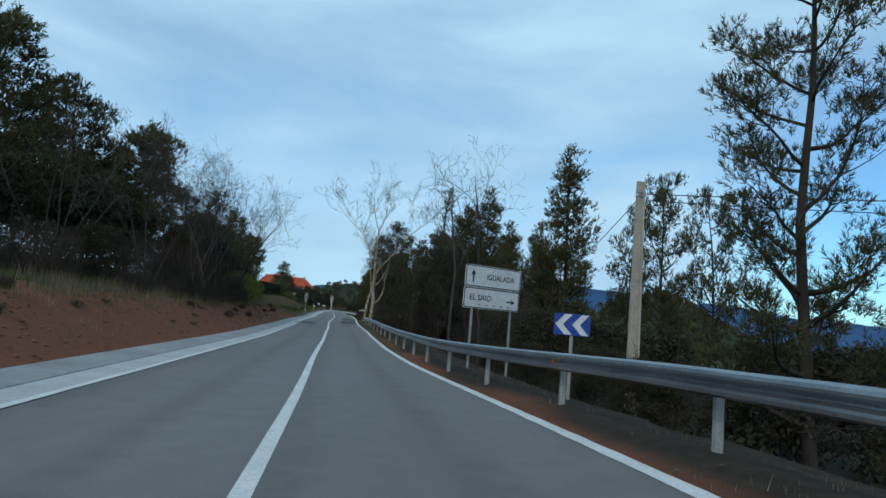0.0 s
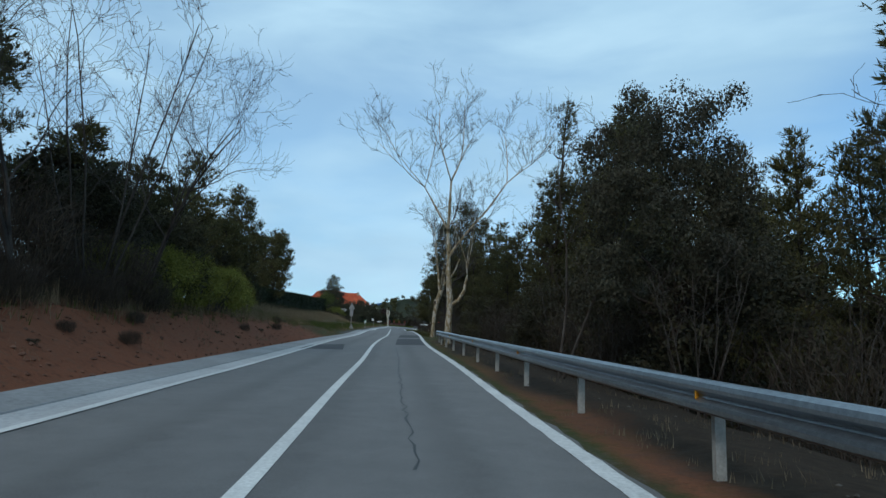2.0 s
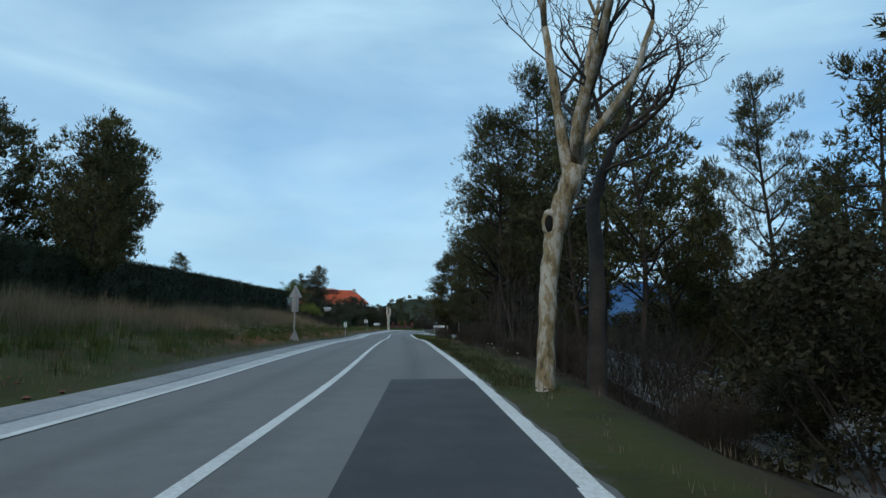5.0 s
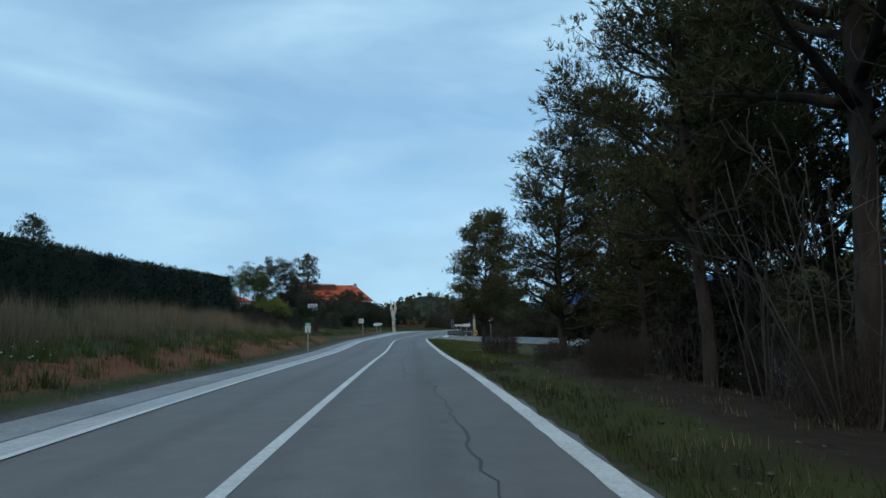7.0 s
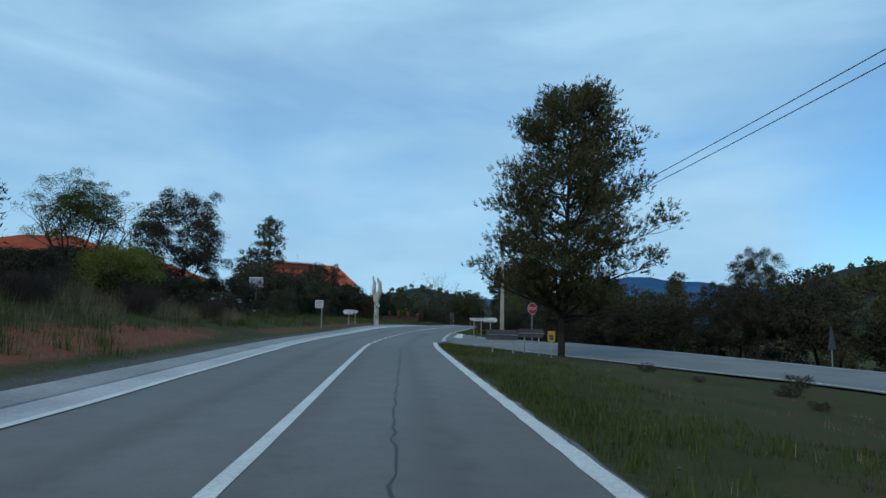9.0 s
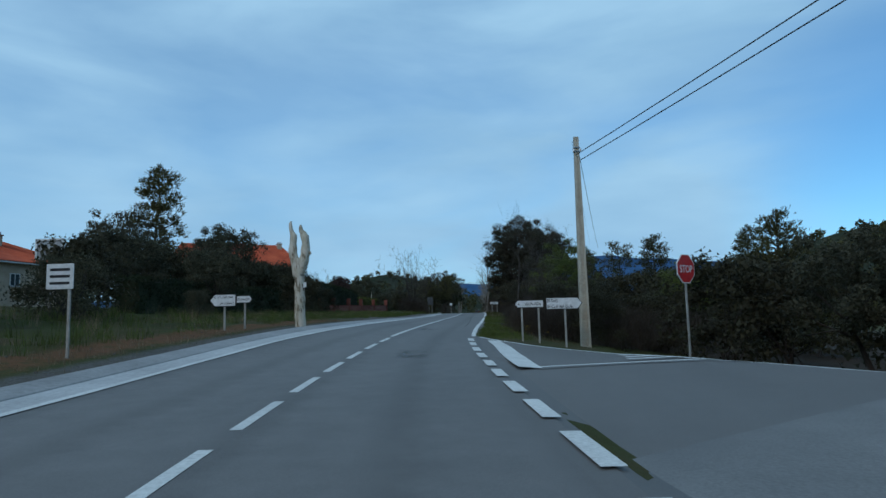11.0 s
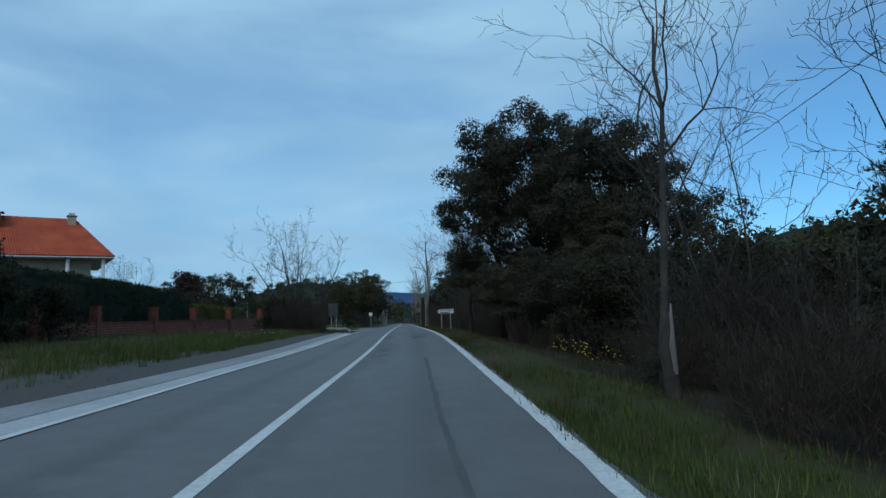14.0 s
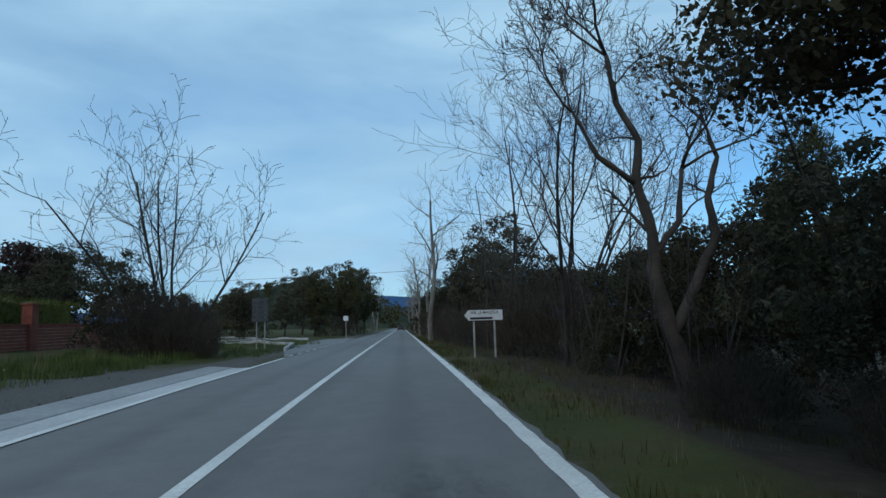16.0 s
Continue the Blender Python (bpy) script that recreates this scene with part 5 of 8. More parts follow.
for p_, x_, y_, k_ in ((P3, 1.9, 56.0, 0.62), (P3, 5.4, 54.0, 0.62), (P3, 14.5, 17.5, 0.55), (P1, 7.5, 58, 0.75), (P2, 0.4, 72, 1.05), (P3, 10.5, 61, 0.75), (P3, 8, 77, 1.15), (P1, -0.5, 78, 0.95), (P3, 4.5, 86, 1.05), (P2, 14, 70, 1.1),
                       (P3, -3.0, 84, 0.9), (P3, 17, 44, 0.6), (P2, 20, 30, 0.6), (P3, -5.5, 76, 0.7), (P3, -4.2, 71, 0.6)):
    stand(p_, x_, y_, k_)
upto(B1, 12, 0.4, 32.1, 10.3, turn=10)
upto(B1, 12, 1.7, 26.8, 8.7, turn=130)
upto(B2, 10, -3.1, 45.6, 6.4, turn=50)
upto(B7, 8.8, 3.6, 39.0, 5.6)
for x_, y_, k_ in ((4.6, 17.5, 0.42), (6.0, 19.5, 0.5), (7.6, 21.0, 0.5), (5.2, 22.0, 0.45), (8.6, 17.0, 0.5), (3.6, 24.5, 0.4)):
    stand(T1, x_, y_, k_)
for x_, y_, k_, p_ in ((5.0, 28, 0.9, T1), (7.5, 34, 1.0, T2), (4.0, 36, 0.9, T1), (3.2, 42, 1.0, T2), (1.5, 46, 1.2, T1), (-0.2, 50.5, 1.0, T1), (-0.3, 50, 1.1, T2), (0.6, 55, 1.4, T1), (-2.2, 56, 0.9, T1),
                       (-1.8, 63, 1.1, T1), (-3.8, 64, 0.9, T2), (-2.8, 70, 1.1, T1), (-5.4, 71, 0.9, T1), (-4.6, 77, 1.1, T2), (-6.6, 79, 0.9, T1), (-5.6, 85, 1.1, T1), (-8.2, 92, 0.8, T2)):
    stand(p_, x_, y_, k_)
for x_, y_, k_, p_ in ((10, 26, 0.9, T2), (12, 33, 1.1, T1), (9.0, 15, 0.75, T1), (13.5, 12, 0.9, T2), (16, 22, 1.1, T1), (20, 16, 1.2, T1), (9, 50, 1.2, T1), (6, 57, 1.1, T2), (13, 52, 1.2, T1), (24, 40, 1.4, T1), (25, 28, 1.4, T1), (7, 70, 1.2, T1), (0, 84, 1.1, T1), (22, 6, 1.2, T2),
                       (28, 50, 1.5, T1), (18, 62, 1.4, T1), (30, 20, 1.4, T1), (10, 86, 1.4, T1), (14, 94, 1.5, T1), (4, 95, 1.3, T1)):
    stand(p_, x_, y_, k_)
for x_, y_ in ((1.5, 25), (1.0, 33), (-0.6, 42), (-2.4, 52), (-4.6, 61), (6.5, 21), (-6.0, 66), (3.2, 31), (-1.6, 47)):
    stand(BS, x_, y_, random.Random(int(y_)).uniform(0.7, 1.15))

# right of the road, second wood
upto(P6, 14, -12.5, 113.0, 16.4, 1.25, turn=15)
upto(P6, 14, -13.4, 117.6, 13.6, 1.0, turn=200)
upto(P6, 14, -10.2, 112.8, 19.2, 1.2, turn=150)
upto(P5, 14, -15.3, 133.6, 12.9, 1.2)
upto(P3, 13, -8.6, 119.0, 9.5, 0.75, turn=60)
upto(P3, 13, -7.0, 113.5, 9.0, 0.75, turn=160)
upto(P1, 14, -12.8, 127.0, 11.0, 0.95, turn=40)
upto(P6, 14, -12.6, 138.0, 12.5, 0.95, turn=100)
upto(P3, 13, -10.4, 143.0, 9.0, 0.7, turn=50)
for x_, y_, k_ in ((-13.4, 137.6, 0.75), (-12.2, 141.4, 0.85), (-10.8, 145.0, 0.8), (-11.4, 139.0, 0.9), (-9.4, 147.5, 0.6)):
    stand(T1, x_, y_, k_)
upto(P6, 14, -11.2, 121.8, 13.0, 0.9, turn=70)
for q_ in ((P2, -9.4, 125.5, 1.05), (P2, -8.6, 121.0, 1.1), (P2, -8.0, 107, 1.05), (P2, -6.4, 111, 1.35), (P2, -5.6, 103.5, 1.1), (P2, -3.0, 107, 0.95), (P2, -7.8, 129, 1.05), (P2, 3.0, 100, 1.1), (P3, 3.5, 122, 1.0), (P1, 4.0, 135, 0.9), (P3, 9, 112, 1.1)):
    stand(q_[0], q_[1], q_[2], q_[3])
for x_, y_, k_, p_ in ((-9.0, 104.5, 0.7, T2), (-10.2, 109, 0.65, T2), (-10.6, 115, 0.6, T1), (-10.4, 121, 0.6, T2), (-9.4, 127, 0.6, T1), (-9.0, 134, 0.6, T2), (-7.8, 117, 0.6, T1), (-7.6, 125, 0.9, T2),
                       (1.5, 128, 1.2, T1), (1.5, 140, 1.2, T1), (2.0, 115, 1.3, T1), (2.5, 105, 1.3, T1), (6, 147, 1.3, T1), (10, 128, 1.5, T1), (-8.4, 111, 0.6, T1)):
    stand(p_, x_, y_, k_)
for x_, y_ in ((-11.2, 101.5), (-11.6, 106), (-12.8, 108.5), (-13.2, 115), (-12.8, 121.5), (-12.2, 125.5), (-13.8, 129.5), (-10.2, 96.5), (-13.6, 111.5), (-12.0, 104)):
    stand(BS, x_, y_, random.Random(int(y_)).uniform(0.7, 1.2))
stand(B2, -11.6, 109.0, 0.75)
stand(B2, -10.4, 103.5, 0.6)
stand(BIG, -21.0, 160.4, 1.0, turn=100)

# both sides of the lane below the road
upto(TALL, 13, 0.6, 104.0, 14.0, 0.95, turn=200)
upto(P3, 13, -1.2, 107.5, 10.5, 0.62, turn=30)
upto(P3, 13, 1.4, 100.5, 7.5, 0.5, turn=110)
for x_, y_, k_, p_ in ((-0.6, 98.0, 0.85, T1), (0.4, 94.5, 0.9, T1), (0.0, 102.5, 0.9, T1), (1.6, 91.0, 1.0, T1), (3.4, 97.0, 1.1, T1), (-5.8, 91.2, 0.42, T2), (-6.8, 89.6, 0.4, T2), (-5.2, 89.0, 0.45, T1), (-7.6, 88.0, 0.36, T2), (-6.2, 87.0, 0.42, T1), (-4.4, 91.6, 0.42, T1), (-8.6, 87.0, 0.3, BS)):
    stand(p_, x_, y_, k_)

# dry tufts on the red bank
rnd = random.Random(31)
for s_ in np.arange(6, 78, 2.6):
    p_ = on_road(s_ + rnd.uniform(-1, 1), rnd.uniform(-7.4, -5.6))
    if rnd.random() < 0.6:
        stand(WEED, float(p_[0]), float(p_[1]), rnd.uniform(0.15, 0.32))
    else:
        stand(T2, float(p_[0]), float(p_[1]), rnd.uniform(0.08, 0.13))

# brown brush along the foot of the woods
rnd = random.Random(77)
for s0_, s1_, step_, l0_, l1_ in ((96, 131, 1.6, 5.2, 7.4), (197, 246, 1.7, 5.3, 7.0)):
    for s_ in np.arange(s0_, s1_, step_):
        p_ = on_road(s_ + rnd.uniform(-0.6, 0.6), rnd.uniform(l0_, l1_))
        stand(rnd.choice((T2, T2, BS, BS, BS, S2)), float(p_[0]), float(p_[1]), rnd.uniform(0.2, 0.42))
for x_, y_, k_, p_ in ((-25.4, 193.6, 0.5, T2), (-24.2, 191.6, 0.6, T2), (-23.0, 190.2, 0.55, T1), (-21.4, 191.0, 0.6, T2), (-25.6, 196.6, 0.5, T2), (-24.0, 195.2, 0.62, T1), (-22.4, 193.6, 0.7, T1), (-20.2, 193.2, 0.6, T1), (-24.6, 199.6, 0.5, T2), (-18.6, 192.8, 0.62, T2)):
    stand(p_, x_, y_, k_)

# beyond the side road
for x_, y_, k_, p_ in ((-16.0, 191.5, 0.42, ROUND), (-15.5, 184.0, 0.8, OLIVE), (-11.0, 182.5, 0.9, OLIVE), (-6.5, 180.5, 0.9, OLIVE), (-1.5, 179.0, 0.7, ROUND), (3.0, 177.5, 0.6, P3), (7.0, 176.0, 0.55, ROUND), (11.5, 175.5, 0.75, P3), (16, 172, 0.7, ROUND), (-0.8, 194.0, 0.6, P3), (-8.5, 189.0, 0.55, P3), (-12.5, 195.0, 0.6, P3), (5.5, 190.0, 0.7, P3),
                       (-18.8, 187.0, 0.9, T1), (-13.5, 183.5, 1.05, T1), (-8.6, 179.8, 0.9, S1), (-12.6, 181.0, 0.9, S3), (-4.0, 178.0, 1.0, T1), (1.5, 175.5, 0.95, T1), (6.5, 173.5, 0.95, T1), (12.5, 171.0, 1.0, T1), (18, 166, 1.2, T1), (22, 162, 1.3, T1), (12, 187, 0.8, P3), (20, 180, 0.95, P2), (28, 172, 0.95, P3), (34, 160, 1.0, P2), (26, 152, 1.0, P3), (18, 154, 0.85, P3)):
    stand(p_, x_, y_, k_)
for x_, y_ in ((-15.0, 152.2), (-15.9, 150.6), (-17.6, 152.6), (-14.0, 149.0), (-18.6, 155.0), (-16.4, 148.2), (-13.2, 147.2)):
    stand(WEED, x_, y_, random.Random(int(x_ * 7)).uniform(0.3, 0.6))
upto(ROUND, 11, -6.3, 177.5, 7.0, 0.55, near_by=40)
upto(ROUND, 11, -9.8, 175.5, 4.4, 0.42, near_by=40)
upto(ROUND, 11, -14.8, 179.0, 3.6, 0.42, near_by=40)
upto(T1, 4.6, -12.4, 177.0, 3.2, 0.9, near_by=40)

# right of the road, third wood
upto(OAK, 12.6, -22.9, 237.6, 12.3, 0.90)
upto(ROUND, 11, -20.6, 232.0, 6.9, 0.55)
upto(ROUND, 11, -19.6, 237.5, 8.0, 0.6)
upto(OAK, 12.6, -20.0, 233.2, 10.6, 0.76, turn=90)
upto(BOUGH, 7.6, -25.4, 240.4, 6.7, 0.85)
upto(BOUGH, 7.6, -22.6, 238.6, 6.6, 1.2, turn=200)
upto(ROUND, 11, -17.4, 240.0, 7.5, 0.7)
upto(ROUND, 11, -15.2, 234.0, 7.0, 0.7)
upto(BOUGH, 7.6, -23.4, 229.6, 4.2, 0.9, turn=30)
upto(BOUGH, 7.6, -22.0, 227.4, 4.6, 0.95, turn=150)
upto(BOUGH, 7.6, -24.4, 232.6, 4.4, 0.85, turn=250)
upto(BOUGH, 7.6, -24.2, 236.8, 4.6, 0.85, turn=10)
upto(T1, 4.6, -21.4, 233.6, 4.2, 1.1)
upto(SPRING, 6.7, -22.8, 200.0, 5.7)
stand(S2, -22.9, 199.2, 0.7)
stand(S2, -21.4, 201.5, 1.3)
stand(S2, -20.6, 204.0, 1.2)
stand(SPRING, -16.5, 198.0, 0.8)
upto(B8, 10.5, -24.6, 217.6, 7.6, turn=30)
upto(B7, 8.8, -23.2, 211.3, 6.7, turn=200)
upto(B7, 8.8, -22.2, 207.4, 5.8, turn=70)
upto(B5, 9.0, -23.6, 208.8, 4.2, turn=140)
upto(B7, 8.8, -21.4, 214.0, 6.0, turn=20)
stand(B7, -20.6, 221.5, 1.0)
stand(B1, -19.8, 227.5, 0.75)
stand(B7, -22.4, 254.5, 0.9)
stand(B7, -19.8, 247.0, 1.0, turn=60)
stand(B9, -23.2, 256.5, 0.85, turn=100)
stand(B9, -21.6, 261.0, 0.95, turn=190)
stand(B2, -23.9, 264.0, 1.1)
stand(B2, -23.6, 270.0, 1.05, turn=90)
stand(B5, -22.0, 274.0, 0.9)
for x_, y_, k_, p_ in ((-19.5, 194, 0.6, T1), (-18, 198, 0.75, T1), (-20.6, 204.5, 0.7, T1), (-19.5, 208.5, 0.9, T2), (-21.2, 213.5, 0.85, T2), (-19.0, 217, 1.0, T1), (-21.6, 220, 0.9, T2), (-19.8, 224, 1.0, T1), (-22.6, 226.5, 0.75, T1), (-20.0, 230.5, 1.0, T1), (-22.4, 230.5, 0.8, T1),
                       (-21.6, 241, 0.6, S1), (-20.6, 244, 0.9, T1), (-21.6, 246, 0.5, T1), (-20, 252, 1.0, T1), (-21.4, 255.5, 0.75, T1), (-19.4, 248.0, 0.9, OLIVE), (-19.5, 258, 1.0, T1), (-22.2, 263, 1.1, T2), (-20.6, 268, 1.0, T1), (-23, 274, 0.8, T2), (-21.5, 281, 1.0, T1)):
    stand(p_, x_, y_, k_)
for x_, y_, k_, p_ in ((-14, 203, 1.2, T1), (-12, 212, 1.3, T1), (-14, 221, 1.3, T1), (-13, 246, 1.3, T1), (-15, 256, 1.3, T1), (-16, 265, 1.3, T1), (-17, 276, 1.3, T1), (-14, 192, 1.1, T1), (-6, 205, 1.5, T1), (-4, 222, 1.6, T1), (-6, 240, 1.6, T1)):
    stand(p_, x_, y_, k_)
for x_, y_, k_, p_ in ((-23.0, 280, 0.66, ROUND), (-19, 288, 1.0, ROUND), (-21, 297, 0.8, ROUND), (-18, 306, 1.0, ROUND), (-10, 262, 0.9, P3), (-8, 250, 0.9, P2), (-9, 228, 0.8, P3), (-8, 212, 0.45, P3), (2, 214, 0.55, P2), (4, 236, 1.0, P3)):
    stand(p_, x_, y_, k_)
for x_, y_ in ((-23.6, 214.5), (-23.8, 219), (-24.2, 229.5), (-24.2, 246), (-24.0, 252.5), (-23.6, 264.5), (-22.6, 207), (-24.0, 269.5)):
    stand(BS, x_, y_, random.Random(int(y_)).uniform(0.6, 1.0))

for x_, y_, k_, p_ in ((-24.6, 272, 0.8, T2), (-24.4, 279, 0.95, T2), (-24.0, 287, 1.0, T1), (-24.2, 294, 1.0, T2), (-23.8, 301, 1.1, T1), (-24.0, 309, 1.1, T2), (-23.6, 318, 1.2, T1), (-23.6, 328, 1.3, T1), (-23.4, 340, 1.4, T1), (-23.0, 355, 1.5, T1), (-36.6, 322, 0.9, T2), (-36.8, 334, 1.0, T1),
                       (-12.6, 133.0, 0.75, T1), (-11.8, 137.0, 0.8, T1), (-12.4, 140.5, 0.7, T2), (-10.4, 129.0, 0.9, T1), (-11.2, 125.0, 0.8, T1)):
    stand(p_, x_, y_, k_)
for x_, y_, k_, p_ in ((-11.2, 135.0, 0.85, P3), (-9.8, 128.0, 1.0, P3), (-8.6, 139.0, 0.8, P1)):
    stand(p_, x_, y_, k_)

# plane avenue far ahead
PLANE = bare("plane_tree", 13, 4.6, 36, "palebark", label="leafless plane tree of the roadside avenue with pale bark", r0=0.26, fork=0.34, depth=3, kids=(7, 5, 4))
for i_ in range(9):
    stand(PLANE, -26.2 + 0.3 * (i_ % 2), 284 + 13 * i_, (0.85, 0.62, 0.74, 0.58, 0.7)[i_ % 5], group="avenue planes")
    if i_ > 5:
        stand(PLANE, -34.6, 284 + 13 * i_, 0.8, group="avenue planes")
for x_, y_, k_, p_ in ((-41.5, 328.0, 0.95, ROUND), (-38.5, 344, 1.15, ROUND), (-45, 338, 1.0, ROUND), (-37.5, 362, 1.2, ROUND), (-39.0, 316, 0.6, T1), (-44, 318, 0.55, ROUND), (-52, 322, 0.6, ROUND), (-39.5, 352, 0.7, ROUND), (-20, 330, 0.9, ROUND), (-20, 350, 0.9, ROUND), (-41, 375, 0.8, ROUND), (-20, 375, 0.9, ROUND)):
    stand(p_, x_, y_, k_)

upto(P4, 12, -37.6, 335.0, 11.0, 0.75, turn=40, near_by=30)
upto(P4, 12, -35.6, 352.0, 12.0, 0.7, turn=140, near_by=30)
upto(P4, 12, -40.5, 326.0, 9.0, 0.6, turn=240, near_by=30)

# left of the road, first bank
upto(P4, 12, -29.6, 35.0, 18.2, 1.25, turn=20)
upto(P4, 12, -36.0, 28.0, 19.0, 1.2, turn=140)
upto(P4, 12, -26.3, 47.3, 15.4, 0.95, turn=60)
upto(P4, 12, -28.0, 42.6, 16.8, 1.0, turn=250)
upto(P4, 12, -23.6, 58.0, 9.4, 0.66, turn=310)
upto(P4, 12, -26.0, 64.5, 9.6, 0.85, turn=90)
upto(P4, 12, -33.0, 53.0, 14.0, 0.9, turn=190)
upto(P4, 12, -25.5, 27.0, 11.5, 0.8, turn=10)
upto(P4, 12, -24.5, 19.0, 11.0, 0.75, turn=130)
upto(B3, 8.5, -14.9, 29.5, 9.0, 0.75, turn=20)
upto(B5, 9.0, -14.8, 34.7, 9.2, 0.95, turn=80)
upto(B9, 10.5, -14.6, 36.6, 8.6, 0.75, turn=10)
upto(B5, 9.0, -16.6, 45.0, 10.5, 1.0)
upto(B9, 10.5, -17.4, 48.5, 8.8, 0.7, turn=200)
upto(B9, 10.5, -16.2, 42.0, 9.0, 0.72, turn=100)
upto(B5, 9.0, -17.5, 26.0, 9.5, 1.0, turn=60)
upto(P4, 12, -22.5, 41.0, 13.4, 0.8, turn=80)
upto(P4, 12, -18.6, 41.6, 9.2, 0.52, turn=200)
upto(P4, 12, -21.8, 50.0, 8.8, 0.55, turn=30)
upto(P4, 12, -24.0, 34.0, 11.6, 0.75, turn=170)
upto(P4, 12, -21.5, 29.0, 9.0, 0.6, turn=290)
for x_, y_, k_, p_ in ((-17.5, 32, 0.9, T2), (-18, 38, 1.0, T2), (-18.5, 43, 1.0, T2), (-19.5, 48, 1.0, T1), (-20, 54, 0.9, T1), (-22, 26, 1.1, T1), (-21, 32, 1.2, T1), (-23, 38, 1.2, T1), (-20.5, 20, 1.0, T1), (-16.5, 27, 0.6, T1), (-17.8, 14, 1.0, T1), (-16.0, 35, 0.6, T2), (-17.5, 46.5, 0.7, T2), (-14.8, 21, 0.6, T2), (-22, 50, 1.2, T1), (-15.5, 8, 0.9, T1), (-14.6, 31, 0.35, T2), (-15.0, 34.5, 0.4, T2), (-15.4, 38, 0.4, T2), (-15.8, 41, 0.36, T2), (-16.3, 44.5, 0.4, T2), (-16.8, 48, 0.36, T2), (-14.2, 27, 0.35, T2)):
    stand(p_, x_, y_, k_)
for x_, y_, k_ in ((-20.4, 60.5, 1.0), (-21.8, 63.5, 1.15), (-23.2, 66.5, 1.1), (-19.2, 57.5, 0.95), (-19.0, 54.0, 1.1), (-18.4, 50.5, 1.05), (-18.0, 47.5, 0.9)):
    stand(S3, x_, y_, k_, label="large yellow-green broom bush on the bank")
upto(P2, 13, -29.6, 75.0, 15.2, 0.85, turn=30)
upto(P4, 12, -29.4, 78.5, 10.2, 0.6, turn=100)
upto(P4, 12, -31.0, 86.0, 14.8, 0.7, turn=220)
upto(P4, 12, -34.4, 103.0, 13.0, 0.72, turn=10)
upto(P4, 12, -37.5, 108.5, 14.0, 0.72, turn=70)
for p_, x_, y_, k_ in ((P4, -42.4, 113.0, 1.0), (P4, -47.0, 110.0, 1.15), (P2, -45, 104, 1.0), (P3, -52.5, 142.0, 0.55), (P3, -37, 68, 0.8), (P3, -40, 82, 0.9)):
    stand(p_, x_, y_, k_)
for x_, y_, k_, p_ in ((-27.5, 62, 1.3, T1), (-28.5, 67, 1.25, T1), (-29.5, 72, 1.2, T1), (-30.5, 77.5, 1.15, T1), (-31.2, 82.5, 1.1, T1), (-32, 87.5, 1.0, T1), (-25, 60, 1.0, T1)):
    stand(p_, x_, y_, k_)

# left of the road, gardens
upto(SPRING, 6.7, -45.1, 160.9, 8.8, 1.15)
upto(ROUND, 11, -47.6, 174.9, 10.8, 0.84, turn=40, near_by=40)
upto(SPRING, 6.7, -44.7, 161.6, 8.4, 1.05, turn=130)
for x_, y_, top_ in ((-51.0, 165.0, 5.2), (-48.6, 163.2, 4.6), (-53.6, 166.5, 5.4), (-43.6, 168.0, 3.9), (-44.8, 176.0, 4.4), (-46.4, 170.5, 4.2), (-42.6, 160.0, 3.5), (-44.0, 157.0, 3.6), (-50.5, 177.0, 5.0)):
    upto(T1, 4.6, x_, y_, top_, 0.75, near_by=40)
for x_, y_, k_ in ((-37.6, 150.0, 0.30), (-39.4, 152.6, 0.36), (-41.4, 155.2, 0.4), (-38.0, 156.0, 0.3), (-40.4, 160.0, 0.34), (-39.0, 163.5, 0.3), (-40.8, 167.0, 0.36), (-37.2, 146.0, 0.3)):
    stand(T2, x_, y_, k_)
    stand(S1, x_ - 1.1, y_ + 1.2, k_ * 1.5)
upto(P3, 13, -62.8, 225.5, 17.8, 1.25, turn=90)
upto(OLIVE, 6.5, -48.4, 211.5, 9.3, 0.95)
for p_, x_, y_, k_ in ((OLIVE, -54.0, 160.5, 0.75), (S3, -41.8, 160.0, 1.1), (S3, -43.0, 162.0, 1.3), (T1, -50.0, 167.0, 0.72), (T1, -53.0, 171.0, 0.78), (T1, -51.5, 169.0, 0.78), (T1, -55.0, 172.5, 0.82), (ROUND, -57.0, 226.0, 0.7), (OLIVE, -47.5, 196, 0.75), (OLIVE, -45.5, 202, 0.7)):
    stand(p_, x_, y_, k_)
for p_, x_, y_, k_ in ((T1, -51, 235, 1.3), (T1, -53.5, 235.5, 1.4), (T1, -56, 236.5, 1.4), (T1, -58.5, 244, 1.4), (T1, -55, 243, 1.4), (T1, -54.5, 203, 1.1), (T1, -55.5, 210, 1.2), (T1, -54.5, 216, 1.2), (T1, -53, 223, 1.2), (T1, -61, 168, 0.75), (T1, -58, 171, 0.7), (T1, -64, 172, 0.75), (T1, -50.5, 205, 1.0), (T1, -48.5, 211, 1.0), (T1, -47.5, 216.5, 1.0), (ROUND, -52.5, 218, 0.6), (ROUND, -53.5, 228, 0.5), (T1, -47.5, 225, 0.95), (T1, -47.8, 231, 0.9), (T1, -48.5, 236, 0.85), (T1, -48.4, 241, 0.7), (ROUND, -60, 215, 0.8), (ROUND, -56, 206, 0.6)):
    stand(p_, x_, y_, k_)
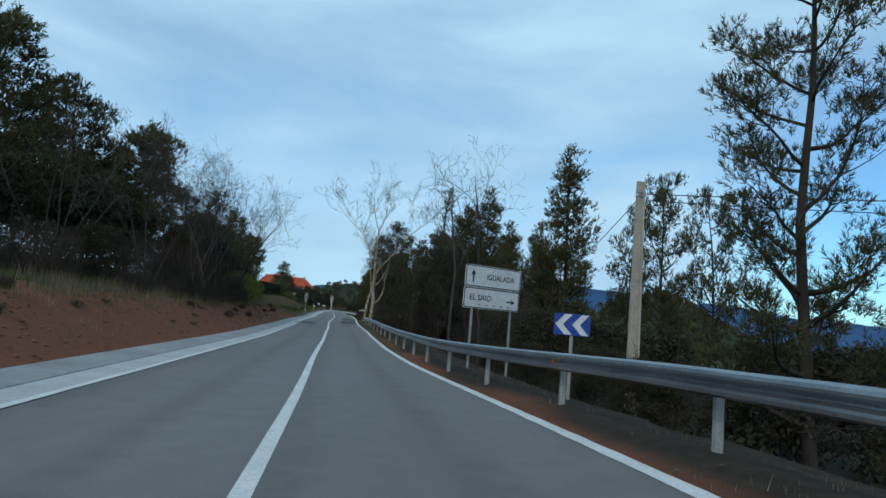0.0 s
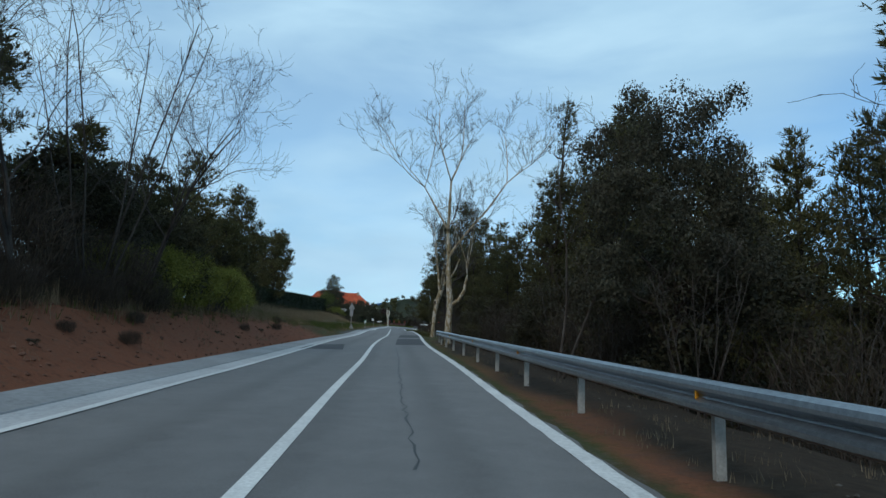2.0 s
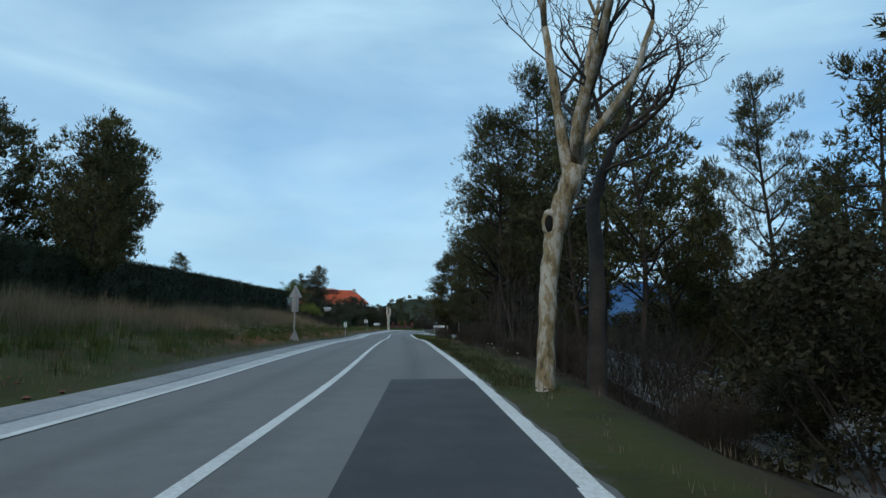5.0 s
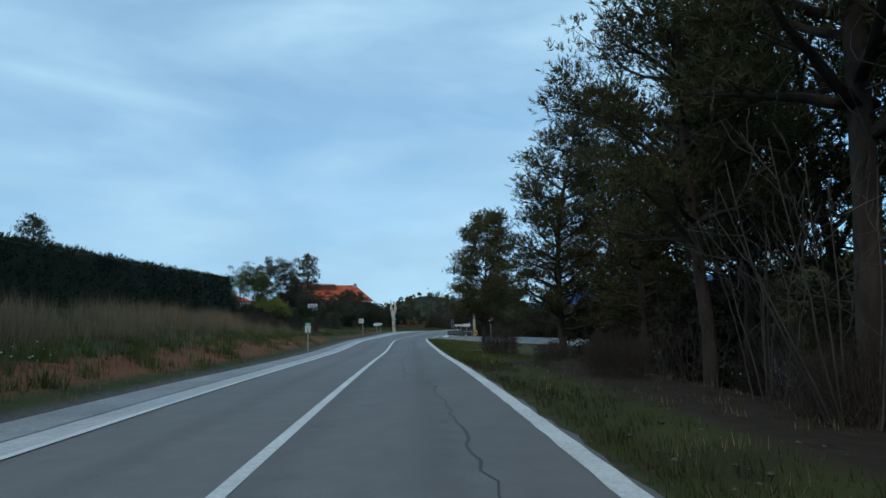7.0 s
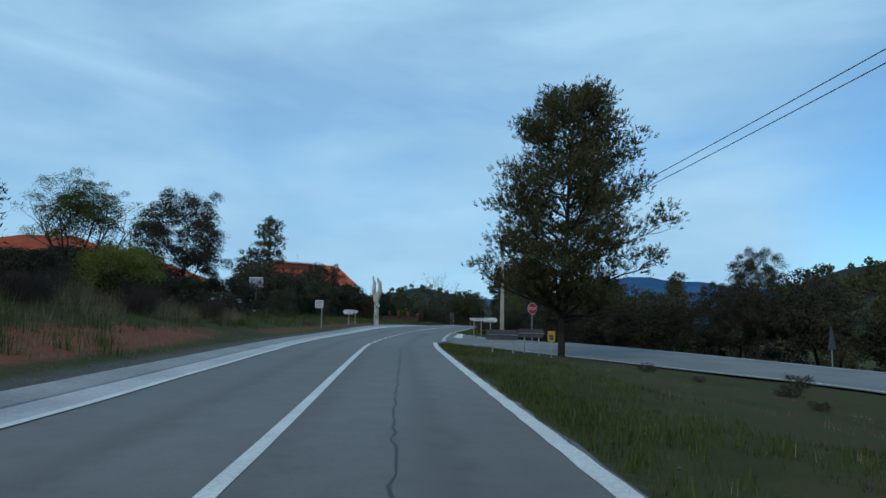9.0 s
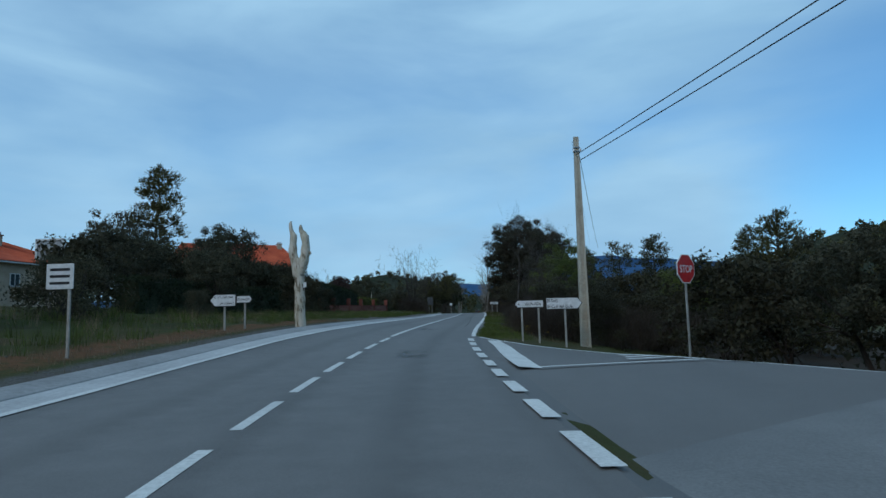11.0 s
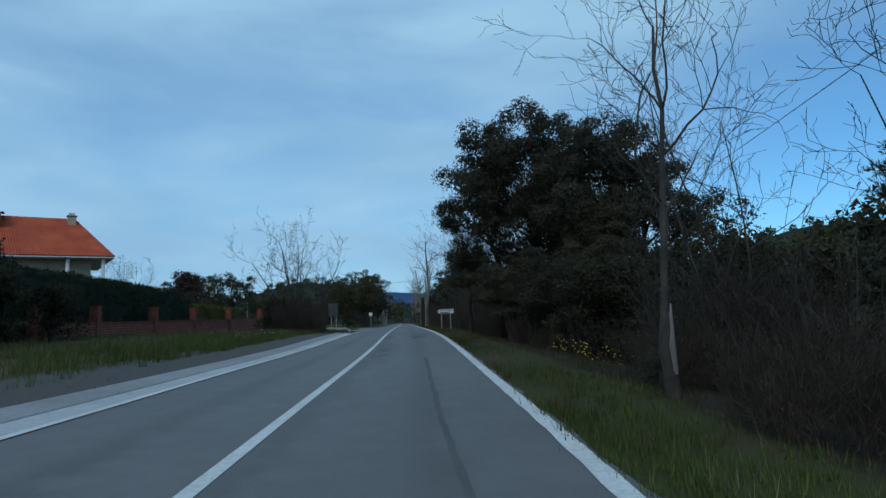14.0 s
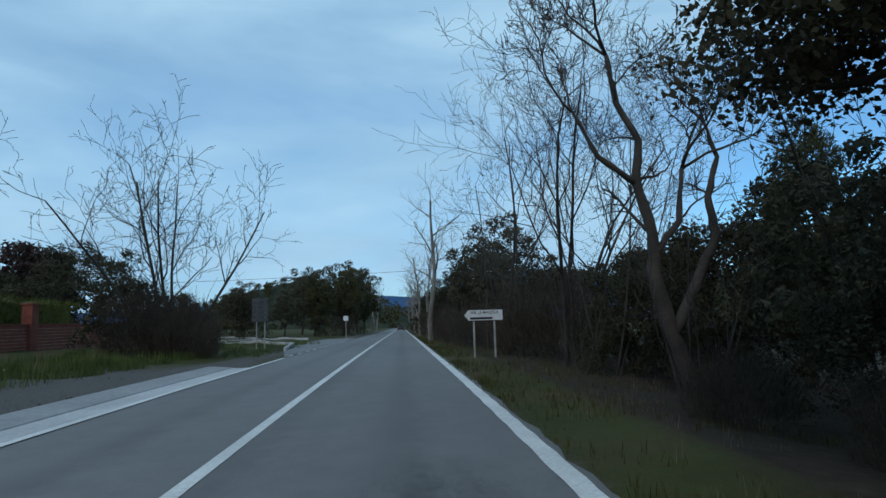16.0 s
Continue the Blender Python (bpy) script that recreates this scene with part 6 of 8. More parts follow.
for p_, x_, y_, k_ in ((TR, -56.0, 283.0, 1.5), (OLIVE, -50.0, 280.0, 1.1), (T1, -49.5, 272.5, 0.8), (T1, -53, 277, 1.0), (OLIVE, -62, 296, 1.2), (T1, -41.5, 266.5, 0.8), (T2, -39.5, 264.5, 0.9), (T2, -37.6, 263.2, 0.55), (T1, -45, 300, 1.1), (ROUND, -47, 308, 0.6), (T1, -50, 296, 1.0),
                       (B5, -66, 285, 1.0), (B5, -58, 272, 0.8), (S2, -45.5, 181, 1.2), (S2, -44.0, 186, 1.1), (S1, -46.5, 190, 1.3), (S2, -42.6, 194, 0.6), (OLIVE, -58.0, 194, 0.55), (S2, -42.5, 172, 0.7), (S3, -47, 178, 1.2)):
    stand(p_, x_, y_, k_)
upto(B6, 9.0, -39.2, 266.3, 10.2, 0.92, turn=0)
stand(T2, -38.4, 264.6, 0.75)

for o_ in (SLIM, TALL, P6, B9, P1, P2, P3, P4, OAK, ROUND, BOUGH, P5, WEED, B8, OLIVE, SPRING, B1, B2, B3, B5, B6, B7, BS, S1, S2, S3, T1, T2, TR, PLANE, BIG):
    drop(o_)


# the two old planes beside the road, each of its own shape
def old_plane(x, y, stems, holes, label, height, seed, r=0.31, name="plane_tree", category="plane tree", bark="plane", twig="twig", bark_label="flaking pale bark in patches", bend=0.10, spread=0.5):
    rnd = random.Random(seed)
    t = thing(name, (x, y, ground_at(x, y)), label, category)
    v, f, tv, tf = [], [], [], []

    def twigs(p, d, ln, rr, level):
        rings, d1 = wander(rnd, p, d, ln, rr, max(rr * 0.4, 0.007), 7, bend + 0.05 * level, 0.05)
        tube(rings, (6, 5, 4, 3)[level], *((v, f) if level == 0 else (tv, tf)), cap=level == 0, graft=(0, len(v)) if level == 0 else None)
        if level >= 3:
            return
        for k in range((6, 5, 4)[level]):
            j = rnd.randint(2, 7)
            a = rnd.uniform(0, 6.28)
            nd = (d1 * 0.75 + Vector((math.cos(a), math.sin(a), 0.35)) * rnd.uniform(0.5, 0.95)).normalized()
            twigs(rings[j][0], nd, ln * rnd.uniform(0.35, 0.6), max(rings[j][1] * 0.55, 0.007), level + 1)
    for path in stems:
        rings = [(p[:3], p[3] * r) for p in path]
        fine = []
        for (a, ra), (b, rb) in zip(rings, rings[1:]):
            for k in range(4):
                u = k / 4
                w = 0.05 * r * math.sin(9 * (a[2] + u) + seed)
                fine.append((tuple(np.array(a) * (1 - u) + np.array(b) * u + [w, -w, 0]), ra * (1 - u) + rb * u + 0.05 * r * math.sin(14 * (a[2] + u * (b[2] - a[2]))) + rnd.uniform(-0.02, 0.02) * r))
        fine.append(rings[-1])
        tube(fine, 14, v, f, graft=(0, len(v)) if v else None)
        end, prev = Vector(rings[-1][0]), Vector(rings[-2][0])
        for k in range(3):
            a = rnd.uniform(0, 6.28)
            twigs(end, (end - prev).normalized() + Vector((math.cos(a), math.sin(a), 0.3)) * spread, height * rnd.uniform(0.28, 0.42), rings[-1][1] * 0.75, 0)
        for k in range(len(rings) - 2):
            a = rnd.uniform(0, 6.28)
            if rings[k + 1][0][2] > height * 0.46:
                twigs(rings[k + 1][0], Vector((math.cos(a), math.sin(a), 0.7)), height * rnd.uniform(0.15, 0.28), rings[k + 1][1] * 0.4, 1)
    smooth(part("trunk", (v, f), bark, t, bark_label))
    part("crown", (tv, tf), twig, t, "fine leafless twigs")
    for (hx, hy, hz, hr, hh) in holes:
        # a near-black oval body, its colour standing for the shade inside the hole
        bm = bmesh.new()
        bmesh.ops.create_uvsphere(bm, u_segments=14, v_segments=10, radius=1.0, matrix=Matrix.Translation((hx, hy, hz)) @ Matrix.Diagonal((hr, 0.07, hh, 1)))
        smooth(part("hollow", bm, "dark", t, "near-black oval painted for the shade inside the trunk's hollow"))
        n = 22
        vv, ff, ring = [], [], []
        for k in range(n + 1):
            a = 2 * math.pi * k / n
            ring.append(((hx + hr * 1.1 * math.cos(a), hy + 0.03 - 0.03 * math.sin(a), hz + hh * 1.08 * math.sin(a)), 0.052 + 0.03 * max(0, math.sin(a + 0.6)) + 0.008 * math.sin(7 * a)))
        tube(ring, 8, vv, ff, cap=False)
        smooth(part("callus", (vv, ff), bark, t, "swollen lip round the hollow"))
    return t


old_plane(-11.25, 85.5, [[(-0.08, 0.22, -0.4, 1.3), (-0.06, 0.22, 0.0, 1.1), (-0.02, 0.26, 0.9, 0.95), (0.06, 0.36, 2.1, 0.98), (0.2, 0.48, 3.1, 1.1), (0.42, 0.46, 3.8, 1.2), (0.60, 0.38, 4.25, 1.25), (0.66, 0.36, 4.5, 0.9)],
                         [(0.54, 0.38, 4.2, 0.8), (0.42, 0.40, 4.9, 0.62), (0.30, 0.45, 6.0, 0.52), (0.1, 0.5, 7.6, 0.4)], [(0.74, 0.38, 4.2, 0.55), (0.88, 0.4, 4.9, 0.42), (0.96, 0.45, 6.2, 0.34), (1.2, 0.5, 7.8, 0.26)]],
          [(0.10, 0.33, 3.28, 0.10, 0.2)], "old leafless plane tree with a hollow in its pale mottled trunk", 11, 3, r=0.185)
old_plane(-10.1, 87.3, [[(0.0, 0, -0.6, 1.2), (0.0, 0, 0.2, 1.0), (0.05, 0.05, 1.6, 0.85), (0.1, 0.1, 3.0, 0.8), (0.05, 0.2, 4.2, 0.7), (0.3, 0.2, 5.0, 0.55), (0.6, 0.25, 5.7, 0.42)]],
          [], "dark twisted leafless tree standing close behind an old plane", 8, 9, r=0.22, name="bare_tree", category="bare tree", bark="darktwig", twig="darktwig", bark_label="dark furrowed bark", bend=0.2, spread=0.6)
old_plane(-8.1, 66.6, [[(0, 0, -0.4, 1.1), (0, 0, 0.5, 0.95), (0.1, 0, 2.2, 0.8), (0.08, 0, 2.9, 0.85), (-0.05, 0, 4.6, 0.56), (-0.15, 0.1, 7.5, 0.44), (-0.05, 0.2, 10.6, 0.28)], [(0.14, 0, 2.4, 0.55), (0.62, 0.05, 2.75, 0.5), (0.95, 0.1, 3.3, 0.42), (1.1, 0.15, 4.0, 0.34), (1.15, 0.2, 4.4, 0.2)],
                       [(-0.05, 0, 5.6, 0.4), (0.9, 0.2, 7.0, 0.32), (2.4, 0.4, 8.8, 0.27), (3.6, 0.6, 10.6, 0.2)], [(-0.1, 0, 7.2, 0.3), (-0.9, 0.1, 8.6, 0.24), (-1.8, 0.2, 10.2, 0.17)]], [], "tall leafless plane tree with a pale forked trunk", 13, 7, r=0.24, spread=0.6)
old_plane(-22.5, 249.5, [[(0.05, 0, -0.4, 1.2), (0.0, 0, 0.3, 1.0), (-0.3, 0, 1.3, 0.9), (-0.62, 0, 2.6, 0.85), (-0.55, 0.1, 3.5, 0.7), (-0.85, 0.1, 4.7, 0.62), (-0.7, 0.15, 5.6, 0.5), (-1.15, 0.2, 6.5, 0.4), (-1.3, 0.2, 7.6, 0.28)],
                        [(-0.3, 0, 1.3, 0.75), (0.25, -0.05, 2.4, 0.66), (0.75, -0.1, 3.4, 0.58), (0.7, 0.0, 4.3, 0.45), (1.0, 0.05, 5.2, 0.32), (0.8, 0.1, 6.0, 0.2)],
                        [(-0.62, 0, 3.0, 0.5), (0.1, 0.2, 3.8, 0.4), (0.3, 0.3, 5.0, 0.28)], [(-0.8, 0.1, 4.6, 0.45), (-1.7, 0.0, 5.2, 0.34), (-2.2, 0.0, 6.2, 0.2)]],
          [], "dark twisted leafless tree with a forked trunk", 6.5, 11, r=0.17, name="bare_tree", category="bare tree", bark="darktwig", twig="darktwig", bark_label="black rough bark", bend=0.2, spread=0.7)
# clipped hedges
def hedge(pts, width, label, leaf="hedge", density=70, ragged=0.25):
    """A clipped hedge along (x, y, base, top): a solid leafy body with sprigs standing out of it."""
    nr = np.random.RandomState(int(abs(pts[0][0]) * 10))
    t = thing("hedge", (0, 0, 0), label, "hedge")
    v, f, cl = [], [], []
    rows = []
    for (a, b) in zip(pts, pts[1:]):
        n = max(1, int(math.hypot(b[0] - a[0], b[1] - a[1]) / 1.2))
        for k in range(n):
            rows.append(tuple(np.array(a) * (1 - k / n) + np.array(b) * (k / n)))
    rows.append(tuple(pts[-1]))
    for i, (x, y, z0, z1) in enumerate(rows):
        a, b = rows[max(i - 1, 0)], rows[min(i + 1, len(rows) - 1)]
        d = Vector((b[0] - a[0], b[1] - a[1], 0)).normalized()
        nrm = Vector((-d.y, d.x, 0))
        prof = [(-0.5, 0), (-0.52, 0.5), (-0.46, 0.93), (-0.25, 1.0), (0.25, 1.0), (0.46, 0.93), (0.52, 0.5), (0.5, 0)]
        for (o, u) in prof:
            p = Vector((x, y, z0 + (z1 - z0) * u)) + nrm * (o * width * 0.9)
            v.append(tuple(p + Vector(nr.normal(size=3) * 0.06)))
        cnt = int(density * (1 + (z1 - z0) * 0.5))
        for k in range(cnt):
            s = nr.uniform(0, 1)
            if s < 0.36:
                o, u = nr.uniform(-0.5, 0.5), 0.97
            else:
                o, u = (-0.5 if nr.rand() < 0.5 else 0.5), nr.uniform(0.02, 1.0)
            p = Vector((x, y, z0 + (z1 - z0) * u)) + nrm * (o * width) + d * nr.uniform(-0.7, 0.7)
            cl.append((p.x, p.y, p.z, 0.16 + 0.1 * nr.rand()))
    m_ = 8
    for i in range(len(rows) - 1):
        for j in range(m_ - 1):
            a = i * m_ + j
            f.append((a, a + 1, a + 1 + m_, a + m_))
    f.append(tuple(range(m_)))
    f.append(tuple(len(v) - m_ + k for k in range(m_)))
    part("body", (v, f), leaf, t)
    lv, lf = leaf_cloud(nr, cl, 5, 1.0, 0.2, 0.06, 0.9)
    add_mesh("foliage", lv, lf, leaf, t)
    return t


def hp(x, y, top):
    return (x, y, ground_at(x, y) - 0.1, top)


hedge([hp(-31.5, 84, 5.6), hp(-33.5, 95, 5.0), hp(-35.3, 105, 5.0), hp(-37.2, 115, 5.4), hp(-39.3, 127, 5.7), hp(-41.4, 140, 5.9), hp(-43.9, 154, 6.3)], 1.8, "long dark clipped cypress hedge above the bank")
hedge([hp(-46.4, 194, 3.5), hp(-46.6, 205, 3.4), hp(-46.8, 217, 3.4)], 1.4, "dark clipped garden hedge behind the verge")
hedge([hp(-49.6, 238, 5.2), hp(-49.2, 248, 5.0), hp(-48.8, 258, 4.6), hp(-48.7, 261, 4.2)], 1.4, "clipped hedge standing behind a brick wall")
hedge([hp(-48.9, 262.5, 3.6), hp(-48.2, 267.0, 3.5), hp(-47.5, 271.5, 3.3)], 1.7, "yellow-green hedge behind the end of the brick wall", "yellowhedge")
hedge([hp(-42.0, 279.5, 1.7), hp(-46.0, 279.5, 1.8)], 1.2, "low dark hedge at the side street")


# ---- guardrail ----
def make_guardrail():
    t = thing("guardrail", tuple(float(q) for q in on_road(np.array(20.0), 4.2)), "galvanised steel crash barrier along the verge", "guardrail")
    inv = t.matrix_basis.inverted()
    prof = [(-0.005, 0.155), (-0.03, 0.15), (-0.07, 0.125), (-0.082, 0.085), (-0.075, 0.055), (-0.01, 0.018), (0.0, 0.0), (-0.01, -0.018), (-0.075, -0.055), (-0.082, -0.085), (-0.07, -0.125), (-0.03, -0.15), (-0.005, -0.155)]
    prof = prof + [(x + 0.006, z) for x, z in reversed(prof)]
    lat = lambda s: np.interp(s, [-40, 5, 10, 14, 20, 68, 77], [5.0, 4.9, 4.6, 4.3, 4.08, 4.04, 4.5])
    top = lambda s: np.interp(s, [-40, 8, 14, 20, 42, 60, 67, 72, 76, 77.5], [0.76, 0.76, 0.75, 0.74, 0.68, 0.66, 0.64, 0.52, 0.2, 0.05])

    def beam(a, b, name):
        ss = stations(a, b, 1.0)
        v, f = [], []
        for s in ss:
            c = on_road(np.array(s), float(lat(s)) - 0.13)
            gz = ground_at(*[float(q) for q in on_road(np.array(s), float(lat(s)))[:2]])
            nx, ny = right_of(s)
            for (o, z) in prof:
                v.append(inv @ Vector((float(c[0] + nx * o), float(c[1] + ny * o), gz + float(top(s)) + z)))
        k = len(prof)
        for i in range(len(ss) - 1):
            for j in range(k):
                a_, b_ = i * k + j, i * k + (j + 1) % k
                f.append((a_, b_, b_ + k, a_ + k))
        f.append(tuple(range(k)))
        f.append(tuple(len(v) - k + q for q in range(k)))
        return part(name, (v, f), "steel", t)
    for i in range(29):
        a = -38.0 + 4.0 * i
        beam(a - (0.06 if i else 0), min(a + 4.0, 77.4), "beam")
        if a > 68:
            break
    bm = bmesh.new()
    box(bm, 0, 0, 0.0, 0.10, 0.012, 1.1)
    box(bm, -0.045, 0.03, 0.0, 0.012, 0.06, 1.1)
    box(bm, 0.045, 0.03, 0.0, 0.012, 0.06, 1.1)
    first = part("post", bm, "post", t)
    spacer = part("spacer", boxed(0, -0.0, 0, 0.09, 0.09, 0.22, 0.01), "steel", t)
    refl = part("reflector", outline([(-0.035, -0.06), (0.035, -0.06), (0.035, 0.06), (-0.035, 0.06)], 0.012), "amber", t, "amber reflector")
    s = -38.0
    n = 0
    while s < 73:
        x, y, _ = (float(q) for q in on_road(np.array(s), float(lat(s)) + 0.06))
        nx, ny = right_of(s)
        yaw = math.degrees(math.atan2(float(ny), float(nx)))
        z = ground_at(x, y)
        h = float(top(s)) + 0.12
        for o, zz, dx, sc in ((first, z + h - 0.55, 0.0, 1.0), (spacer, z + h - 0.13, -0.1, 1.0)):
            c = o.copy() if n else o
            if n:
                scene.collection.objects.link(c)
            c.parent = t
            c.matrix_basis = inv @ pose(x + dx * float(nx), y + dx * float(ny), zz, 0, 0, yaw)
        if n % 2 == 0:
            c = refl.copy() if n else refl
            if n:
                scene.collection.objects.link(c)
            c.parent = t
            c.matrix_basis = inv @ pose(x - 0.2 * float(nx), y - 0.2 * float(ny), z + h - 0.13, 0, 0, yaw + 25)
        s += 4.0
        n += 1


make_guardrail()


# ---- signs ----
def post(t, x, z0, z1, w=0.08, name="post", material="post", y=0.05):
    return part(name, boxed(x, y, (z0 + z1) / 2, w, 0.04, z1 - z0, 0.006), material, t)


def panel(t, w, h, cx, cz, r=0.06, border=True, face="white", rim="black", name="panel", label=""):
    p = part(name, outline(rounded(w, h, r, cx, cz), 0.03), face, t, label)
    if border:
        bm = outline(rounded(w - 0.03, h - 0.03, r * 0.9, cx, cz), 0.002, -0.002)
        part("border", bm, rim, p)
        part("field", outline(rounded(w - 0.10, h - 0.10, r * 0.75, cx, cz), 0.002, -0.005), face, p)
    return p


def arrow(parent, cx, cz, size, ang, material="black"):
    s = size
    pts = [(-0.5, -0.07), (0.12, -0.07), (0.08, -0.24), (0.5, 0.0), (0.08, 0.24), (0.12, 0.07), (-0.5, 0.07)]
    ca, sa = math.cos(radians(ang)), math.sin(radians(ang))
    part("arrow", outline([(cx + s * (x * ca - z * sa), cz + s * (x * sa + z * ca)) for x, z in pts], 0.003, -0.009), material, parent)


def arrow_board(x, y, z0, w, h, ztop, lines, point, posts, rz, label, size, slip=0.0):
    """A direction board pointed at one end, on its posts."""
    t = thing("direction_sign", (x, y, z0), label, "road sign", rz=rz)
    zt, zb, zm = ztop - z0, ztop - z0 - h, ztop - z0 - h / 2
    a = w / 2
    tip = h * 0.42

    def shape(k):
        if point > 0:
            return [(-a + k, zb + k), (a - tip - k * 0.4, zb + k), (a - k * 1.5, zm), (a - tip - k * 0.4, zt - k), (-a + k, zt - k)]
        return [(a - k, zb + k), (a - k, zt - k), (-a + tip + k * 0.4, zt - k), (-a + k * 1.5, zm), (-a + tip + k * 0.4, zb + k)]
    p = part("panel", outline(shape(0), 0.03), "black", t, "black-edged board")
    part("field", outline(shape(0.022), 0.003, -0.003), "white", p, "white face")
    n = len(lines)
    for i, (text, dx) in enumerate(lines):
        zz = zt - (i + 0.5) * h / n - size * 0.36
        if text:
            for word, x0 in words(text, size):
                letters(word, size, "black", p, (dx + 0.86 * x0, -0.006, zz), squeeze=0.86)
        else:
            part("unread_line", boxed(dx + 0.42, -0.005, zz + size * 0.3, 0.85, 0.004, size * 0.5), "black", p)
    for px in posts:
        post(t, px, -0.3, zb + h * 0.8, 0.07)
    return t


# destination boards over the barrier
gx, gy = 1.77, 22.0
z_ = ground_at(gx, gy)
t = thing("direction_sign", (gx, gy, z_), "two stacked white destination boards with black lettering on posts", "road sign", rz=33)
b1 = panel(t, 2.58, 0.80, 0.0, 3.40 - 0.40 - z_, 0.09)
b2 = panel(t, 2.58, 0.76, -0.02, 2.58 - 0.38 - z_, 0.09)
letters("IGUALADA", 0.29, "black", b1, (-0.34, -0.008, 3.40 - 0.50 - z_), squeeze=0.92)
arrow(b1, -0.94, 3.40 - 0.40 - z_, 0.46, 90)
letters("EL SAIÓ", 0.30, "black", b2, (-1.06, -0.008, 2.58 - 0.46 - z_), squeeze=0.98)
arrow(b2, 0.86, 2.58 - 0.42 - z_, 0.42, 0)
for k_ in range(5):
    part("unread_mark", boxed(-0.6 + 0.34 * k_, -0.006, 2.58 - 0.62 - z_, 0.12, 0.003, 0.06), "signback", b2)
post(t, -0.87, -0.4, 3.3 - z_, 0.09)
post(t, 0.93, -0.4, 3.3 - z_, 0.09)

# chevron board
gx, gy = 3.12, 14.35
z_ = ground_at(gx, gy)
t = thing("chevron_sign", (gx, gy, z_), "blue and white chevron bend board on a post", "road sign", rz=-5)
p_ = part("panel", outline(rounded(0.86, 0.52, 0.03, 0, 1.47 - z_), 0.03), "blue", t, "blue board")
for k_ in range(2):
    cx_ = -0.40 + 0.40 * k_
    cz_ = 1.47 - z_
    part("chevron", outline([(cx_, cz_), (cx_ + 0.22, cz_ + 0.245), (cx_ + 0.40, cz_ + 0.245), (cx_ + 0.18, cz_), (cx_ + 0.40, cz_ - 0.245), (cx_ + 0.22, cz_ - 0.245)], 0.004, -0.004), "white", p_, "white chevron")
post(t, 0.0, -0.4, 1.7 - z_, 0.08)

# warning sign seen from behind, on the left bank
gx, gy = -25.95, 111.2
z_ = ground_at(gx, gy)
t = thing("warning_sign", (gx, gy, z_), "triangular warning sign and plates seen from their grey backs", "road sign")
zt_ = 4.0 - z_
p_ = part("panel", outline([(-0.42, zt_ - 0.78), (0.42, zt_ - 0.78), (0.03, zt_), (-0.03, zt_)], 0.03), "signback", t, "grey back of the triangle")
part("rim", outline([(-0.45, zt_ - 0.80), (0.45, zt_ - 0.80), (0.45, zt_ - 0.765), (-0.45, zt_ - 0.765)], 0.012, -0.012), "signback", p_)
p_ = part("plate", outline(rounded(0.46, 0.92, 0.03, 0, zt_ - 1.28), 0.025), "signback", t, "grey back of the lower plate")
for zz_ in (0.95, 1.2, 1.45, 1.62):
    part("bracket", boxed(0, -0.014, zt_ - zz_, 0.5, 0.02, 0.035), "steel", p_)
part("post", boxed(0, -0.03, (zt_ - 0.5) / 2, 0.08, 0.05, zt_ + 0.3, 0.006), "post", t)
part("leaning_plate", outline([(-0.32, 0.12), (0.34, 0.02), (0.05, 0.75)], 0.02, 0.04), "signback", t, "loose triangular plate at the foot")

# kilometre marker
gx, gy = -30.48, 139.25
z_ = ground_at(gx, gy)
t = thing("kilometre_sign", (gx, gy, z_), "small green and white kilometre marker on a post", "road sign")
zt_ = 1.98 - z_
p_ = part("panel", outline(rounded(0.42, 0.66, 0.03, 0, zt_ - 0.33), 0.02), "green", t, "green board")
part("field", outline(rounded(0.33, 0.43, 0.02, 0, zt_ - 0.40), 0.003, -0.003), "white", p_, "white face")
part("road_code", boxed(0.0, -0.004, zt_ - 0.10, 0.27, 0.004, 0.06), "white", p_)
letters("km", 0.15, "black", p_, (0.0, -0.007, zt_ - 0.35), align="CENTER")
letters("2", 0.26, "black", p_, (0.0, -0.007, zt_ - 0.58), align="CENTER")
post(t, 0, -0.4, zt_ - 0.2, 0.07, y=0.045)

# stop sign
gx, gy = -21.4, 183.45
z_ = ground_at(gx, gy)
t = thing("stop_sign", (gx, gy, z_), "red octagonal stop sign on a grey post", "road sign", rz=38)
cz_ = 2.58 - z_
octo = lambda r: [(r * math.cos(radians(22.5 + 45 * k)), cz_ + r * math.sin(radians(22.5 + 45 * k))) for k in range(8)]
p_ = part("panel", outline(octo(0.50), 0.03), "white", t, "white-edged octagon")
part("field", outline(octo(0.47), 0.003, -0.003), "red", p_, "red face")
letters("STOP", 0.34, "white", p_, (0.0, -0.008, cz_ - 0.12), align="CENTER", squeeze=0.85)
post(t, 0, -0.4, cz_ + 0.3, 0.08, y=0.045)

arrow_board(-26.15, 187.0, ground_at(-26.15, 187.0), 1.12, 0.29, 1.74, [("4      IGUALADA", -0.43)], -1, (-0.28, 0.36), 0, "white board pointing ahead to a town, on two posts", 0.145)
arrow_board(-24.95, 186.0, ground_at(-24.95, 186.0), 1.32, 0.43, 1.80, [("El Saió", -0.62), ("El Coll del Guix", -0.62)], 1, (0.02,), 0, "white two-line board pointing along the side road", 0.17)
arrow_board(-37.62, 185.7, ground_at(-37.62, 185.7), 1.0, 0.46, 2.25, [("10  STA. COLOMA", -0.34), ("DE QUERALT", -0.10)], -1, (0.06,), 0, "white two-line board pointing across the road", 0.105)
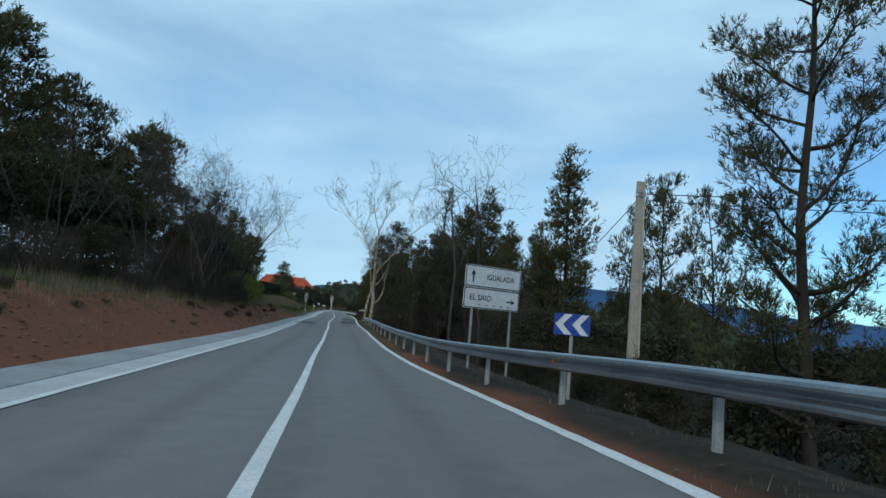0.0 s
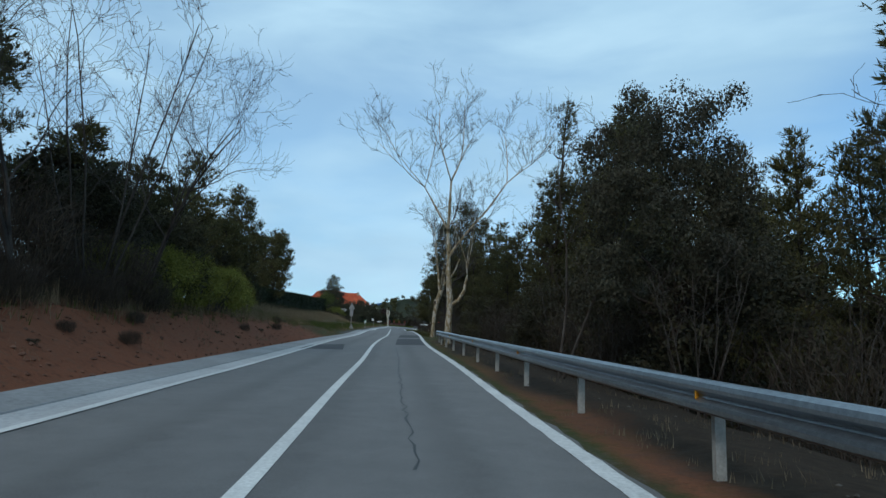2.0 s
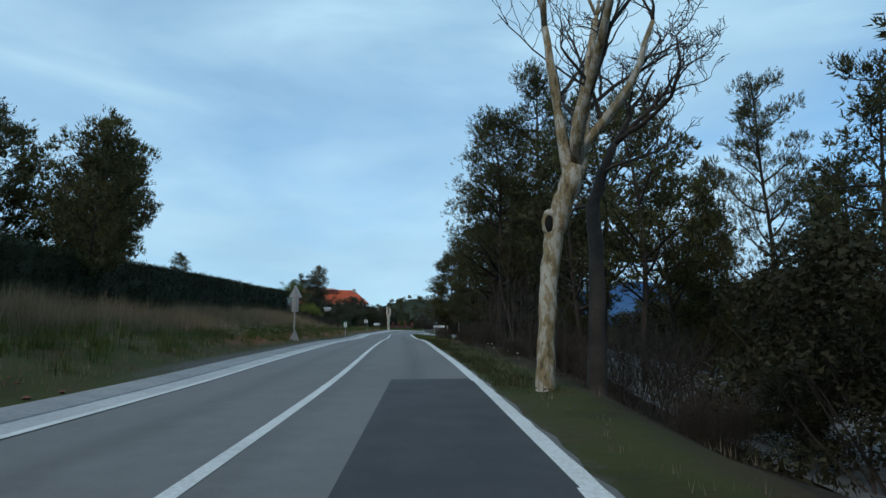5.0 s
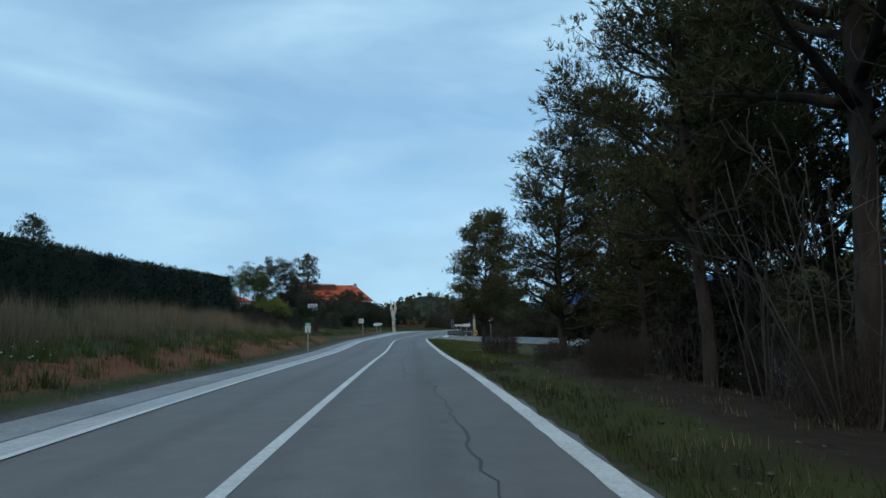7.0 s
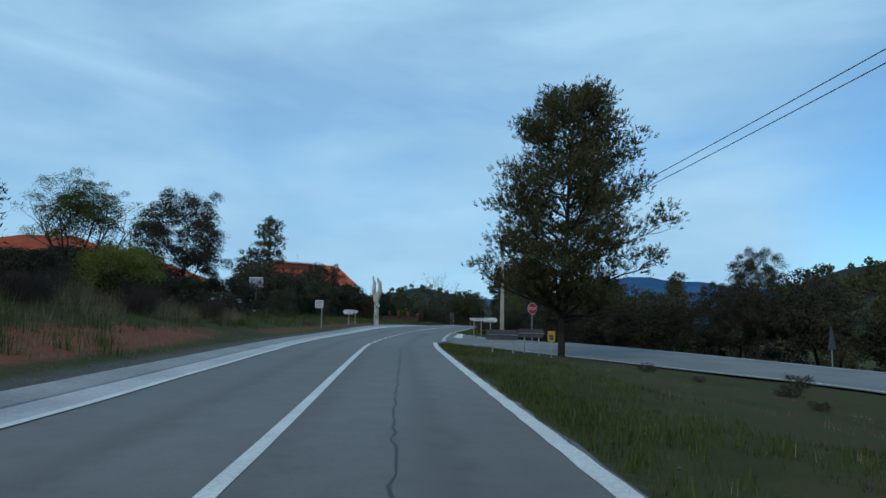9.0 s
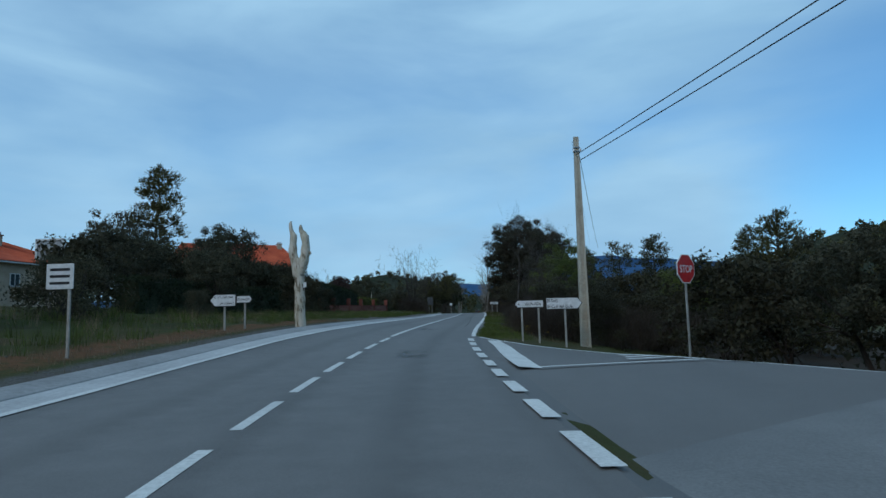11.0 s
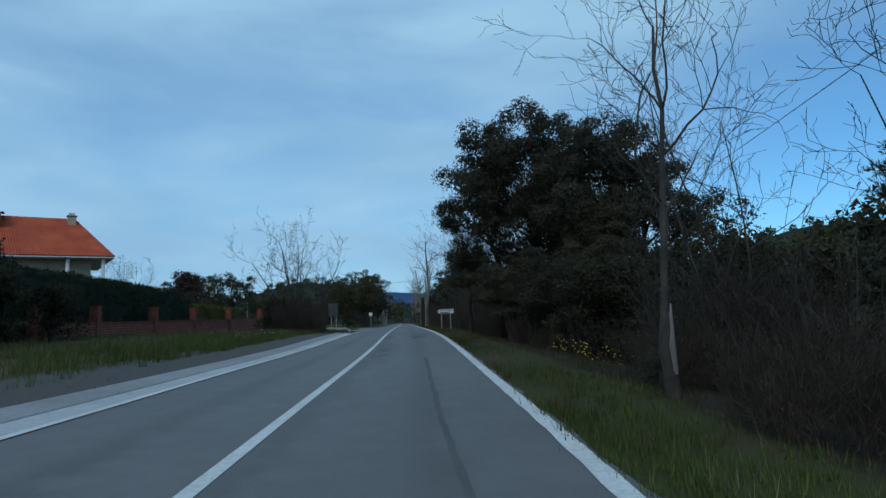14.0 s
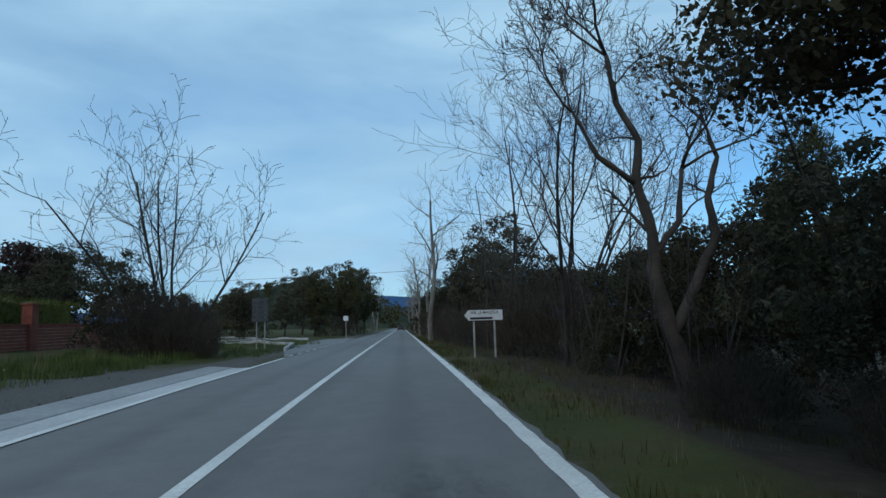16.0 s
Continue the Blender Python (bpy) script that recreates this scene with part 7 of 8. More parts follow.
arrow_board(-37.35, 187.1, ground_at(-37.35, 187.1), 0.66, 0.29, 2.22, [("IGUALADA  4", -0.30)], 1, (0.0,), 0, "small white board pointing to a town", 0.12)
arrow_board(-25.5, 259.0, ground_at(-25.5, 259.0), 1.5, 0.42, 2.22, [("URB. LA MALLOLA", -0.52), ("", -0.5)], -1, (-0.36, 0.42), 6, "white estate name board with an arrow end, on two posts", 0.155)
# the same boards' backs before the junction
for gx, gy, w_, h_, zt_, ps_ in ((-23.5, 158.6, 1.38, 0.42, 1.10, (-0.42, 0.42)), (-22.3, 159.4, 1.15, 0.36, 1.15, (-0.3, 0.3))):
    z_ = ground_at(gx, gy)
    t = thing("direction_sign", (gx, gy, z_), "low direction board seen from its dark grey back", "road sign")
    part("panel", outline([(-w_ / 2, zt_ - h_ - z_), (w_ / 2 - 0.14, zt_ - h_ - z_), (w_ / 2, zt_ - h_ / 2 - z_), (w_ / 2 - 0.14, zt_ - z_), (-w_ / 2, zt_ - z_)], 0.03), "signdark", t)
    part("rail", boxed(0, -0.015, zt_ - h_ / 2 - z_, w_ - 0.15, 0.02, 0.04), "steel", t)
    for px_ in ps_:
        post(t, px_, -0.3, zt_ - 0.1 - z_, 0.06)
# small yellow plate by the side road
t = thing("verge_sign", (-21.55, 158.3, ground_at(-21.55, 158.3)), "small faded yellow plate on a short post", "road sign")
p_ = part("panel", outline(rounded(0.29, 0.42, 0.03, 0, 0.86), 0.02), "yellow", t, "yellow face")
part("unread_line", boxed(0, -0.003, 0.82, 0.17, 0.004, 0.22), "signdark", p_)
post(t, 0, -0.3, 0.7, 0.06)
# small plate by the verge
gx, gy = -37.3, 176.6
z_ = ground_at(gx, gy)
t = thing("verge_sign", (gx, gy, z_), "small white plate with unreadable lines on a post", "road sign")
p_ = part("panel", outline(rounded(0.62, 0.56, 0.02, 0, 2.45 - z_), 0.02), "white", t)
for k_ in range(3):
    part("unread_line", boxed(0, -0.003, 2.6 - 0.15 * k_ - z_, 0.46, 0.004, 0.06), "black", p_)
post(t, 0.2, -0.4, 2.3 - z_, 0.06)
# low triangle beyond the side road
gx, gy = -6.9, 166.4
z_ = ground_at(gx, gy)
t = thing("warning_sign", (gx, gy, z_), "triangular sign seen from its grey back beyond the side road", "road sign", rz=28)
zt_ = 1.55 - z_
part("panel", outline([(-0.30, zt_ - 1.15), (0.30, zt_ - 1.15), (0.03, zt_), (-0.03, zt_)], 0.03), "signdark", t)
post(t, 0, -0.4, zt_ - 0.4, 0.06)
# big slatted board at the side street, from behind
gx, gy = -36.9, 273.4
z_ = ground_at(gx, gy)
t = thing("information_board", (gx, gy, z_), "tall slatted information board seen from its grey back", "road sign", rz=-35)
for k_ in range(5):
    part("slat", boxed(0, 0, 2.15 + 0.29 * k_ - z_, 1.35, 0.04, 0.26, 0.01), "signdark", t)
for px_ in (-0.35, 0.35):
    post(t, px_, -0.3, 3.4 - z_, 0.08)
# small signs at the side street corner
for gx, gy, zt_, w_ in ((-34.3, 300.5, 2.2, 0.5), (-25.4, 297.0, 1.9, 1.1)):
    z_ = ground_at(gx, gy)
    t = thing("verge_sign", (gx, gy, z_), "small pale roadside plate on a post", "road sign")
    part("panel", outline(rounded(w_, 0.5 if w_ < 1 else 0.35, 0.03, 0, zt_ - z_), 0.02), "white", t)
    post(t, 0, -0.3, zt_ - z_, 0.07)


# ---- poles and cables ----
def concrete_pole(x, y, top, label, w0=0.38, w1=0.19, rz=0.0, lean=0.0):
    """A reinforced H pole with recessed faces and cross webs."""
    z = ground_at(x, y)
    t = thing("utility_pole", (x, y, z), label, "utility pole", rz=rz)
    t.matrix_basis = pose(x, y, z, 0, lean, rz)
    h = top - z
    bm = bmesh.new()
    for sx in (-1, 1):
        vs = []
        for zz, w in ((-0.5, w0), (h, w1)):
            for dx, dy in ((0, -0.13), (0.09, -0.13), (0.09, 0.13), (0, 0.13)):
                vs.append(bm.verts.new((sx * (w / 2 - dx), dy * w / w0, zz)))
        for q in ((0, 1, 5, 4), (1, 2, 6, 5), (2, 3, 7, 6), (3, 0, 4, 7), (4, 5, 6, 7), (3, 2, 1, 0)):
            bm.faces.new([vs[i] for i in q])
    bmesh.ops.recalc_face_normals(bm, faces=bm.faces)
    part("shaft", bm, "concrete", t)
    bm = bmesh.new()
    vs = []
    for zz, w in ((-0.5, w0), (h, w1)):
        for dx, dy in ((-1, -0.05), (1, -0.05), (1, 0.05), (-1, 0.05)):
            vs.append(bm.verts.new((dx * (w / 2 - 0.085), dy, zz)))
    for q in ((0, 1, 5, 4), (1, 2, 6, 5), (2, 3, 7, 6), (3, 0, 4, 7), (4, 5, 6, 7), (3, 2, 1, 0)):
        bm.faces.new([vs[i] for i in q])
    part("web", bm, "concrete", t)
    zz = 0.45
    rib = None
    while zz < h - 0.3:
        w = w0 + (w1 - w0) * zz / h
        part("rib", boxed(0, 0, zz, w - 0.17, 0.2 * w / w0, 0.055), "concrete", t)
        zz += 0.62
    for zz in (h - 0.45, h - 0.6):
        part("clamp", boxed(0, 0, zz, w1 + 0.06, 0.22, 0.045, 0.008), "steel", t)
    for sx in (-1, 1):
        bm = bmesh.new()
        cyl(bm, sx * (w1 / 2 + 0.05), -0.1, h - 0.62, h - 0.48, 0.035, 0.02, 10)
        part("insulator", bm, "white", t)
    return t


concrete_pole(7.4, 23.0, 7.4, "pale concrete utility pole with recessed faces", rz=8, w0=0.46, w1=0.3)
concrete_pole(-23.95, 187.65, 8.25, "tall pale concrete utility pole with ladder-like ribs", rz=4)
z_ = ground_at(-18.2, 231.0)
t = thing("utility_pole", (-18.2, 231.0, z_), "thin weathered wooden pole in the brush", "utility pole")
v_, f_ = [], []
tube([((0, 0, -0.5), 0.09), ((-0.02, 0, 2.0), 0.085), ((-0.06, 0, 5.0), 0.075), ((-0.1, 0, 7.3 - z_), 0.065)], 9, v_, f_)
smooth(part("shaft", (v_, f_), "darktwig", t))
part("bracket", boxed(-0.1, 0, 7.0 - z_, 0.3, 0.03, 0.05), "steel", t)
# broken pale trunk at the edge of the verge
z_ = ground_at(-25.0, 216.4)
t = thing("broken_trunk", (-25.0, 216.4, z_), "splintered pale stub of a broken tree", "tree stump")
v_, f_ = [], []
tube([((0, 0, -0.3), 0.15), ((0.02, 0, 0.2), 0.115), ((-0.03, 0.02, 0.7), 0.10), ((0.03, 0, 1.05), 0.085), ((0.06, 0, 1.3), 0.03)], 9, v_, f_)
smooth(part("trunk", (v_, f_), "darktwig", t))
v_, f_ = [], []
tube([((0.05, -0.06, 0.35), 0.05), ((0.03, -0.07, 0.8), 0.055), ((0.08, -0.03, 1.45), 0.012)], 6, v_, f_)
smooth(part("splinter", (v_, f_), "palebark", t, "pale bared wood"))


def cable(pts, r, sag, label="thin black overhead cable"):
    t = thing("cable", pts[0], label, "cable")
    o = Vector(pts[0])
    for a, b in zip(pts, pts[1:]):
        a, b = Vector(a), Vector(b)
        n = 20
        rings = []
        for i in range(n + 1):
            u = i / n
            p = a.lerp(b, u) - o
            p.z -= sag * 4 * u * (1 - u)
            rings.append((tuple(p), r))
        v, f = [], []
        tube(rings, 5, v, f)
        smooth(part("span", (v, f), "cable", t))
    return t


cable([(-24.0, 187.6, 7.5), (-5.0, 128.9, 11.5)], 0.018, 0.4)
cable([(-23.8, 187.6, 7.3), (-5.0, 128.9, 11.1)], 0.018, 0.45)
cable([(-23.9, 187.7, 8.0), (-12.6, 240.0, 8.6)], 0.014, 0.3)
cable([(-24.1, 187.7, 8.1), (-13.6, 240.0, 9.0)], 0.006, 0.3)
cable([(7.4, 23.0, 6.8), (13.5, 78.0, 7.5)], 0.02, 0.7)
cable([(7.4, 23.0, 6.9), (60.0, 6.0, 9.5)], 0.02, 1.0)
cable([(7.4, 23.0, 6.65), (60.0, 7.0, 8.8)], 0.02, 1.2)
cable([(-66.0, 303.0, 6.5), (-19.0, 300.0, 7.4)], 0.02, 0.3)
for gx, gy, zt_ in ((-52.0, 296.0, 6.0), (-66.0, 303.0, 6.6), (-63.0, 300.0, 9.5)):
    z_ = ground_at(gx, gy)
    t = thing("street_lamp" if zt_ > 7 else "utility_pole", (gx, gy, z_), "slim pale pole beyond the gardens", "pole")
    bm = bmesh.new()
    cyl(bm, 0, 0, -0.3, zt_ - z_, 0.09, 0.05, 10)
    smooth(part("shaft", bm, "concrete", t))
    part("cap", boxed(0.1, 0, zt_ - z_, 0.35, 0.12, 0.08, 0.02), "steel", t)


# ---- dead pollarded trunk by the road ----
def dead_trunk():
    x, y = -36.1, 190.4
    z = ground_at(x, y)
    t = thing("dead_tree", (x, y, z), "dead pollarded trunk, bleached pale, with two stub arms", "dead tree")
    rnd = random.Random(5)

    def knobbly(path, seg=16):
        out = []
        for (a, ra), (b, rb) in zip(path, path[1:]):
            for k in range(4):
                u = k / 4
                zc = a[2] + (b[2] - a[2]) * u
                out.append((tuple(np.array(a) * (1 - u) + np.array(b) * u + [0.015 * math.sin(7 * zc), 0.015 * math.cos(9 * zc), 0]), 0.86 * (ra * (1 - u) + rb * u) * (1 + 0.05 * math.sin(11 * zc + 1) + rnd.uniform(-0.03, 0.03))))
        out.append(path[-1])
        return out
    v, f = [], []
    tube(knobbly([((0, 0, -0.4), 0.32), ((0, 0, 0.0), 0.285), ((-0.02, 0, 1.2), 0.265), ((-0.05, 0, 2.3), 0.25), ((-0.07, 0, 2.75), 0.27), ((-0.08, 0, 3.05), 0.22)]), 16, v, f)
    body = (0, len(v))
    tube(knobbly([((-0.12, 0, 2.2), 0.21), ((-0.24, 0, 2.88), 0.23), ((-0.33, 0.01, 3.32), 0.235), ((-0.35, 0.02, 3.75), 0.19), ((-0.31, 0.02, 4.1), 0.18), ((-0.37, 0.02, 4.27), 0.125), ((-0.43, 0.01, 4.45), 0.105), ((-0.46, 0.0, 4.66), 0.085), ((-0.45, 0.0, 4.78), 0.04)]), 14, v, f, graft=body)
    tube(knobbly([((0.0, 0, 2.3), 0.23), ((0.12, 0, 2.88), 0.26), ((0.25, 0, 3.27), 0.255), ((0.25, 0, 3.66), 0.215), ((0.22, 0, 4.01), 0.21), ((0.15, 0, 4.19), 0.18), ((0.07, 0, 4.32), 0.13), ((0.03, 0, 4.46), 0.10), ((0.01, 0, 4.59), 0.05)]), 14, v, f, graft=body)
    tube(knobbly([((0.3, 0, 3.21), 0.14), ((0.43, -0.02, 3.28), 0.10), ((0.5, -0.03, 3.33), 0.07)]), 10, v, f, graft=body)
    smooth(part("trunk", (v, f), "stumpbark", t))
    part("tag", outline([(0.20, 1.72), (0.34, 1.78), (0.33, 1.98), (0.2, 1.96)], 0.01, -0.2), "white", t, "small torn paper notice")
    for k in range(120):
        a, zz = rnd.uniform(0, 6.28), rnd.uniform(0.1, 2.7)
        r = 0.226
        bm = bmesh.new()
        box(bm, 0, 0, 0, 0.03 + 0.04 * rnd.random(), 0.016, 0.08 + 0.2 * rnd.random(), 0.004, Matrix.Translation((r * math.cos(a) - 0.03, r * math.sin(a), zz)) @ pose(0, 0, 0, 0, 0, math.degrees(a) + 90))
        part("bark_flake", bm, "flake" if k % 3 else "stumpbark", t)


dead_trunk()


# ---- houses and walls ----
def gable_tiles(t, corners, name="roof_tiles"):
    """Rows of round clay tiles down a sloping quad: eave left, eave right, ridge right, ridge left."""
    a, b, c, d = (Vector(p) for p in corners)
    n = max(3, int((b - a).length / 0.26))
    v, f = [], []
    up = (b - a).cross(d - a).normalized()
    if up.z < 0:
        up = -up
    for i in range(n):
        for u, h in ((i / n, 0.0), ((i + 0.25) / n, 0.07), ((i + 0.5) / n, 0.09), ((i + 0.75) / n, 0.07)):
            p, q = a.lerp(b, u), d.lerp(c, u)
            v += [tuple(p + up * h), tuple(q + up * h)]
    p, q = b, c
    v += [tuple(p), tuple(q)]
    k = len(v) // 2
    f = [(2 * i, 2 * i + 2, 2 * i + 3, 2 * i + 1) for i in range(k - 1)]
    return part(name, (v, f), "tile", t, "rows of orange clay tiles")


def window(t, x, y, z, w, h, face, parent):
    """A framed window set proud of a wall; face: the way it looks, as degrees about z."""
    m_ = pose(x, y, z, 0, 0, face)
    bm = bmesh.new()
    for (cx, cz, sx, sz) in ((0, h / 2, w + 0.1, 0.07), (0, -h / 2, w + 0.1, 0.07), (-w / 2, 0, 0.07, h), (w / 2, 0, 0.07, h), (0, 0, 0.05, h)):
        box(bm, cx, -0.05, cz, sx, 0.09, sz, 0, m_)
    fr = part("window", bm, "white", parent)
    bm = bmesh.new()
    box(bm, 0, -0.02, 0, w, 0.03, h, 0, m_)
    part("pane", bm, "glass", fr)
    bm = bmesh.new()
    box(bm, 0, -0.1, -h / 2 - 0.06, w + 0.2, 0.2, 0.06, 0, m_)
    part("sill", bm, "gutter", fr)


def house(x0, x1, y0, y1, zg, eave, ridge, inset, label, over=0.7, chimneys=(), dormer=None, rz=0.0):
    t = thing("house", ((x0 + x1) / 2, (y0 + y1) / 2, zg), label, "house", rz=rz)
    ox, oy, oz = (x0 + x1) / 2, (y0 + y1) / 2, zg
    bm = boxed(0, 0, (eave - oz) / 2 - 0.3, x1 - x0, y1 - y0, eave - oz + 0.6)
    w = part("wall", bm, "render", t, "ochre rendered walls")
    hx, hy = (x1 - x0) / 2 + over, (y1 - y0) / 2 + over
    e, r = eave - oz, ridge - oz
    ra, rb = (-hx + inset, 0, r), (hx - inset, 0, r)
    A, B, C, D = (-hx, -hy, e), (hx, -hy, e), (hx, hy, e), (-hx, hy, e)
    bm = bmesh.new()
    vs = [bm.verts.new(p) for p in (A, B, C, D, ra, rb)]
    for q in ((0, 1, 5, 4), (1, 2, 5), (2, 3, 4, 5), (3, 0, 4), (3, 2, 1, 0)):
        bm.faces.new([vs[i] for i in q])
    bmesh.ops.recalc_face_normals(bm, faces=bm.faces)
    roof = part("roof", bm, "tile", t, "hipped orange tile roof")
    for quad in ((A, B, rb, ra), (B, C, rb, rb), (D, A, ra, ra)):
        gable_tiles(roof, [(p[0], p[1], p[2] + 0.02) for p in quad])
    part("eave_board", boxed(0, 0, e - 0.08, 2 * hx - 0.06, 2 * hy - 0.06, 0.14), "white", t, "pale eave board")
    for (cx, cy, cz) in chimneys:
        back = pose(0, 0, 0, 0, 0, -rz) @ Vector((cx - ox, cy - oy, 0))
        cx, cy = ox + back.x, oy + back.y
        ch = part("chimney", boxed(cx - ox, cy - oy, cz - oz - 1.0, 0.8, 0.8, 2.2), "render", t)
        part("cap", boxed(cx - ox, cy - oy, cz - oz + 0.16, 1.0, 1.0, 0.1), "brick", ch)
        part("pot", boxed(cx - ox, cy - oy, cz - oz + 0.36, 0.6, 0.6, 0.32), "white", ch)
    for k in range(int((x1 - x0) / 4)):
        wx = x0 + 2 + 4 * k - ox
        window(t, wx, y0 - oy, e - 1.9, 1.3, 1.3, 0, w)
        window(t, wx, y0 - oy, e - 4.8, 1.3, 1.4, 0, w)
    for k in range(int((y1 - y0) / 5)):
        window(t, (x1 - x0) / 2, y0 + 3 + 5 * k - oy, e - 1.9, 1.3, 1.3, 90, w)
    if dormer:
        dx0, dx1, dy, dz = dormer
        part("dormer", boxed((dx0 + dx1) / 2 - ox, dy - oy, dz - oz - 0.75, dx1 - dx0, 4.0, 1.5), "brick", t, "dark brick dormer face")
        gable_tiles(t, [(dx0 - ox - 0.3, dy - oy - 2.4, dz - oz), (dx1 - ox + 0.3, dy - oy - 2.4, dz - oz), (dx1 - ox + 0.3, dy - oy + 3.5, dz - oz + 0.7), (dx0 - ox - 0.3, dy - oy + 3.5, dz - oz + 0.7)], "dormer_roof")
    for k in range(2):
        bm = bmesh.new()
        cyl(bm, hx - 1.0 - 3.2 * k, -hy + 0.6, -0.2, e - 0.1, 0.2, 0.17, 12)
        smooth(part("porch_column", bm, "white", t))
    return t


house(-84.05, -64.05, 266.4, 278.4, 2.2, 9.35, 14.4, 3.2, "large ochre villa with an orange tiled hip roof", 2.0, [(-66.25, 275.9, 14.4), (-78.5, 272.0, 14.9)], (-80.0, -72.0, 271.5, 14.3), rz=32.0)
house(-72.0, -57.5, 176.0, 188.0, 2.0, 5.7, 8.2, 5.5, "low garden house with an orange tiled roof", 0.7, [(-63.0, 181.0, 8.2)])
house(-96.0, -78.0, 222.0, 236.0, 2.0, 7.6, 10.6, 6.5, "distant villa with an orange tiled roof", 0.8, [(-82.0, 227.0, 10.8)])
# antenna on the large villa
t = thing("antenna", (-77.0, 277.5, 15.1), "thin metal roof aerial", "antenna")
bm = bmesh.new()
cyl(bm, 0, 0, -0.5, 2.4, 0.03, 0.02, 6)
part("mast", bm, "steel", t)
for k_ in range(3):
    part("rod", boxed(0, 0, 1.6 + 0.3 * k_, 0.7 - 0.12 * k_, 0.025, 0.025), "steel", t)

# white goal frame in a garden
z_ = ground_at(-49.2, 192.0)
t = thing("goal_frame", (-49.2, 192.0, z_), "white frame with a netted board in a garden", "goal")
part("board", boxed(0, 0.03, 4.92 - z_, 1.3, 0.04, 0.85), "signback", t)
for dx_, dz_, sx_, sz_ in ((-0.68, 4.92, 0.1, 1.0), (0.68, 4.92, 0.1, 1.0), (0, 5.4, 1.44, 0.1), (0, 4.46, 1.44, 0.1)):
    part("frame_bar", boxed(dx_, 0, dz_ - z_, sx_, 0.1, sz_), "white", t)
post(t, 0, -0.3, 4.5 - z_, 0.1, y=0.1)


def brick_wall():
    pts = [(-48.7, 240.0), (-48.2, 245.4), (-47.6, 252.5), (-47.05, 259.2), (-46.5, 267.5), (-45.85, 277.6)]
    t = thing("garden_wall", (-47.0, 259.0, 0.6), "low red brick garden wall with pillars", "wall")
    o = Vector((-47.0, 259.0, 0.6))
    for a, b in zip(pts, pts[1:]):
        n = 4
        for k in range(n):
            p = Vector((*a, 0)).lerp(Vector((*b, 0)), (k + 0.5) / n)
            d = Vector((b[0] - a[0], b[1] - a[1], 0))
            ang = math.degrees(math.atan2(d.y, d.x))
            m_ = pose(p.x - o.x, p.y - o.y, 0, 0, 0, ang)
            bm = box(bmesh.new(), 0, 0, 0.55, d.length / n - 0.004, 0.24, 2.0, 0, m_)
            s_ = part("wall_section", bm, "brick", t)
            for c in range(9):
                bm = box(bmesh.new(), 0, -0.123, 0.1 + 0.16 * c, d.length / n - 0.01, 0.012, 0.012, 0, m_)
                part("mortar_joint", bm, "render", s_)
            bm = box(bmesh.new(), 0, 0, 1.58, d.length / n - 0.004, 0.32, 0.07, 0.01, m_)
            part("coping", bm, "brick", s_)
    for x, y in pts:
        bm = box(bmesh.new(), x - o.x, y - o.y, 1.0, 0.5, 0.5, 3.1, 0.01)
        p = part("pillar", bm, "brick", t)
        bm = box(bmesh.new(), x - o.x, y - o.y, 2.58, 0.6, 0.6, 0.08, 0.01)
        part("cap", bm, "brick", p)


brick_wall()

# side street on the left
v_ = []
for x_, y_ in ((-33.4, 262.5), (-33.45, 303.0), (-38.0, 299.0), (-60, 297.5), (-110, 296.0), (-110, 284.0), (-60, 284.5), (-40.0, 285.0), (-36.4, 281.0), (-34.8, 270.0)):
    v_.append((x_, y_, max(ground_at(x_, y_), float(road_z(y_)) - 0.03) + 0.02))
ss_ = part("side_street", (v_, [tuple(reversed(range(len(v_))))]), "oldasphalt")
bm_ = bmesh.new()
bm_.from_mesh(ss_.data)
bmesh.ops.triangulate(bm_, faces=bm_.faces)
bm_.to_mesh(ss_.data)
bm_.free()
tagged(ss_, "pale side street leaving the road", "road", kind="structure")
worldk = []
for (ax, ay), (bx, by) in (((-38.0, 299.2), (-60, 297.8)), ((-36.3, 281.0), (-34.8, 270.0)), ((-36.3, 281.0), (-40.0, 284.6)), ((-40, 284.6), (-60, 284.0))):
    ln_ = math.hypot(bx - ax, by - ay)
    n_ = int(ln_ / 1.0)
    for k_ in range(n_):
        u_ = (k_ + 0.5) / n_
        x_, y_ = ax + (bx - ax) * u_, ay + (by - ay) * u_
        bm = box(bmesh.new(), 0, 0, 0, ln_ / n_ - 0.015, 0.15, 0.26, 0.015)
        kb = part("kerb_stone", bm, "gutter")
        kb.matrix_basis = pose(x_, y_, ground_at(x_, y_) + 0.07, 0, 0, math.degrees(math.atan2(by - ay, bx - ax)))
        worldk.append(kb)
kt = thing("street_kerb", (-37, 285, ground_at(-37, 285)), "pale concrete kerb stones round the side street", "kerb")
kt["kind"] = "structure"
for kb in worldk:
    mb_ = kt.matrix_basis.inverted() @ kb.matrix_basis
    kb.parent = kt
    kb.matrix_basis = mb_


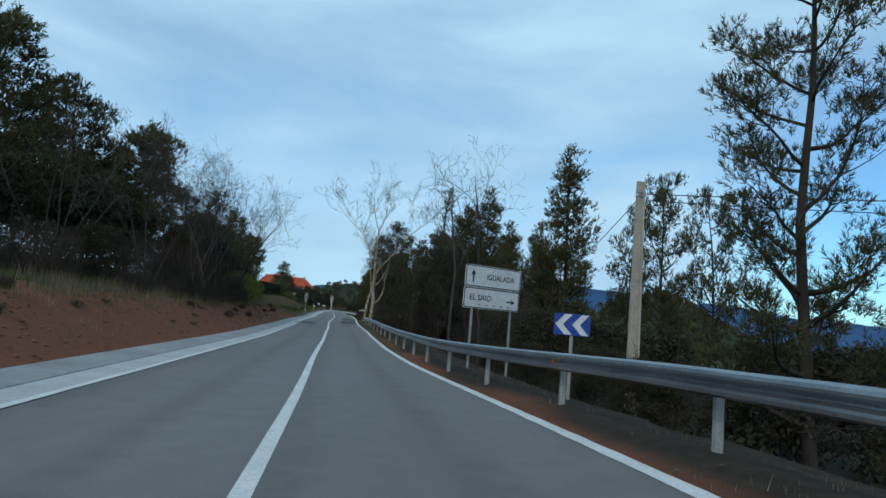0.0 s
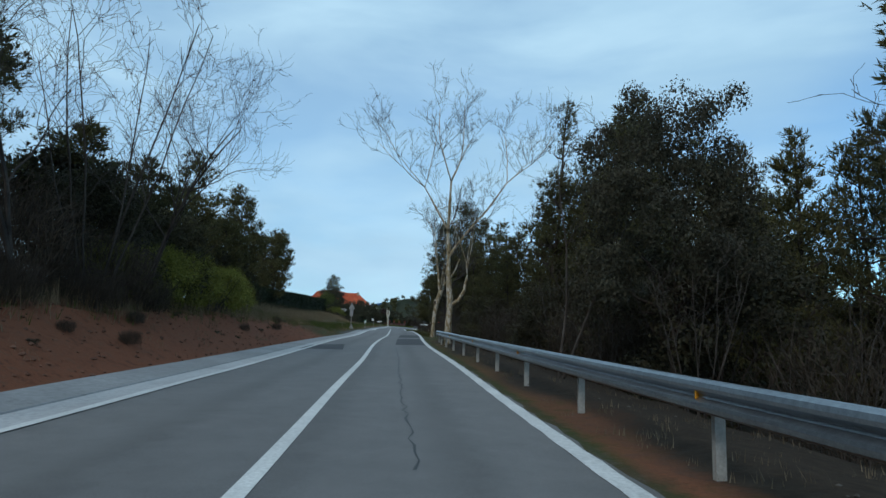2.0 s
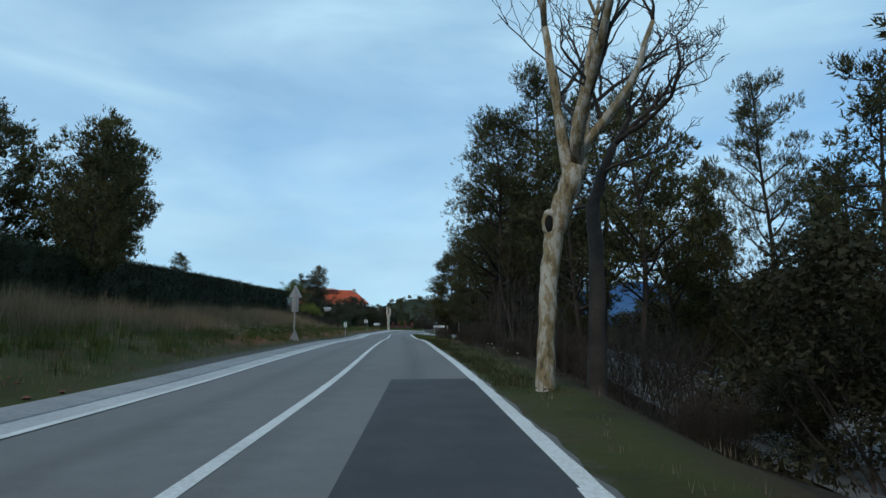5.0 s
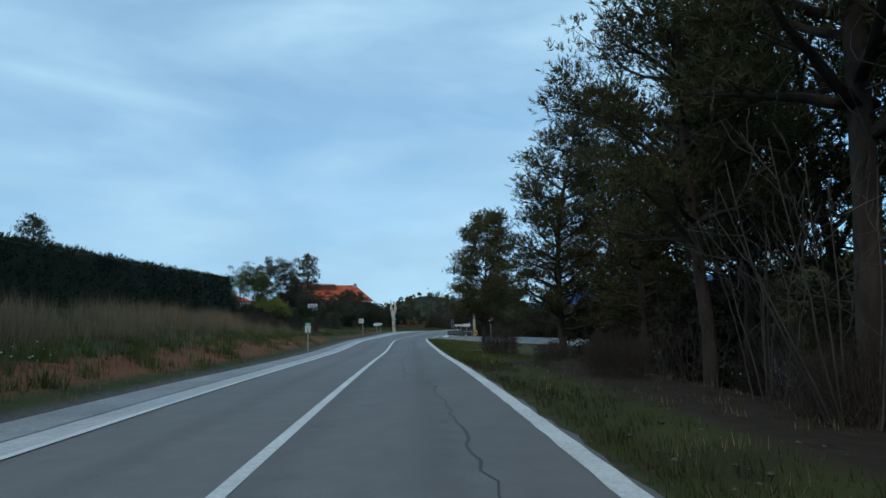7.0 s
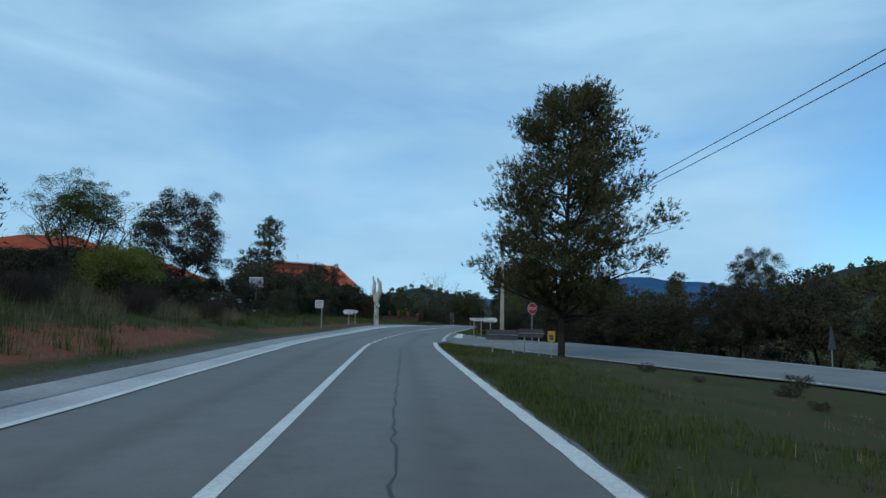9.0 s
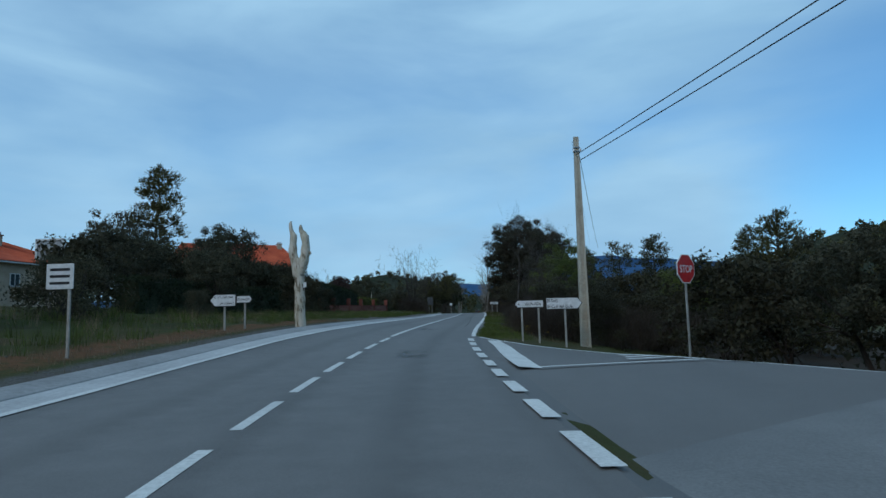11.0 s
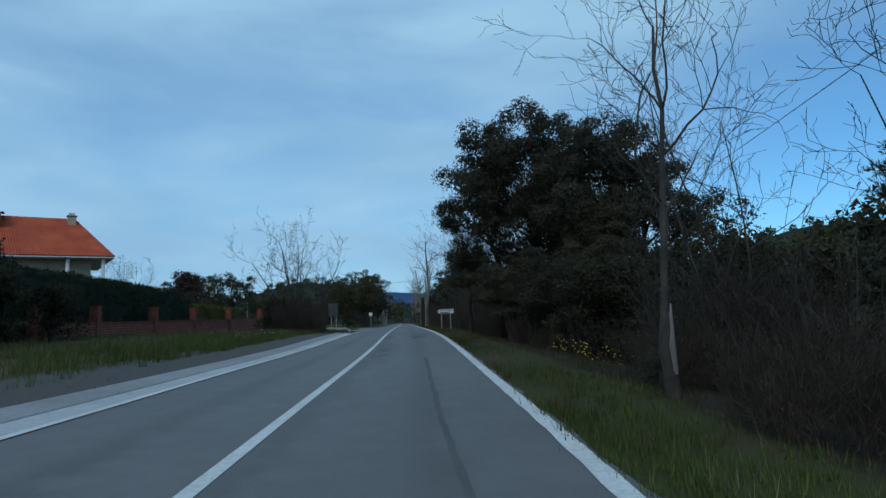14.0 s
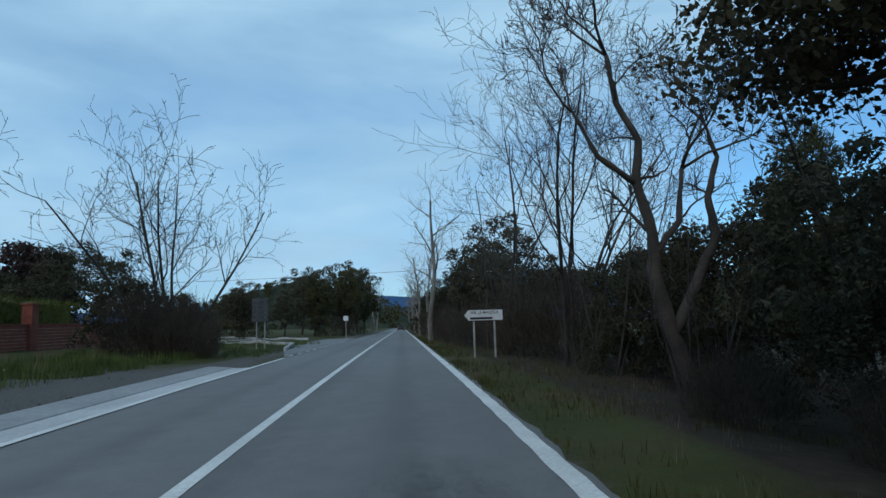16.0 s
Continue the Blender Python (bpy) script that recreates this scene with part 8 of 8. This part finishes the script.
# ---- far land ----
def ridge():
    az = np.arange(-180, 181, 1.0)
    knots = [(-180, 1.6), (-90, 2.0), (-40, 1.4), (-25, 1.6), (-16, 2.2), (-10, 2.9), (-6, 3.1), (-2, 2.5), (2, 2.6), (6, 4.0), (9, 5.0), (11, 5.5), (13, 5.3), (15, 4.9), (17, 4.8), (20, 4.3), (23, 4.2), (27, 3.8), (33, 3.0), (45, 2.2), (90, 1.6), (180, 1.6)]
    el = 0.82 * np.interp(az, [k[0] for k in knots], [k[1] for k in knots])
    rnd = np.random.RandomState(4)
    el = el + 0.18 * np.interp(az, np.arange(-180, 183, 2.0), rnd.uniform(-1, 1, 182)) + 0.1 * rnd.uniform(-1, 1, len(az))
    v, f = [], []
    for a, e in zip(np.radians(az), el):
        for r, h in ((3000, -160), (3500, 4200 * math.tan(radians(e)) * 0.45), (4200, 4200 * math.tan(radians(e))), (4500, -100)):
            v.append((-30 + r * math.sin(a), 150 + r * math.cos(a), h))
    for i in range(len(az) - 1):
        for j in range(3):
            k = 4 * i + j
            f.append((k, k + 1, k + 5, k + 4))
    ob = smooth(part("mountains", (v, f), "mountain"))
    tagged(ob, "mountain range far beyond the valley, its haze painted in blue", "mountains", kind="structure")


ridge()


def wooded_hill(cx, cy, rx, ry, h, base, n, seed, label):
    rnd, nr = random.Random(seed), np.random.RandomState(seed)
    t = thing("wooded_hill", (cx, cy, base), label, "hill")
    v, f = [], []
    N, K = 40, 14
    for i in range(N):
        a = 2 * math.pi * i / N
        for j in range(K):
            u = j / (K - 1)
            v.append((rx * u * math.cos(a), ry * u * math.sin(a), h * (math.cos(math.pi * u) * 0.5 + 0.5) * (1 + 0.1 * math.sin(3 * a)) - 12 * u))
    for i in range(N):
        for j in range(K - 1):
            a, b = i * K + j, ((i + 1) % N) * K + j
            f.append((a, a + 1, b + 1, b))
    smooth(part("slope", (v, f), "farhill", t))
    cl = []
    for k in range(n):
        a, u = rnd.uniform(0, 6.28), math.sqrt(rnd.random()) * 0.95
        z = h * (math.cos(math.pi * u) * 0.5 + 0.5) * (1 + 0.1 * math.sin(3 * a)) - 12 * u
        s = rnd.uniform(1.6, 3.4)
        cl.append((rx * u * math.cos(a), ry * u * math.sin(a), z + s * 0.7, s))
        cl.append((rx * u * math.cos(a) + rnd.uniform(-1, 1), ry * u * math.sin(a), z + s * 1.5, s * 0.65))
    lv, lf = leaf_cloud(nr, cl, 26, 1.0, 1.6, 1.1, 0.3)
    w = add_mesh("woodland", lv, lf, "pine", t)
    w["kind"] = "stuff"
    return t


wooded_hill(170, 480, 120, 190, 46, -14, 1300, 3, "dark pine-covered hill beyond the valley")
wooded_hill(60, 330, 60, 70, 11, -9, 350, 4, "low wooded rise beyond the side road")
wooded_hill(-115, 720, 190, 150, 40, -10, 900, 5, "low wooded hill ahead of the road")
wooded_hill(60, 900, 260, 200, 24, -16, 500, 6, "low wooded hill ahead of the road")


def far_block(x, y, w, d, h, floors, label):
    z = ground_at(x, y)
    t = thing("apartment_building", (x, y, z), label, "building", "town in the valley")
    wl_ = part("wall", boxed(0, 0, h / 2 - 2, w, d, h + 4), "white", t)
    part("roof", boxed(0, 0, h + 0.3, w + 0.8, d + 0.8, 0.6), "tile" if floors < 5 else "gutter", t)
    for k in range(floors):
        for c in range(max(2, int(w / 5))):
            part("window", boxed(-w / 2 + (c + 0.5) * w / max(2, int(w / 5)), -d / 2 - 0.03, (k + 0.6) * h / floors, 1.6, 0.1, 1.5), "glass", wl_)


rt_ = random.Random(8)
for k_ in range(10):
    a_ = radians(rt_.uniform(11.5, 17.5))
    r_ = rt_.uniform(1300, 1700)
    fl_ = 10 if k_ < 2 else rt_.choice((3, 4, 5))
    far_block(-23 + r_ * math.sin(a_), 134 + r_ * math.cos(a_), rt_.uniform(14, 30), 14, 3.1 * fl_, fl_, "pale apartment block in the distant town")


# a car far ahead
def car(x, y):
    z = float(road_z(y)) + 0.0
    t = thing("car", (x, y, z), "dark small car far ahead in the lane", "car")
    bm = bmesh.new()
    vs = []
    prof = [(-2.0, 0.35), (-2.0, 0.85), (-1.7, 0.95), (-1.2, 1.42), (0.4, 1.45), (1.1, 0.98), (1.9, 0.85), (2.05, 0.4)]
    for sx, k in ((-0.85, 1), (0.85, 1)):
        vs.append([bm.verts.new((sx * (0.82 if zz > 1.2 else 1.0), yy, zz)) for yy, zz in prof])
    n = len(prof)
    for i in range(n):
        bm.faces.new((vs[0][i], vs[0][(i + 1) % n], vs[1][(i + 1) % n], vs[1][i]))
    bm.faces.new(vs[0])
    bm.faces.new(list(reversed(vs[1])))
    bmesh.ops.recalc_face_normals(bm, faces=bm.faces)
    bmesh.ops.bevel(bm, geom=list(bm.edges), offset=0.05, segments=2, affect="EDGES")
    b = smooth(part("body", bm, "cable", t, "dark bodywork"))
    part("rear_window", boxed(0, -1.47, 1.2, 1.2, 0.04, 0.36), "glass", b)
    for sx in (-0.68, 0.68):
        part("tail_light", boxed(sx, -2.01, 0.78, 0.22, 0.04, 0.14, 0.01), "red", b)
    for sx in (-0.8, 0.8):
        for yy in (-1.25, 1.3):
            bm = bmesh.new()
            bmesh.ops.create_cone(bm, cap_ends=True, segments=18, radius1=0.31, radius2=0.31, depth=0.2, matrix=Matrix.Translation((sx, yy, 0.31)) @ pose(0, 0, 0, 0, 90))
            part("wheel", bm, "tar", t)


car(-28.5, 392.0)


# ---- grass, weeds and litter ----
def blades(name, s0, s1, l0, l1, n, h, w, material, seed, label, clump=9, bias=None, z_up=0.0, spread=0.09):
    """A strip of grass along the road between two offsets."""
    nr = np.random.RandomState(seed)
    m_ = n // clump
    s, l = nr.uniform(s0, s1, m_), l0 + (l1 - l0) * (nr.rand(m_) if bias is None else nr.rand(m_) ** bias)
    keep = np.sin(s * 0.9 + l * 1.3) + np.sin(s * 0.37 - l * 0.8 + seed) + nr.normal(size=m_) * 0.8 > -0.5
    s, l = s[keep], l[keep]
    nx, ny = right_of(s)
    X, Y = road_x(s) + l * nx, s + l * ny
    d_, _ = _side_at(X, Y)
    ok = (d_ > 5.6) | (l < 3.0)
    X, Y = X[ok], Y[ok]
    size = nr.uniform(0.5, 1.35, len(X))
    X, Y = np.repeat(X, clump), np.repeat(Y, clump)
    size = np.repeat(size, clump) * nr.uniform(0.6, 1.2, len(X))
    X, Y = X + nr.normal(size=len(X)) * spread, Y + nr.normal(size=len(X)) * spread
    Z = land(X, Y) - 0.03 + z_up
    a = nr.uniform(0, 6.28, len(X))
    lean = nr.uniform(0.05, 0.6, len(X)) * h * size
    p = np.stack([X, Y, Z], -1)
    side_ = np.stack([np.cos(a), np.sin(a), np.zeros_like(a)], -1) * (w * size)[:, None]
    tip = np.stack([-np.sin(a) * lean, np.cos(a) * lean, h * size], -1)
    v = np.stack([p - side_ / 2, p + side_ / 2, p + tip], 1).reshape(-1, 3)
    f = np.arange(len(v)).reshape(-1, 3)
    ob = add_mesh(name, v, f, material, None)
    return tagged(ob, label, "grass", kind="stuff")


blades("grass", -5, 82, -12, -6.8, 32000, 0.26, 0.018, "grass", 1, "green grass along the top of the bank")
blades("grass", -5, 85, -7.8, -5.2, 7000, 0.18, 0.014, "drygrass", 2, "sparse dry grass on the red earth bank", clump=16, spread=0.14)
blades("grass", -5, 84, -9.6, -7.0, 22000, 0.55, 0.012, "drygrass", 29, "dry grass and dead stalks along the crest of the bank", clump=14, spread=0.18)
blades("grass", 75, 168, -14, -6.9, 60000, 0.32, 0.02, "grass", 3, "rough green grass on the bank")
blades("grass", 80, 172, -14, -8.0, 56000, 0.72, 0.011, "drygrass", 4, "tall dry grass stalks on the bank")
blades("grass", 84, 150, -13, -9.0, 46000, 0.95, 0.012, "drygrass", 24, "pale tall dry grass below the hedge", clump=14, spread=0.16)
blades("grass", 84, 150, -10.0, -5.6, 20000, 0.36, 0.024, "grass", 25, "green weeds on the bank", clump=40, spread=0.2)
blades("grass", 84, 160, -8.2, -5.2, 24000, 0.16, 0.012, "drygrass", 30, "short dry grass at the foot of the bank", clump=14, spread=0.16)
blades("grass", 165, 262, -17, -6.6, 70000, 0.36, 0.02, "grass", 5, "green grass on the verge")
blades("grass", 165, 262, -17, -8.0, 16000, 0.45, 0.010, "drygrass", 6, "dry grass stalks on the verge")
blades("grass", 84, 165, 3.55, 6.8, 30000, 0.10, 0.012, "verge", 7, "short green grass on the verge", bias=1.7)
blades("grass", 124, 163, 3.36, 6.6, 52000, 0.12, 0.014, "grass", 27, "fresh green grass on the roadside island", bias=1.2)
blades("grass", 84, 126, 3.4, 4.8, 16000, 0.10, 0.013, "verge", 28, "patchy green grass along the edge line", bias=1.6)
blades("grass", 84, 165, 3.6, 12, 16000, 0.14, 0.009, "drygrass", 8, "dry grass on the verge")
blades("grass", 188, 219, 3.24, 5.5, 36000, 0.12, 0.013, "grass", 9, "fresh green grass on the verge", bias=1.3)
blades("grass", 214, 300, 3.3, 7.0, 44000, 0.13, 0.013, "verge", 13, "dull green grass on the verge", bias=1.3)
blades("grass", 165, 206, -8.2, -5.0, 9000, 0.16, 0.011, "drygrass", 31, "dry grass on bare earth beside the gutter", clump=14, spread=0.16)
blades("grass", 186, 300, 3.6, 9, 10000, 0.2, 0.009, "drygrass", 10, "dry grass on the verge")
blades("grass", -5, 84, 3.7, 8.0, 9000, 0.11, 0.010, "drygrass", 11, "dry litter and grass under the barrier")
blades("grass", 228, 264, -12, -6.6, 34000, 0.34, 0.02, "grass", 14, "lush green grass on the verge")
blades("grass", 262, 285, -12, -4.6, 12000, 0.24, 0.02, "grass", 12, "green grass at the street corner")


def flowers(s0, s1, l0, l1, n, h, size, material, seed, label):
    """Weeds with small flower heads on thin stems."""
    nr = np.random.RandomState(seed)
    s, l = nr.uniform(s0, s1, n), nr.uniform(l0, l1, n)
    nx, ny = right_of(s)
    X, Y = road_x(s) + l * nx, s + l * ny
    Z = land(X, Y)
    top = np.stack([X + nr.normal(size=n) * 0.06, Y + nr.normal(size=n) * 0.06, Z + h * nr.uniform(0.5, 1.2, n)], -1)
    foot = np.stack([X, Y, Z - 0.02], -1)
    t = thing("flowering_weeds", (float(X.mean()), float(Y.mean()), float(Z.mean())), label, "flowers")
    o = np.array([X.mean(), Y.mean(), Z.mean()])
    t["kind"] = "stuff"
    w = np.array([0.004, 0.003, 0])
    sv = np.stack([foot - w, foot + w, top], 1).reshape(-1, 3) - o
    st = add_mesh("stems", sv, np.arange(3 * n).reshape(-1, 3), "grass", t)
    st["kind"] = "stuff"
    hd = add_mesh("flower_heads", *lumps(nr, [(*(p - o), size * nr.uniform(0.6, 1.3)) for p in top], 1.0, 0.7), material, t)
    hd["kind"] = "stuff"


flowers(219, 224, 5.3, 6.4, 70, 0.5, 0.02, "flower", 13, "yellow flowering weeds in the verge")
flowers(241, 252, -9.5, -7.2, 90, 0.45, 0.018, "whiteflower", 18, "small white flowers in the verge grass")
flowers(190, 197, 5.2, 6.4, 22, 0.4, 0.02, "flower", 14, "yellow flowering weeds in the verge")
flowers(104, 118, -8.6, -6.6, 130, 0.5, 0.02, "whiteflower", 15, "pale flowering weeds on the bank")
flowers(95, 103, 4.8, 6.0, 10, 0.3, 0.025, "whiteflower", 17, "pale flowering weeds on the verge")


def stones(name, s0, s1, l0, l1, n, size, seed, label, material="gutter"):
    nr = np.random.RandomState(seed)
    s, l = nr.uniform(s0, s1, n), nr.uniform(l0, l1, n)
    nx, ny = right_of(s)
    X, Y = road_x(s) + l * nx, s + l * ny
    Z = land(X, Y)
    v, f = [], []
    base = np.array([(1, 0, 0), (-1, 0, 0), (0, 1, 0), (0, -1, 0), (0, 0, 1), (0, 0, -1)], float)
    tri = [(0, 2, 4), (2, 1, 4), (1, 3, 4), (3, 0, 4), (2, 0, 5), (1, 2, 5), (3, 1, 5), (0, 3, 5)]
    for x, y, z in zip(X, Y, Z):
        k = size * nr.uniform(0.4, 1.6)
        b = base * nr.uniform(0.6, 1.2, (6, 3)) * k * [1, 1, 0.6]
        o = len(v)
        v += [tuple(q + [x, y, z]) for q in b]
        f += [(o + a, o + c, o + d) for a, c, d in tri]
    ob = part(name, (v, f), material)
    return tagged(ob, label, "stones", kind="stuff")


stones("stones", 0, 84, 3.8, 7.0, 260, 0.025, 21, "small stones and rubble under the barrier", "pebble")
stones("stones", -5, 85, -7.6, -4.7, 1500, 0.06, 22, "stones and clods on the red bank", "clod")
stones("stones", 90, 260, -8.0, -4.8, 1200, 0.03, 23, "loose gravel beside the gutter", "pebble")
stones("stones", 84, 150, 3.5, 6.0, 300, 0.03, 24, "loose gravel on the verge", "pebble")
